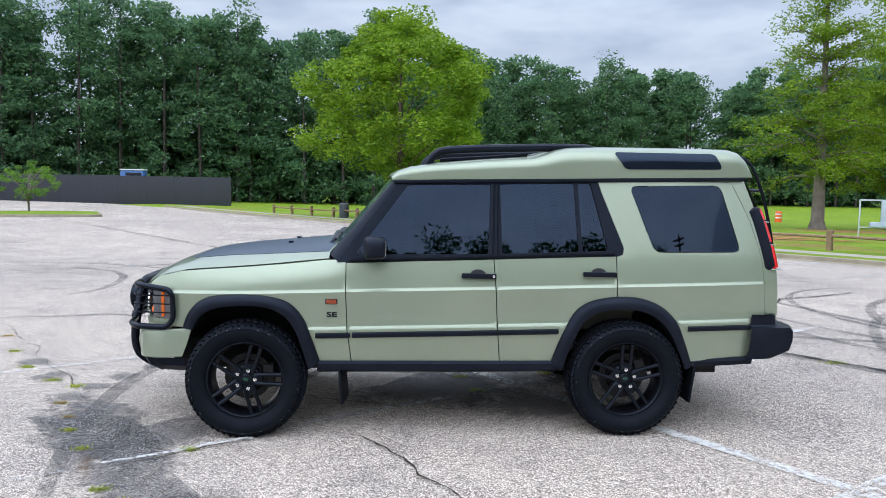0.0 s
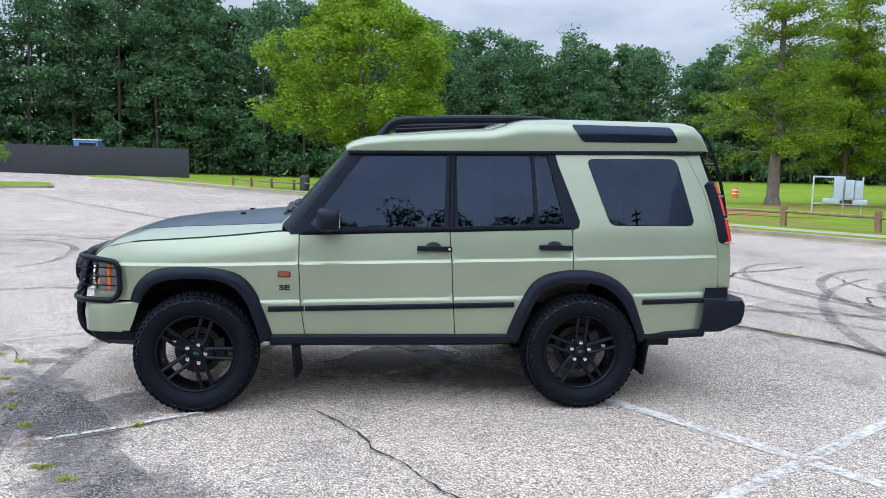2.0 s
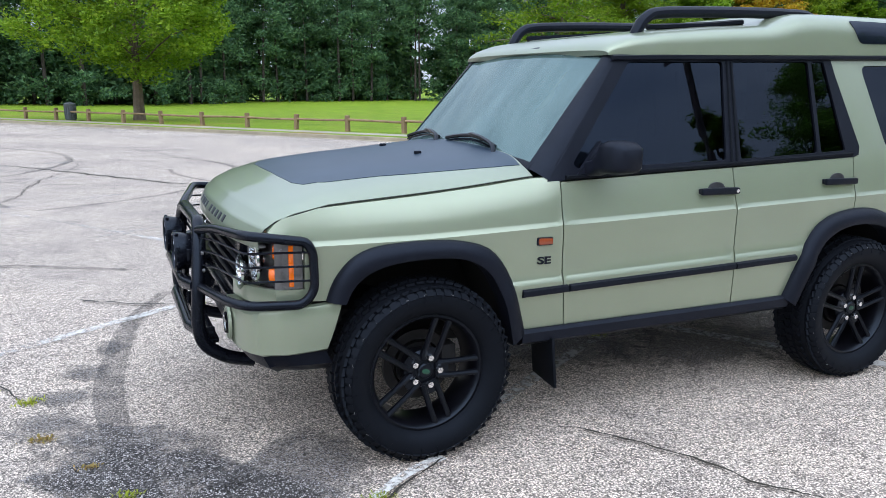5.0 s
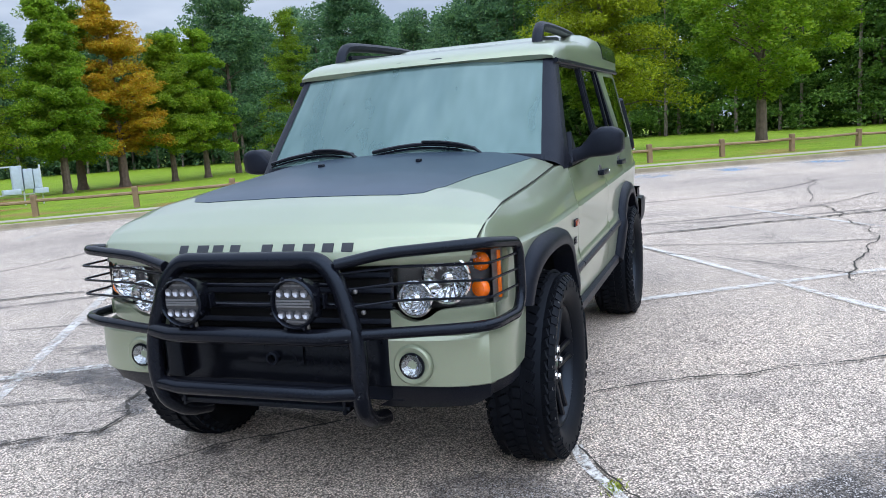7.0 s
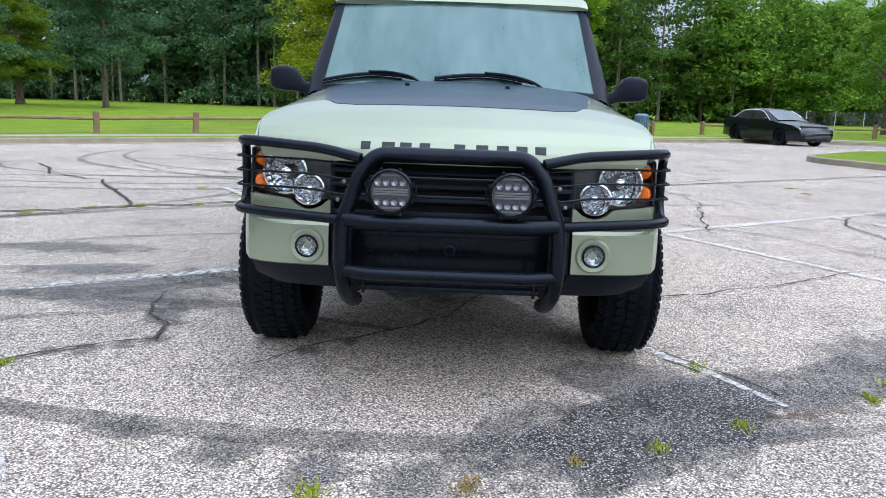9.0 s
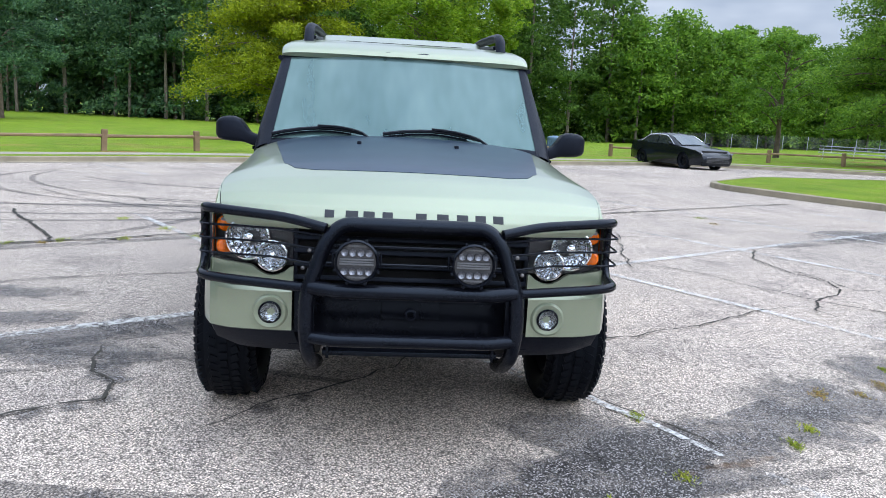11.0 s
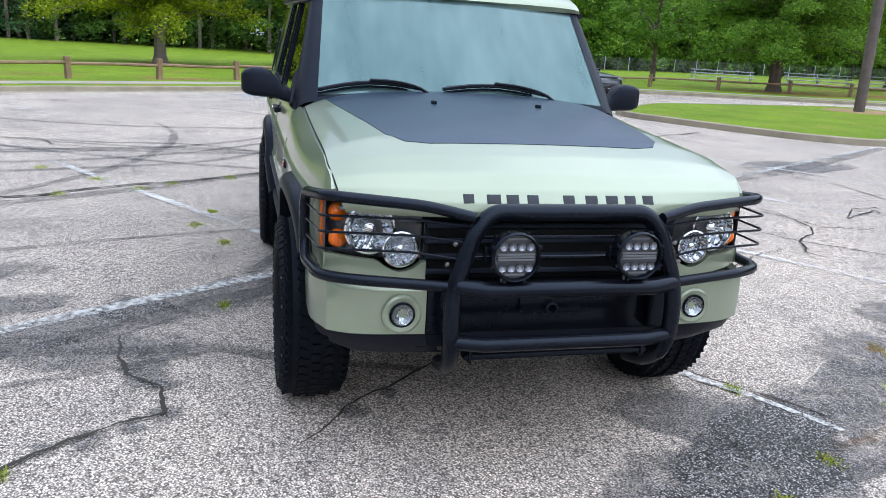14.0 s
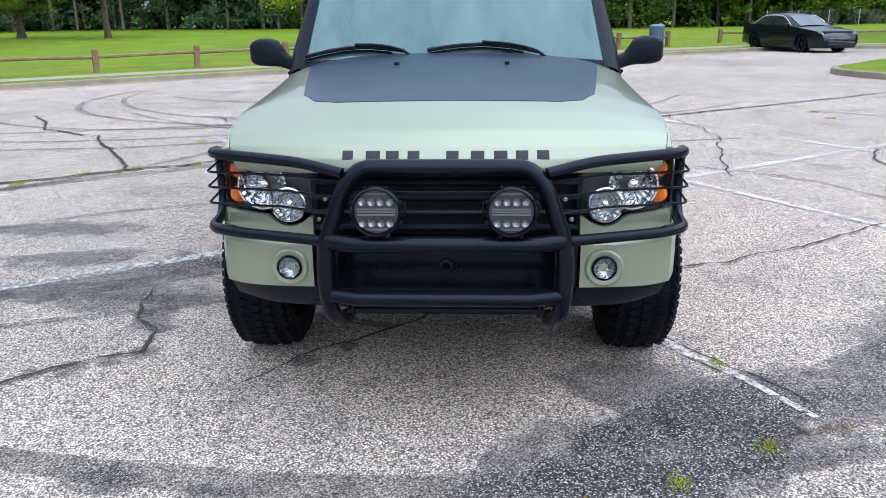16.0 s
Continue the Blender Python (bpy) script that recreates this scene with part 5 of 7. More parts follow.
shed = thing("park_building", "low park building with a grey hipped roof", "building", (-52.0, 89.0, -0.3), 6)
bm = bmesh.new()
box(bm, (0, 0, 1.4), (9.0, 6.0, 3.0), 0.03)
part("wall", bm, plain("tan_wall", (0.34, 0.26, 0.20), 0.85), shed)
bm = bmesh.new()
vs = [bm.verts.new(v) for v in ((-5.2, -3.7, 2.9), (5.2, -3.7, 2.9), (5.2, 3.7, 2.9), (-5.2, 3.7, 2.9), (-3.2, 0, 4.5), (3.2, 0, 4.5))]
for f in ((0, 1, 5, 4), (1, 2, 5), (2, 3, 4, 5), (3, 0, 4), (3, 2, 1, 0)):
    bm.faces.new([vs[i] for i in f])
part("roof", bm, plain("grey_roof", (0.28, 0.29, 0.30), 0.8), shed, smooth=False)
bm = bmesh.new()
box(bm, (2.0, -3.02, 1.1), (1.0, 0.06, 2.1), 0.01)
part("door", bm, DARK, shed)

# ---- the off-road estate car: it faces -x, its near flank is at -y ----
def belt_z(x):
    return 1.19 + 0.0437 * (x + 0.64)


def swage_z(x):
    return 1.005 + 0.034 * (x + 0.63)


def crease_z(x):
    return 0.755 + 0.030 * (x + 0.62)


def gutter_z(x):
    return 1.735 + 0.0355 * (x + 0.27)


HOOD_EDGE = [(-2.02, 0.985), (-1.96, 1.035), (-1.89, 1.07), (-1.74, 1.108), (-1.38, 1.142), (-1.01, 1.178), (-0.79, 1.205), (-0.64, 1.215)]


def side_y(x, z):
    """Half the car's width at a place of its side, without the wing's shoulder."""
    zs, zc, zb, zg = swage_z(x), crease_z(x), belt_z(x), gutter_z(x)
    if z < zc:
        y = along([(0.40, 0.835), (0.55, 0.862), (zc - 0.010, 0.889), (zc, 0.884)], z)
    elif z < zs:
        y = along([(zc, 0.884), (zc + 0.010, 0.875), ((zc + zs) / 2, 0.881), (zs - 0.009, 0.890), (zs, 0.884)], z)
    elif z < zb:
        y = along([(zs, 0.884), (zs + 0.006, 0.878), (zb - 0.04, 0.855), (zb, 0.847)], z)
    else:
        y = along([(zb, 0.847), (zg, 0.732), (zg + 0.3, 0.69)], z)
    if x < -0.9:
        y -= 0.060 * ((-0.9 - x) / 1.07) ** 2
    if x > 1.6:
        y -= 0.055 * ((x - 1.6) / 0.75) ** 2
    return y


def flank(x, z):
    """Half the car's width at a place of its side; the wing's shoulder rolls in to the lid's edge."""
    y = side_y(x, z)
    if x < -0.62:
        top = along(HOOD_EDGE, x)
        if z > top - 0.12:
            lid = 0.803 - 0.02 * max(0.0, (-1.87 - x) / 0.12)
            y -= max(0.0, side_y(x, top) - lid) * min(1.0, (z - top + 0.12) / 0.12) ** 2 * min(1.0, (-0.62 - x) / 0.16)
    return y


def on_flank(side, inset=0.0):
    return lambda x, z, d: Vector((x, side * (flank(x, z) - inset - d), z))


ROWS = tuple((lambda k, f=f: (lambda u: f(u) + k))(k) for f in (swage_z, crease_z) for k in (-0.016, -0.009, 0.006, 0.014)) + (lambda u: belt_z(u) - 0.04,)
ARCH_F = [(-1.725, 0.735), (-1.69, 0.82), (-1.62, 0.90), (-1.53, 0.945), (-1.42, 0.963), (-1.28, 0.97), (-1.14, 0.96), (-1.01, 0.92), (-0.92, 0.82), (-0.86, 0.67), (-0.815, 0.53)]
ARCH_F_IN = [(-1.645, 0.725), (-1.615, 0.785), (-1.565, 0.835), (-1.50, 0.868), (-1.42, 0.888), (-1.28, 0.90), (-1.14, 0.888), (-1.035, 0.835), (-0.965, 0.735), (-0.92, 0.61), (-0.885, 0.475)]
ARCH_R = [(0.745, 0.535), (0.81, 0.715), (0.895, 0.875), (0.97, 0.94), (1.06, 0.975), (1.21, 0.995), (1.37, 0.983), (1.51, 0.93), (1.615, 0.835), (1.685, 0.69), (1.75, 0.525)]
ARCH_R_IN = [(0.815, 0.49), (0.875, 0.66), (0.945, 0.80), (1.01, 0.86), (1.09, 0.895), (1.21, 0.912), (1.35, 0.902), (1.46, 0.86), (1.55, 0.775), (1.62, 0.65), (1.69, 0.50)]

car = thing("estate_car", "sage green off-road estate car with black wheels and grille guard", "car")


def side_panels(s):
    """Wings, doors and frames of one flank; s is -1 or 1."""
    p = on_flank(s)
    g = 0.003
    # front wing
    top = [(x, z - 0.007) for x, z in HOOD_EDGE[2:]]
    wing = [(-1.93, 0.735), (-1.935, 0.782), (-1.815, 0.784), (-1.812, 0.972), (-1.945, 0.982), (-1.955, 1.012), (-1.925, 1.042)] + top + [(-0.645 - g, 1.19), (-0.645 - g, 1.0), (-0.635 - g, 0.74), (-0.607 - g, 0.53)] + ARCH_F[::-1]
    bm = bmesh.new()
    panel(bm, wing, [], p, 0.03, 0.035, ROWS)
    fw = part("front_wing", bm, PAINT, car)
    # doors, to the belt line
    bm = bmesh.new()
    panel(bm, [(-0.645 + g, 1.0), (-0.635 + g, 0.74), (-0.607 + g, 0.53), (0.392 - g, 0.537), (0.372 - g, 0.76), (0.358 - g, 1.02), (0.343 - g, belt_z(0.343) - 0.006), (-0.645 + g, belt_z(-0.645) - 0.006)], [], p, 0.03, 0.06, ROWS)
    front_door = part("front_door", bm, PAINT, car)
    arch = [q for q in ARCH_R if q[0] < 1.19]
    bm = bmesh.new()
    panel(bm, [(0.358 + g, 1.02), (0.372 + g, 0.76), (0.392 + g, 0.537)] + arch + [(1.195 - g, 0.99), (1.19 - g, belt_z(1.19) - 0.006), (0.343 + g, belt_z(0.343) - 0.006)], [], p, 0.03, 0.06, ROWS)
    rear_door = part("rear_door", bm, PAINT, car)
    # rear quarter with its window
    win = rounded([(1.295, 1.745), (1.960, 1.768), (2.092, 1.308), (1.462, 1.295)], 0.055)
    arch = [q for q in ARCH_R if q[0] > 1.2]
    zt = lambda x: gutter_z(x) - 0.012
    quarter = [(1.195 + g, 0.99)] + arch + [(2.16, 0.555), (2.235, 0.60), (2.28, 0.88), (2.25, 1.26), (2.17, 1.53), (2.035, zt(2.03)), (1.075, zt(1.075)), (1.10, zt(1.1) - 0.08), (1.245, 1.32), (1.235, 1.275), (1.19 + g, 1.262)]
    bm = bmesh.new()
    panel(bm, quarter, [win], p, 0.03, 0.06, ROWS + (belt_z,))
    rear_quarter = part("rear_quarter", bm, PAINT, car)
    bm = bmesh.new()
    panel(bm, [(2.035 + g, zt(2.03)), (2.17 + g, 1.53), (2.25 + g, 1.26), (2.28 + g, 0.88), (2.375, 0.87), (2.36, 1.2), (2.14, zt(2.14))], [], p, 0.03, 0.08)
    part("rear_corner", bm, PAINT, car)
    bm = bmesh.new()
    panel(bm, rounded([(1.300, 1.740), (1.955, 1.763), (2.085, 1.313), (1.468, 1.300)], 0.05), [], on_flank(s, 0.004), 0.005, 0.12, back=True)
    part("quarter_window", bm, TINT, rear_quarter, "dark tinted side window glass")
    # black upper frame with the door windows cut through it
    f_win = rounded([(-0.235, 1.712), (0.325, 1.732), (0.305, 1.262), (-0.555, 1.240), (-0.575, 1.262)], 0.018, 3)
    r_win = rounded([(0.39, 1.735), (0.905, 1.752), (0.93, 1.29), (0.40, 1.266)], 0.018, 3)
    q_win = rounded([(0.93, 1.753), (1.02, 1.755), (1.135, 1.30), (0.955, 1.291)], 0.014, 3)
    frame_line = [(-0.705, 1.186), (-0.690, 1.222), (-0.305, zt(-0.305)), (1.072, zt(1.07)), (1.097, zt(1.1) - 0.08), (1.242, 1.32), (1.232, 1.278), (1.19, 1.265), (0.343, belt_z(0.343)), (-0.645, belt_z(-0.645))]
    bm = bmesh.new()
    panel(bm, frame_line, [f_win, r_win, q_win], on_flank(s, -0.002), 0.026, 0.07)
    upper = part("window_frame", bm, PLASTIC, car, "black window surround and roof pillars")
    for name, w in (("front_window", f_win), ("rear_window", r_win), ("quarter_light", q_win)):
        bm = bmesh.new()
        panel(bm, w, [], on_flank(s, 0.008), 0.005, 0.6, back=True)
        part(name, bm, TINT, upper, "dark tinted window glass", smooth=False)
    # dividing seals on the pillar between the doors and along the belt
    bm = bmesh.new()
    for a, b in (((0.352, 1.735), (0.338, 1.24)), ((0.378, 1.735), (0.372, 1.25))):
        tube(bm, [on_flank(s, -0.004)(*a, 0), on_flank(s, -0.004)(*b, 0)], 0.006, 6)
    tube(bm, [on_flank(s, -0.004)(x, belt_z(x) + 0.012, 0) for x in np.linspace(-0.62, 1.18, 12)], 0.011, 6)
    part("window_seal", bm, RUBBER, upper)
    # rubbing strips
    for a, b, owner in ((-0.84, -0.612, fw), (-0.602, 0.370, front_door), (0.378, 0.79, rear_door), (1.705, 2.165, rear_quarter)):
        bm = bmesh.new()
        z0 = lambda x: 0.708 + 0.030 * (x + 0.62)
        xs = np.linspace(a, b, 6)
        grid(bm, lambda x, k: on_flank(s, -[0.0, 0.016, 0.020, 0.016, 0.0][k])(x, z0(x) + [-0.019, -0.013, 0.0, 0.013, 0.019][k], 0), xs, range(5))
        for x in (a, b):
            bm.faces.new([bm.verts.new(on_flank(s, -[0.0, 0.016, 0.020, 0.016, 0.0][k])(x, z0(x) + [-0.019, -0.013, 0.0, 0.013, 0.019][k], 0)) for k in range(5)])
        part("rubbing_strip", bm, PLASTIC, owner, "black rubbing strip")
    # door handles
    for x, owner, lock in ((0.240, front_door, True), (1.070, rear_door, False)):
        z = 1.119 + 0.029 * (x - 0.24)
        bm = bmesh.new()
        y = s * (flank(x, z) + 0.022)
        box(bm, (x, y, z), (0.235, 0.026, 0.034), 0.010)
        for e in (-0.1, 0.1):
            box(bm, (x + e, s * (flank(x, z) + 0.008), z), (0.03, 0.026, 0.026), 0.006)
        part("door_handle", bm, PLASTIC, owner, "black door handle")
        # proud dark plate that paints the shade of the finger recess
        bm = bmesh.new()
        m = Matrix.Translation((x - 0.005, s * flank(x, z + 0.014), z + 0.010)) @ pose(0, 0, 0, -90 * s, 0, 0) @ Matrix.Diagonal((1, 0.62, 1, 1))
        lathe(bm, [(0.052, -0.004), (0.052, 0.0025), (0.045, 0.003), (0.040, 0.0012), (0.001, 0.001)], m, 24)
        part("handle_recess", bm, HOUSING, owner, "dark plate painting the shade of the finger recess")
        if lock:
            bm = bmesh.new()
            cyl(bm, (x + 0.098, y, z), (x + 0.098, y + s * 0.016, z), 0.010, 0.009, 14)
            part("lock", bm, CHROME, owner, "round chrome door lock")
    # side repeater, trim letters
    bm = bmesh.new()
    box(bm, (-0.738, s * (flank(-0.738, 0.932) + 0.006), 0.932), (0.072, 0.020, 0.030), 0.0095)
    repeater = part("side_repeater", bm, AMBER_DARK, fw, "dark amber side repeater lamp")
    bm = bmesh.new()
    box(bm, (-0.738, s * (flank(-0.738, 0.932) + 0.001), 0.932), (0.080, 0.016, 0.037), 0.0075)
    part("repeater_rim", bm, PLASTIC, repeater, "black rim")
    cur = bpy.data.curves.new("trim_letters", "FONT")
    cur.body, cur.size, cur.extrude, cur.align_x = "SE", 0.045, 0.002, "CENTER"
    cur.offset = 0.0012
    tmp = new("letters_shape", cur)
    me = bpy.data.meshes.new_from_object(tmp.evaluated_get(bpy.context.evaluated_depsgraph_get()))
    bpy.data.objects.remove(tmp)
    m = pose(-0.736, s * (flank(-0.736, 0.85) + 0.003), 0.830, 90, 0, 0 if s < 0 else 180) @ Matrix.Diagonal((1.6, 1, 1, 1))
    me.transform(m)
    link_mesh("trim_letters", me, PLASTIC, fw, "small dark letters SE", False)
    # wheel arch flares
    for outer, inner, ends in ((ARCH_F, ARCH_F_IN, -1.72), (ARCH_R, ARCH_R_IN, 0.8)):
        a = smooth_path([(x, z, 0) for x, z in outer], 3)
        b = smooth_path([(x, z, 0) for x, z in inner], 3)
        bm = bmesh.new()
        prof = [(0.0, -0.004), (0.0, 0.008), (0.12, 0.030), (0.45, 0.046), (0.85, 0.050), (1.0, 0.044), (1.02, -0.05)]

        def sec(i, k):
            t, out = prof[k]
            q = a[i].lerp(b[i], t)
            base = a[i].lerp(b[i], 0.3)
            return Vector((q.x, s * (flank(base.x, base.y) + out), q.y))

        rows = grid(bm, sec, range(len(a)), range(len(prof)))
        bm.faces.new(rows[0])
        bm.faces.new(rows[-1])
        part("wheel_arch_flare", bm, PLASTIC, fw if ends < 0 else rear_quarter, "black plastic wheel arch flare")
        # liner behind the flare
        bm = bmesh.new()
        cx = -1.27 if ends < 0 else 1.27
        grid(bm, lambda i, k: Vector((b[i].x + (b[i].x - cx) * 0.04, s * (0.84 - 0.45 * k), max(b[i].y + 0.015, 0.5))), range(len(b)), (0, 0.5, 1))
        bm.faces.new([bm.verts.new((b[i].x + (b[i].x - cx) * 0.04, s * 0.39, max(b[i].y + 0.015, 0.5))) for i in range(len(b))])
        part("arch_liner", bm, DARK, fw if ends < 0 else rear_quarter)
    # black inner sheets added behind the panels so the seams read as shade; sill
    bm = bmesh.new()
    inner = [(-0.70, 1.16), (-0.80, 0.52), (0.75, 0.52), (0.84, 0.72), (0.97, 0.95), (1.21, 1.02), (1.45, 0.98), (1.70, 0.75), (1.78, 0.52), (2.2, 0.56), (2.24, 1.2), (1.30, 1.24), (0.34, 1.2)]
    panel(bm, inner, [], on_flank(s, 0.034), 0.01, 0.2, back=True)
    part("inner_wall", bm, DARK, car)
    bm = bmesh.new()
    xs = np.linspace(-0.83, 0.78, 8)
    prof = [(0.80, 0.535), (0.870, 0.532), (0.884, 0.518), (0.880, 0.475), (0.85, 0.455), (0.78, 0.455)]
    rows = grid(bm, lambda x, k: Vector((x, s * prof[k][0], prof[k][1] + 0.010 * (x + 0.6))), xs, range(len(prof)))
    bm.faces.new(rows[0])
    bm.faces.new(rows[-1])
    part("sill", bm, PLASTIC, car, "black sill trim")
    bm = bmesh.new()
    rows = grid(bm, lambda x, k: Vector((x, s * [0.76, 0.855, 0.862, 0.845, 0.76][k], [0.56, 0.56, 0.54, 0.505, 0.505][k] + 0.06 * (x - 1.75))), np.linspace(1.73, 2.19, 4), range(5))
    bm.faces.new(rows[0])
    bm.faces.new(rows[-1])
    part("rear_valance", bm, PLASTIC, car)
    # mud flaps
    bm = bmesh.new()
    box(bm, (0, 0, 0), (0.018, 0.24, 0.25), 0.006, pose(1.735, s * 0.80, 0.40, 0, 8, 0))
    part("mud_flap", bm, RUBBER, car, "black rubber mud flap")
    bm = bmesh.new()
    box(bm, (0, 0, 0), (0.016, 0.24, 0.24), 0.006, pose(-0.665, s * 0.785, 0.365, 0, -5, 5 * s))
    part("mud_flap", bm, RUBBER, car, "black rubber mud flap")
    # door mirror: a drawn-out shell on a short arm
    bm = bmesh.new()
    secs = [(0.845, -0.475, 0.050, 1.238, 0.036), (0.885, -0.470, 0.048, 1.250, 0.036), (0.915, -0.462, 0.056, 1.272, 0.048), (0.945, -0.456, 0.068, 1.294, 0.066), (0.985, -0.452, 0.074, 1.301, 0.073), (1.035, -0.448, 0.072, 1.302, 0.070), (1.070, -0.444, 0.062, 1.300, 0.058), (1.086, -0.440, 0.042, 1.298, 0.040)]

    def shell(i, k):
        y, x0, hx, z0, hz = secs[i]
        a = 2 * math.pi * k / 20
        e = 0.44
        return Vector((x0 + hx * math.copysign(abs(math.cos(a)) ** e, math.cos(a)), s * y, z0 + hz * math.copysign(abs(math.sin(a)) ** e, math.sin(a))))

    rows = grid(bm, shell, range(len(secs)), range(21))
    bm.faces.new(rows[-1][:-1])
    bmesh.ops.remove_doubles(bm, verts=bm.verts, dist=0.0005)
    mirror = part("door_mirror", bm, PLASTIC, car, "black door mirror", sharp=60)
    bm = bmesh.new()
    panel(bm, [(-0.56, 1.215), (-0.40, 1.225), (-0.425, 1.36)], [], on_flank(s, -0.012), 0.02, 0.08)
    part("mirror_mount", bm, PLASTIC, mirror)
    bm = bmesh.new()
    box(bm, (0, 0, 0), (0.006, 0.120, 0.090), 0.002, pose(-0.378, s * 1.003, 1.302, 0, 0, s * 3))
    part("mirror_glass", bm, CHROME, mirror, "mirror glass")


for side in (-1, 1):
    side_panels(side)


# bonnet: a clamshell lid that curves down over the grille
HOOD_MID = [(-2.085, 0.952), (-2.075, 0.985), (-2.05, 1.025), (-1.99, 1.075), (-1.87, 1.135), (-1.69, 1.192), (-1.44, 1.235), (-1.16, 1.265), (-0.82, 1.300), (-0.76, 1.303)]
HOOD_SIDE = [(-1.990, 0.955), (-1.985, 0.985), (-1.965, 1.020), (-1.92, 1.052), (-1.84, 1.082), (-1.69, 1.115), (-1.40, 1.143), (-1.12, 1.170), (-0.82, 1.204), (-0.76, 1.21)]


def bonnet(u, v, lift=0.0):
    """u runs from the grille to the windscreen, v from -1 to 1 across."""
    k = np.linspace(0, 1, len(HOOD_MID))
    a = [np.interp(u, k, [p[i] for p in HOOD_MID]) for i in (0, 1)]
    b = [np.interp(u, k, [p[i] for p in HOOD_SIDE]) for i in (0, 1)]
    t = abs(v)
    f = 0.55 * t**2.2 + 0.45 * t**7
    fx = t**2.6
    half = 0.762 + 0.036 * min(1.0, u * 2.2)
    return Vector((a[0] + (b[0] - a[0]) * fx, half * v, a[1] + (b[1] - a[1]) * f + lift))


bm = bmesh.new()
grid(bm, bonnet, list(np.linspace(0, 1, 55)), list(np.linspace(-1, 1, 41)))
lip = bmesh.ops.extrude_edge_only(bm, edges=[e for e in bm.edges if e.is_boundary])
for v in lip["geom"]:
    if isinstance(v, bmesh.types.BMVert):
        v.co.z -= 0.02
        v.co.y *= 0.985
        v.co.x += 0.008
bonnet_part = part("bonnet", bm, PAINT, car, "sage green bonnet", sharp=50)


def bonnet_at(x, y, lift):
    """The bonnet's surface over a place of the plan."""
    lo, hi = 0.0, 1.0
    for _ in range(30):
        u = (lo + hi) / 2
        half = 0.762 + 0.036 * min(1.0, u * 2.2)
        if bonnet(u, y / half).x < x:
            lo = u
        else:
            hi = u
    half = 0.762 + 0.036 * min(1.0, lo * 2.2)
    return bonnet(lo, y / half, lift)


film_line = [(-1.775, -0.42), (-1.785, -0.2), (-1.785, 0.2), (-1.775, 0.42), (-1.745, 0.51), (-1.66, 0.565), (-1.45, 0.60), (-1.15, 0.645), (-0.90, 0.685), (-0.77, 0.70), (-0.77, -0.70), (-0.90, -0.685), (-1.15, -0.645), (-1.45, -0.60), (-1.66, -0.565), (-1.745, -0.51)]
bm = bmesh.new()
panel(bm, film_line, [], lambda x, y, d: bonnet_at(x, y, 0.0022 - d), 0.003, 0.05)
part("bonnet_film", bm, DECAL, bonnet_part, "matt dark film on the bonnet", sharp=60)
# thin black tubes that paint the shade in the gap beside the wings
for s in (-1, 1):
    bm = bmesh.new()
    tube(bm, [bonnet(u, s) + Vector((0, s * 0.001, -0.004)) for u in np.linspace(0.03, 1, 40)], 0.0020, 6)
    part("bonnet_seal", bm, DARK, bonnet_part, "black thread painting the shade of the gap along the bonnet's edge")
# nine letter-sized bars in place of the maker's name
for y, wide in zip((0.341, 0.252, 0.184, 0.110, -0.025, -0.112, -0.192, -0.266, -0.339), (0.042, 0.056, 0.050, 0.046, 0.048, 0.052, 0.052, 0.048, 0.048)):
    u = 0.147
    a = bonnet(u, y / 0.775)
    up = (bonnet(u + 0.05, y / 0.775) - bonnet(u - 0.05, y / 0.775)).normalized()
    up.y = 0.0
    up.normalize()
    bm = bmesh.new()
    n = Vector((-1, 0, 0)) - up * Vector((-1, 0, 0)).dot(up)
    n.normalize()
    s = up.cross(n)
    rot = Matrix((s, up, n)).transposed().to_4x4()
    box(bm, (0, 0, 0), (wide * 0.9, 0.034, 0.004), 0.0015, Matrix.Translation(a) @ rot)
    part("letter_bar", bm, LETTER, bonnet_part, "dark bar on the bonnet's front edge")
for y in (-0.25, 0.25):
    a = bonnet_at(-1.115, y, 0.006)
    bm = bmesh.new()
    box(bm, (0, 0, 0), (0.035, 0.022, 0.018), 0.006, Matrix.Translation(a))
    part("washer_nozzle", bm, PLASTIC, bonnet_part, "small black washer nozzle")


# windscreen, scuttle and wipers
def screen(u, v, lift=0.0):
    """u across from -1 to 1, v from the foot to the top edge."""
    half = 0.757 - 0.066 * v
    x = -0.755 + 0.435 * v - 0.050 * (1 - u * u) * (1 - 0.3 * v)
    z = 1.235 + 0.515 * v + 0.030 * (1 - u * u)
    return Vector((x - 0.76 * lift, u * half, z + 0.65 * lift))


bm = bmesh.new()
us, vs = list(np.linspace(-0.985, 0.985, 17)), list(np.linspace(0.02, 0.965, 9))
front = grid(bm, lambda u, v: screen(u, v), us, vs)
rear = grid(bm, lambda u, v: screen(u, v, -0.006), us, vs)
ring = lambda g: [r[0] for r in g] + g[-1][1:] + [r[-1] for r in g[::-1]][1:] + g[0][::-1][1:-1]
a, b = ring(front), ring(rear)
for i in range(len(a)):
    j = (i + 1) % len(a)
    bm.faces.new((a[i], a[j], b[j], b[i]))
windscreen = part("windscreen", bm, SCREEN, car, "reflecting windscreen with pale cloud sheen in its colour")
bm = bmesh.new()
edge = [screen(u, 1.0, 0.004) for u in np.linspace(-1.0, 1.0, 13)]
tube(bm, edge, 0.016, 6)


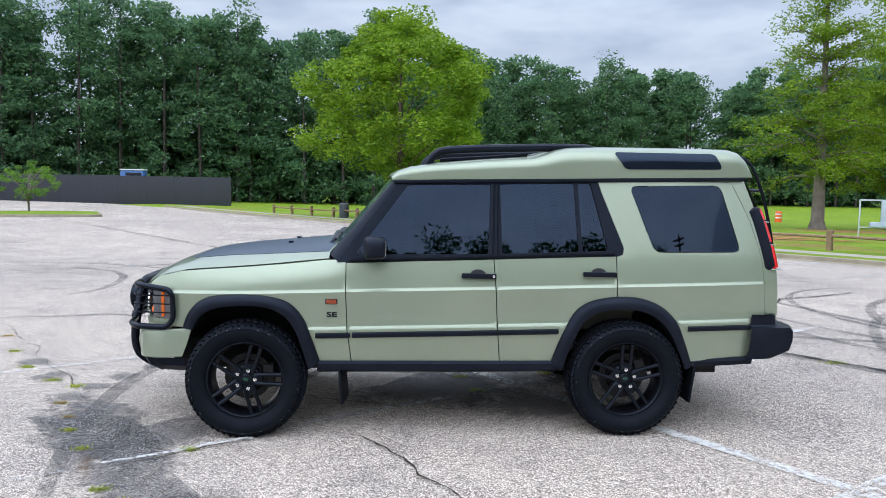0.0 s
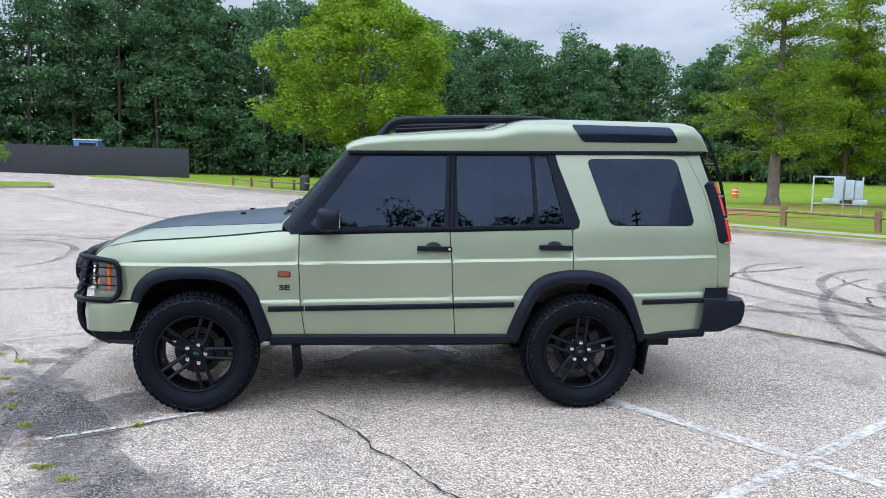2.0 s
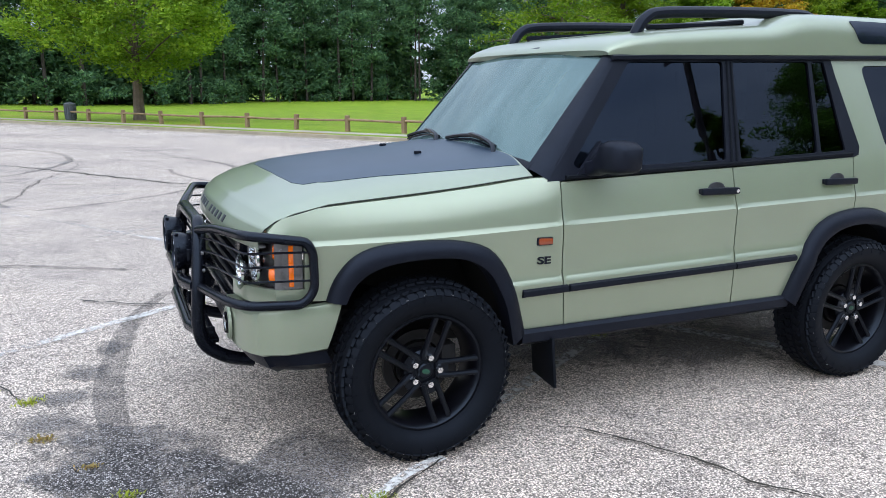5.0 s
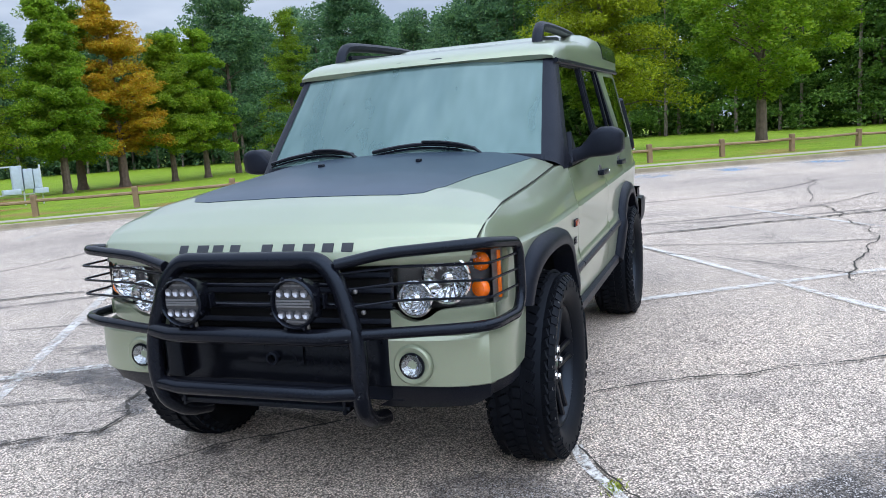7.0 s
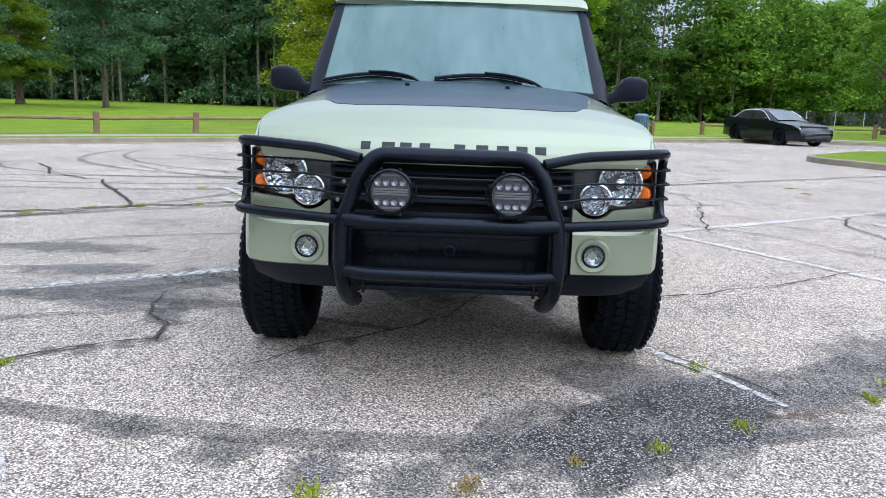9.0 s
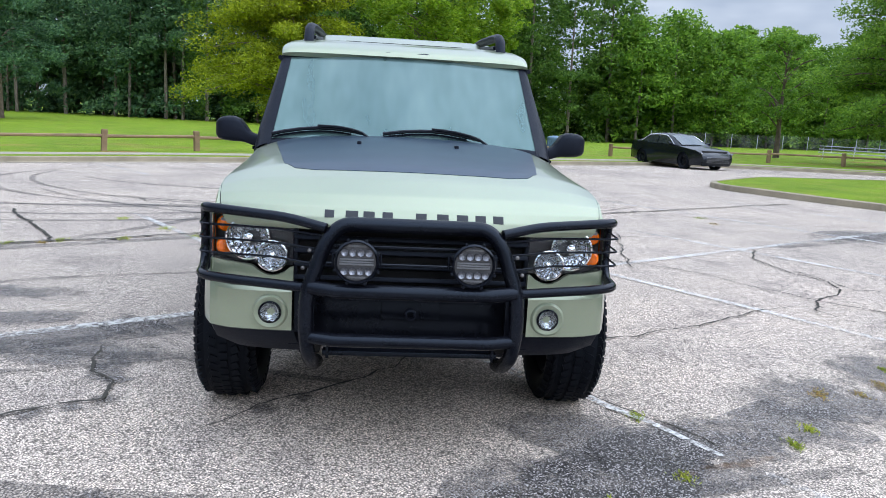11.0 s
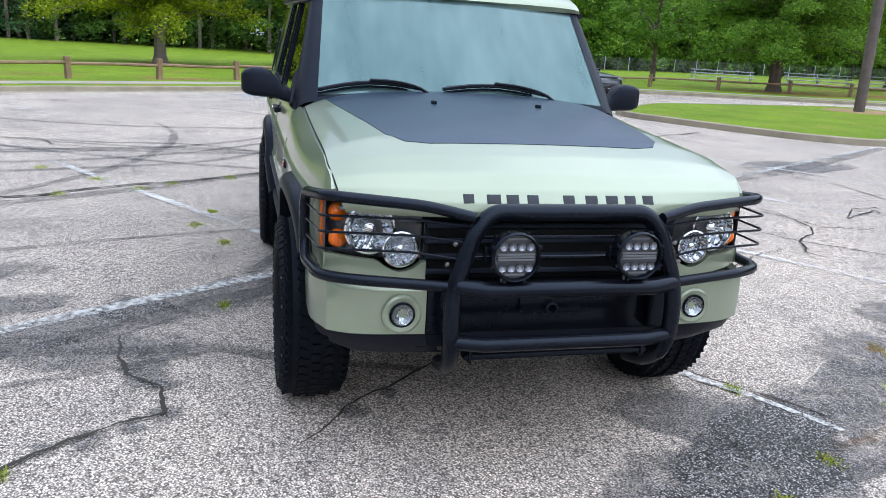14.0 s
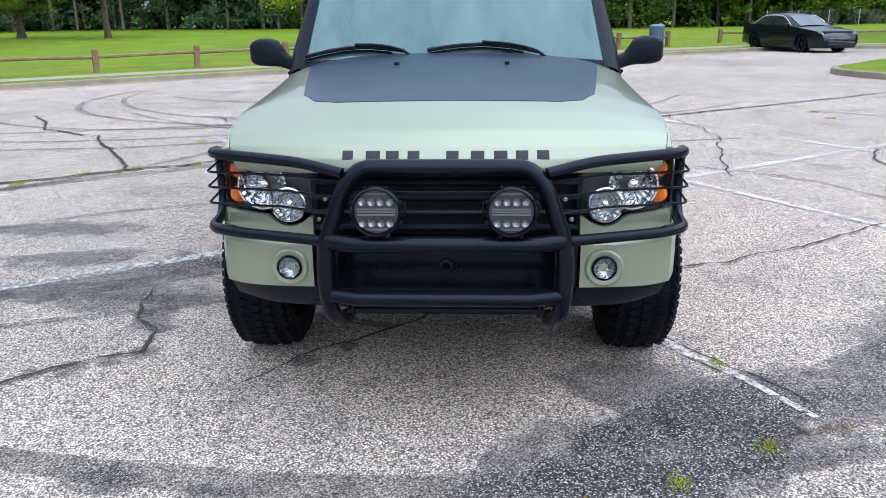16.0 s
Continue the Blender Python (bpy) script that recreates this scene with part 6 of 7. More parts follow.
def pillar(v, t, s):
    """The black windscreen pillar, from the glass round to the door frame."""
    a = screen(s * 0.978, v, 0.004)
    x = -0.700 + 0.395 * v
    z = 1.192 + (gutter_z(-0.305) - 1.204) * v
    b = Vector((x, s * (flank(x, z) + 0.003), z))
    return a.lerp(b, t) + Vector((-0.55, s * 0.75, 0.3)) * 0.018 * math.sin(math.pi * min(1.0, t))


for u in (-1.0, 1.0):
    grid(bm, lambda v, t: pillar(v, t, u), np.linspace(0.0, 1.03, 10), np.linspace(0, 1, 9))
grid(bm, lambda u, k: screen(u, [0.05, 0.0, -0.06][k], 0.003) + Vector(((0.0, 0.0, 0.02)[k], 0, 0)), np.linspace(-1, 1, 13), range(3))
part("screen_frame", bm, PLASTIC, windscreen, "black windscreen surround")
bm = bmesh.new()
box(bm, (-0.345, 0.0, 1.70), (0.03, 0.06, 0.05), 0.01)
part("rear_mirror", bm, DARK, windscreen)
bm = bmesh.new()


def scuttle(u, k):
    """From under the lid's rear edge to the foot of the screen."""
    front, foot = bonnet(0.985, 0.97 * u, -0.014), screen(u, 0.0, 0.001)
    return (front, front.lerp(foot, 0.5) + Vector((0, 0, -0.022)), foot)[k]


grid(bm, scuttle, np.linspace(-1, 1, 17), range(3))
part("scuttle_panel", bm, PLASTIC, car, "black scuttle panel")
for y0, y1 in ((0.715, 0.235), (0.125, -0.40)):
    bm = bmesh.new()
    blade = [screen(y / 0.73, 0.075 + 0.05 * math.sin(math.pi * t), 0.022) for t, y in ((t, y0 + (y1 - y0) * t) for t in np.linspace(0, 1, 9))]
    tube(bm, blade, 0.010, 6)
    tube(bm, [q + Vector((-0.004, 0, -0.018)) for q in blade[:-1]], 0.006, 5)
    arm = [blade[4] + Vector((-0.01, 0, 0.012)), blade[6] + Vector((-0.014, 0, 0.012)), blade[8] + Vector((-0.014, 0, 0.0)), screen((y1 - 0.075) / 0.73, -0.055, 0.03)]
    tube(bm, smooth_path(arm, 4), 0.013, 6, flat=0.6)
    part("wiper", bm, TUBE, car, "black windscreen wiper")

# roof: low over the front seats, stepped up behind
ROOF = [(-0.345, 1.756), (-0.335, 1.775), (-0.30, 1.800), (-0.22, 1.830), (-0.05, 1.862), (0.30, 1.900), (0.56, 1.922), (0.64, 1.930), (0.72, 1.954), (0.80, 1.982), (0.88, 1.998), (1.0, 2.005), (1.28, 2.012), (1.8, 2.020), (2.05, 2.020), (2.105, 2.006), (2.150, 1.965), (2.185, 1.89), (2.205, 1.835)]


def roof(x, a):
    """x along the car, a from 0 at the near gutter to pi at the far one."""
    zt, zg = along(ROOF, x), gutter_z(x) + 0.008
    w = 0.752 - 0.055 * max(0.0, (x - 1.9) / 0.35) ** 2 - 0.02 * max(0.0, (-0.1 - x) / 0.25) ** 2
    c, s = math.cos(a), math.sin(a)
    e = 0.26
    bow = 0.05 * (1 - (abs(c) ** e) ** 2) if x < -0.1 else 0.0
    return Vector((x - bow * max(0.0, (-0.1 - x) / 0.25), -w * math.copysign(abs(c) ** e, c), zg + max(0.0, zt - zg) * abs(s) ** 0.32 + 0.010 * abs(s)))


bm = bmesh.new()
xs = sorted(set([p[0] for p in ROOF] + list(np.linspace(-0.3, 2.1, 40))))
rows = grid(bm, roof, xs, [math.pi * k / 44 for k in range(45)])
bm.faces.new(rows[0])
bm.faces.new(rows[-1])
roof_part = part("roof", bm, PAINT, car, "sage green stepped roof", sharp=55)
for s in (-1, 1):
    bm = bmesh.new()
    tube(bm, [(x, s * 0.744 + s * (-0.03 * max(0, (x - 1.9) / 0.3) ** 2), gutter_z(x) - 0.004) for x in np.linspace(-0.33, 2.14, 20)], 0.014, 6)
    part("roof_gutter", bm, PLASTIC, roof_part, "black roof gutter")
for s in (-1, 1):
    # high side panes in the roof
    def on_roof(x, t, d, s=s):
        zt, zg = along(ROOF, x), gutter_z(x) + 0.008
        k = min(1.0, max(0.0, (t - zg) / (zt - zg + 0.010)))
        a = math.asin(min(1.0, k ** (1 / 0.32)))
        q = roof(x, a)
        return Vector((q.x, (abs(q.y) + 0.004 - d) * s, t))
    bm = bmesh.new()
    panel(bm, rounded([(1.18, 1.975), (1.905, 1.984), (1.955, 1.90), (1.95, 1.878), (1.265, 1.858)], 0.03), [], on_roof, 0.006, 0.04)
    part("roof_pane", bm, plain("roof_pane_glass", (0.008, 0.011, 0.018), 0.08, spec=0.4, tint=(0.5, 0.68, 1.0)), roof_part, "dark pane in the roof side")
    # roof rail
    bm = bmesh.new()
    y = s * 0.600
    tube(bm, smooth_path([(-0.115, y, 1.825), (-0.095, y, 1.870), (-0.05, y, 1.925), (0.05, y * 0.995, 1.957), (0.45, y * 0.985, 1.984), (0.90, y * 0.975, 2.002), (1.03, y * 0.97, 2.002), (1.12, y * 0.965, 1.992)], 5), [0.031] * 25 + [0.029] * 6 + [0.024, 0.022, 0.018, 0.014, 0.010], 10, flat=0.9)
    part("roof_rail", bm, PLASTIC, roof_part, "black curved roof rail")
    bm = bmesh.new()
    tube(bm, [(-0.02, s * 0.575, 1.888), (0.35, s * 0.572, 1.918), (0.60, s * 0.57, 1.945)], 0.014, 6)
    part("rail_bead", bm, PLASTIC, roof_part)
bm = bmesh.new()
panel(bm, rounded([(0.10, -0.38), (0.56, -0.38), (0.56, 0.38), (0.10, 0.38)], 0.06), [], lambda x, y, d: Vector((x, y, along(ROOF, x) + 0.0125 - d)), 0.02, 0.04)
part("sunroof", bm, plain("sunroof_glass", (0.008, 0.009, 0.012), 0.05, spec=0.3), roof_part, "dark glass sunroof")

# tail: door, lamps, bumper, ladder tube
bm = bmesh.new()
TAIL = [(2.215, 1.83), (2.30, 1.66), (2.37, 1.22), (2.39, 0.87), (2.38, 0.62)]
grid(bm, lambda i, v: Vector((TAIL[i][0] - 0.05 * v * v, v * (flank(2.2, TAIL[i][1]) - 0.05), TAIL[i][1])), range(5), np.linspace(-1, 1, 9))
tail_door = part("tail_door", bm, PAINT, car)
bm = bmesh.new()
panel(bm, rounded([(-0.55, 1.36), (0.55, 1.36), (0.50, 1.70), (-0.50, 1.70)], 0.05), [], lambda y, z, d: Vector((along([(1.22, 2.375), (1.66, 2.305), (1.83, 2.25)], z) + 0.006 - d, y, z)), 0.005, 0.15)
part("tail_window", bm, plain("tail_glass", (0.012, 0.014, 0.018), 0.06), tail_door)
for s in (-1, 1):
    line = [(2.150, 1.615), (2.185, 1.52), (2.235, 1.33), (2.262, 1.19)]
    bm = bmesh.new()
    box_pts = smooth_path([(x + 0.055, s * (flank(x, z) - 0.030), z) for x, z in line], 4)
    tube(bm, box_pts, [0.028] + [0.052] * (len(box_pts) - 2) + [0.036], 10)
    lamp = part("tail_lamp", bm, PLASTIC, car, "tall tail lamp with a black surround")
    for k, (t0, t1) in enumerate(((0.05, 0.30), (0.33, 0.58), (0.61, 0.97))):
        bm = bmesh.new()
        seg = [Vector((np.interp(t, (0, 0.33, 0.66, 1), [p[0] for p in line]) + 0.092, 0, np.interp(t, (0, 0.33, 0.66, 1), [p[1] for p in line]))) for t in np.linspace(t0, t1, 5)]
        tube(bm, [Vector((q.x - 0.012, s * (flank(q.x - 0.09, q.z) - 0.022), q.z)) for q in seg], 0.036, 10)
        part("lamp_lens", bm, RED, lamp, "red tail lamp lens")
    for t in (0.32, 0.60, 0.98):
        bm = bmesh.new()
        q = (np.interp(t, (0, 0.33, 0.66, 1), [p[0] for p in line]) + 0.08, np.interp(t, (0, 0.33, 0.66, 1), [p[1] for p in line]))
        tube(bm, [(q[0] - 0.03, s * (flank(q[0] - 0.08, q[1]) + 0.016), q[1]), (q[0] + 0.045, s * (flank(q[0] - 0.08, q[1]) - 0.0), q[1] - 0.004), (q[0] + 0.06, s * (flank(q[0] - 0.08, q[1]) - 0.06), q[1] - 0.006)], 0.006, 6)
        part("lamp_guard", bm, CHROME, lamp, "thin chrome lamp guard")
bm = bmesh.new()
prof = [(0.885, -0.03), (0.880, -0.005), (0.812, 0.0), (0.802, 0.02), (0.794, 0.095), (0.77, 0.115), (0.70, 0.115), (0.635, 0.095), (0.60, 0.03), (0.575, -0.03)]


def rear_bumper(t, k):
    z, o = prof[k]
    p = [(-0.865, 2.17), (-0.875, 2.24), (-0.865, 2.34), (-0.78, 2.39), (0.0, 2.41), (0.78, 2.39), (0.865, 2.34), (0.875, 2.24), (0.865, 2.17)][t]
    side_out = o * 0.28 if t in (0, 1, 2, 6, 7, 8) else 0.0
    return Vector((p[1] + (o if 2 <= t <= 6 else 0.0) - (0.10 * (0.88 - z) if t in (0, 8) else 0.0), p[0] + math.copysign(side_out, p[0]), z + 0.02 * (p[1] - 2.3)))


rows = grid(bm, rear_bumper, range(9), range(len(prof)))
part("rear_bumper", bm, PLASTIC, car, "black rear bumper", sharp=30)
bm = bmesh.new()
for y in (-0.62, -0.24):
    tube(bm, smooth_path([(2.10, y, 1.975), (2.17, y, 1.965), (2.245, y, 1.90), (2.325, y, 1.72), (2.385, y, 1.50), (2.425, y, 1.28), (2.42, y, 1.18), (2.38, y, 1.15)], 5), 0.012, 8)
for z, x in ((1.30, 2.422), (1.52, 2.380), (1.74, 2.317)):
    cyl(bm, (x, -0.62, z), (x, -0.24, z), 0.012, None, 8)
part("roof_ladder", bm, TUBE, car, "black tube ladder at the tail")

# nose: grille, lamps, bumper
bm = bmesh.new()
box(bm, (-1.955, 0, 0.80), (0.03, 1.0, 0.36), 0.004)
part("grille_back", bm, DARK, car)
bm = bmesh.new()
for z in (0.945, 0.89, 0.835, 0.78, 0.725):
    box(bm, (0, 0, 0), (0.05, 0.955, 0.020), 0.006, pose(-2.005, 0, z, 0, 18, 0))
for y in (-0.475, 0.475):
    box(bm, (-1.995, y, 0.835), (0.05, 0.018, 0.25), 0.004)
part("grille", bm, PLASTIC, car, "black slatted grille")
bm = bmesh.new()
grid(bm, lambda v, k: Vector(((-2.055, -2.03, -1.995)[k] + 0.012 * v * v, v * 0.48, (0.955, 0.942, 0.925)[k])), np.linspace(-1, 1, 9), range(3))
part("grille_header", bm, PLASTIC, car)


def nose(y, z, d):
    """The curved front of lamps and bumper corners, from the grille round to the wing."""
    t = max(0.0, (abs(y) - 0.46) / 0.365)
    return -2.045 + 0.035 * t + 0.095 * t**4 + 0.030 * max(0.0, z - 0.8) / 0.15 + d


def facets(bm, r, depth, m, seg):
    """A dished reflector of small flat facets."""
    rings = [[bm.verts.new(m @ Vector((r * f * math.cos(2 * math.pi * k / seg), r * f * math.sin(2 * math.pi * k / seg), 0.008 - depth * (1 - f * f) + r * (0.045 * (k % 2) + 0.014 * ((i * 7 + k * 3) % 4))))) for k in range(seg)] for i, f in enumerate((1.0, 0.86, 0.72, 0.58, 0.44, 0.30, 0.12))]
    for a, b in zip(rings, rings[1:]):
        for k in range(seg):
            bm.faces.new((a[k], a[(k + 1) % seg], b[(k + 1) % seg]))
            bm.faces.new((a[k], b[(k + 1) % seg], b[k]))
    bm.faces.new(rings[-1])


def headlamp(s):
    bm = bmesh.new()
    y_of = lambda v: s * v
    us = [0.478, 0.53, 0.60, 0.67, 0.73, 0.78, 0.808, 0.818]
    rows = grid(bm, lambda v, k: Vector((nose(v, 0.87, 0.045), y_of(v), (0.772, 0.868, 0.962)[k])), us, range(3))
    body = part("headlamp", bm, HOUSING, car, "clear headlamp with twin round reflectors")
    # side return of the housing, with the amber corner reflector
    bm = bmesh.new()
    grid(bm, lambda t, k: Vector((-1.935 + 0.115 * t, s * (0.815 + 0.006 * t), (0.785, 0.875, 0.968)[k])), (0, 0.5, 1), range(3))
    part("lamp_side", bm, STEEL, body, "grey lamp side")
    bm = bmesh.new()
    box(bm, (-1.868, s * 0.822, 0.878), (0.021, 0.012, 0.165), 0.004)
    part("corner_reflector", bm, AMBER, body, "amber corner reflector")
    for y, z, r, dep in ((0.668, 0.878, 0.083, 0.02), (0.566, 0.815, 0.060, 0.008)):
        m = Matrix.Translation((nose(y, z, dep), s * y, z)) @ pose(0, 0, 0, 0, -90, 0)
        bm = bmesh.new()
        facets(bm, r * 0.97, 0.040, m, 40 if r > 0.07 else 32)
        part("round_reflector", bm, REFLECTOR, body, "round faceted chrome lamp reflector", smooth=False)
        bm = bmesh.new()
        lathe(bm, [(r * 0.27, -0.03), (r * 0.25, 0.0), (r * 0.16, 0.006), (0.001, 0.008)], m, 18)
        part("bulb_shield", bm, CHROME, body)
        bm = bmesh.new()
        lathe(bm, [(r * 1.07, 0.004), (r * 1.07, 0.014), (r * 0.99, 0.016), (r * 0.99, 0.004)], m, 28, True)
        part("reflector_ring", bm, CHROME, body)
    for z in (0.926, 0.836):
        bm = bmesh.new()
        m = Matrix.Translation((nose(0.770, z, 0.026), s * 0.770, z)) @ pose(0, 0, 0, 0, -90, 22 * s)
        lathe(bm, [(0.032, -0.012), (0.032, 0.006), (0.027, 0.014), (0.001, 0.018)], m, 18)
        part("indicator", bm, AMBER, body, "amber indicator lamp")
    bm = bmesh.new()
    box(bm, (nose(0.63, 0.953, 0.02), s * 0.63, 0.951), (0.03, 0.29, 0.012), 0.004)
    part("lamp_brow", bm, STEEL, body)
    bm = bmesh.new()
    us2 = [0.478, 0.53, 0.60, 0.67, 0.73, 0.775, 0.805, 0.822, 0.828, 0.830]
    f = grid(bm, lambda v, k: Vector((nose(v, 0.86, 0.0) + (0.008 if k in (0, 4) else 0.0), y_of(v), (0.775, 0.785, 0.87, 0.950, 0.960)[k])), us2, range(5))
    b = grid(bm, lambda v, k: Vector((nose(v, 0.86, 0.004) + (0.008 if k in (0, 4) else 0.0), y_of(v), (0.775, 0.785, 0.87, 0.950, 0.960)[k])), us2, range(5))
    ra, rb = ring(f), ring(b)
    for i in range(len(ra)):
        j = (i + 1) % len(ra)
        bm.faces.new((ra[i], ra[j], rb[j], rb[i]))
    part("lamp_cover", bm, LENS, body, "clear lamp cover")
    # painted strip below the lamp, dipping round the inner reflector
    bm = bmesh.new()
    dip = [(0.478, 0.775), (0.492, 0.772), (0.515, 0.752), (0.545, 0.739), (0.566, 0.736), (0.588, 0.739), (0.615, 0.752), (0.640, 0.770), (0.655, 0.775), (0.80, 0.785), (0.826, 0.785), (0.826, 0.722), (0.478, 0.700)]
    panel(bm, dip, [], lambda v, z, d: Vector((nose(v, z, -0.006 + d), s * v, z)), 0.03, 0.04)
    grid(bm, lambda t, k: Vector((-1.935 + 0.125 * t, s * (0.826 + 0.004 * t), (0.725, 0.785)[k])), (0, 0.5, 1), range(2))
    part("lamp_strip", bm, PAINT, car, "sage green strip below the headlamp")
    # bumper corner
    bm = bmesh.new()

    def corner(t, k):
        z = (0.515, 0.522, 0.60, 0.680, 0.694, 0.696)[k]
        o = (0.02, 0.004, 0.0, 0.004, 0.014, 0.07)[k]
        if t <= 1.0:
            y = 0.478 + 0.335 * t
            x = -2.090 + 0.020 * t + 0.055 * t**4 + o
        else:
            q = t - 1.0
            y = 0.813 + 0.050 * math.sin(min(1.0, q * 2) * math.pi / 2) - (o if q > 0.1 else 0) * 0.5
            x = -2.015 + 0.36 * q + o * max(0, 1 - 4 * q) - 0.42 * q * q * (0.694 - z)
        return Vector((x, s * y, z + 0.030 * max(0.0, t - 0.8) * (1 if k > 2 else 0.6)))

    rows = grid(bm, corner, [0, 0.2, 0.4, 0.6, 0.75, 0.88, 0.96, 1.0, 1.04, 1.1, 1.2, 1.35, 1.5, 1.75, 2.0], range(6))
    bumper = part("bumper_corner", bm, PAINT, car, "sage green bumper corner with a fog lamp", sharp=30)
    m = Matrix.Translation((-2.083, s * 0.563, 0.598)) @ pose(0, 0, 0, 0, -90, 0)
    bm = bmesh.new()
    lathe(bm, [(0.071, 0.0), (0.069, 0.010), (0.062, 0.014), (0.050, 0.012), (0.044, 0.010), (0.044, -0.01)], m, 28)
    part("fog_bezel", bm, PAINT, bumper)
    bm = bmesh.new()
    facets(bm, 0.038, 0.020, m @ pose(0, 0, 0.008), 14)
    part("fog_reflector", bm, FOGMIRROR, bumper, "round fog lamp", smooth=False)
    bm = bmesh.new()
    lathe(bm, [(0.0455, 0.0), (0.0455, 0.016), (0.038, 0.018), (0.037, 0.0)], m, 24)
    part("fog_ring", bm, TUBE, bumper, "dark ring of the fog lamp")
    bm = bmesh.new()
    lathe(bm, [(0.045, 0.010), (0.041, 0.018), (0.001, 0.022), (0.001, 0.018), (0.041, 0.012)], m @ pose(0, 0, 0.004), 24)
    part("fog_lens", bm, LENS, bumper)
    # black skirt below
    bm = bmesh.new()

    def skirt(t, k):
        q = corner(t, 0)
        back = (0.0, 0.03, 0.08)[k]
        return Vector((q.x + back, q.y - s * (0.006, 0.02, 0.10)[k], (0.517, 0.462, 0.412)[k] + (0.01 if t > 1 else 0.0)))

    grid(bm, skirt, [0, 0.3, 0.6, 0.85, 1.0, 1.1, 1.25, 1.5, 1.75, 2.0], range(3))
    part("bumper_skirt", bm, PLASTIC, bumper, "black lower skirt")


for side in (-1, 1):
    headlamp(side)
bm = bmesh.new()
box(bm, (-2.005, 0, 0.595), (0.06, 0.96, 0.20), 0.012)
middle = part("bumper_middle", bm, GLOSS, car, "recessed black bumper middle")
for y in (-0.40, 0.40):
    bm = bmesh.new()
    box(bm, (-2.040, y + math.copysign(0.03, y), 0.598), (0.07, 0.085, 0.178), 0.010)
    part("bumper_rib", bm, GLOSS, middle)
bm = bmesh.new()
box(bm, (-2.05, 0, 0.655), (0.03, 0.72, 0.02), 0.005)
part("bumper_ledge", bm, GLOSS, middle)
bm = bmesh.new()
box(bm, (-2.040, 0.0, 0.612), (0.016, 0.24, 0.085), 0.006)
part("plate_mount", bm, GLOSS, middle)
bm = bmesh.new()
lathe(bm, [(0.024, 0.0), (0.024, 0.02), (0.016, 0.022), (0.014, 0.0)], pose(-2.05, 0.0, 0.595, 0, -90, 0), 16)
part("tow_eye", bm, PLASTIC, middle)
bm = bmesh.new()
box(bm, (-1.98, 0, 0.475), (0.10, 1.0, 0.06), 0.012)
part("bumper_lip", bm, PLASTIC, middle)

# tubular grille guard
hoop = [(-1.96, 0.385, 0.36), (-2.08, 0.39, 0.385), (-2.175, 0.405, 0.46), (-2.195, 0.415, 0.56), (-2.185, 0.415, 0.70), (-2.165, 0.345, 0.905), (-2.155, 0.285, 0.972)]
full = hoop + [(x, -y, z) for x, y, z in hoop[::-1]]
bm = bmesh.new()
tube(bm, rounded_path(full, 0.075, 6), 0.030, 12)
guard = part("grille_guard", bm, TUBE, car, "black tubular grille guard")
bm = bmesh.new()
tube(bm, [(-2.19, -0.40, 0.725), (-2.225, -0.30, 0.722), (-2.225, 0.30, 0.722), (-2.19, 0.40, 0.725)], 0.030, 12)
part("guard_crossbar", bm, TUBE, guard)
bm = bmesh.new()
tube(bm, [(-2.19, -0.405, 0.528), (-2.215, -0.30, 0.524), (-2.215, 0.30, 0.524), (-2.19, 0.405, 0.528)], 0.027, 12)
part("guard_crossbar", bm, TUBE, guard)
bm = bmesh.new()
box(bm, (-2.13, 0, 0.455), (0.06, 0.70, 0.02), 0.006)
for y in (-0.33, 0.33):
    box(bm, (-2.14, y, 0.475), (0.05, 0.012, 0.08), 0.004)
part("guard_bracket", bm, TUBE, guard)
for s in (-1, 1):
    bm = bmesh.new()
    wing_loop = [(-2.165, s * 0.345, 0.955), (-2.12, s * 0.50, 0.985), (-2.045, s * 0.825, 1.004), (-1.812, s * 0.872, 0.982), (-1.787, s * 0.875, 0.94), (-1.782, s * 0.875, 0.790), (-1.833, s * 0.872, 0.734), (-2.05, s * 0.845, 0.734), (-2.11, s * 0.74, 0.734), (-2.175, s * 0.43, 0.722)]
    tube(bm, rounded_path(wing_loop, 0.06, 5), 0.0195, 10)
    part("guard_wing", bm, TUBE, guard, "side loop of the grille guard")
    for z0, z1, y0 in ((0.940, 0.925, 0.352), (0.885, 0.870, 0.370), (0.828, 0.812, 0.388)):
        bm = bmesh.new()
        tube(bm, rounded_path([(-2.165, s * y0, z1), (-2.12, s * 0.55, z0), (-2.055, s * 0.845, z0), (-1.785, s * 0.875, z0 + 0.002)], 0.03, 4), 0.0046, 6)
        part("guard_rod", bm, TUBE, guard, "thin rod before the headlamp")
    for z in (0.795, 0.865):
        bm = bmesh.new()
        lathe(bm, [(0.008, 0.0), (0.008, 0.009), (0.001, 0.011)], pose(-2.155, s * (0.432 if z < 0.83 else 0.408), z, 0, -90, 0), 8)
        part("guard_bolt", bm, STEEL, guard)
for z in (0.885, 0.815):
    bm = bmesh.new()
    tube(bm, [(-2.150, -0.37, z), (-2.150, 0.37, z)], 0.006, 6)
    part("guard_rod", bm, TUBE, guard)
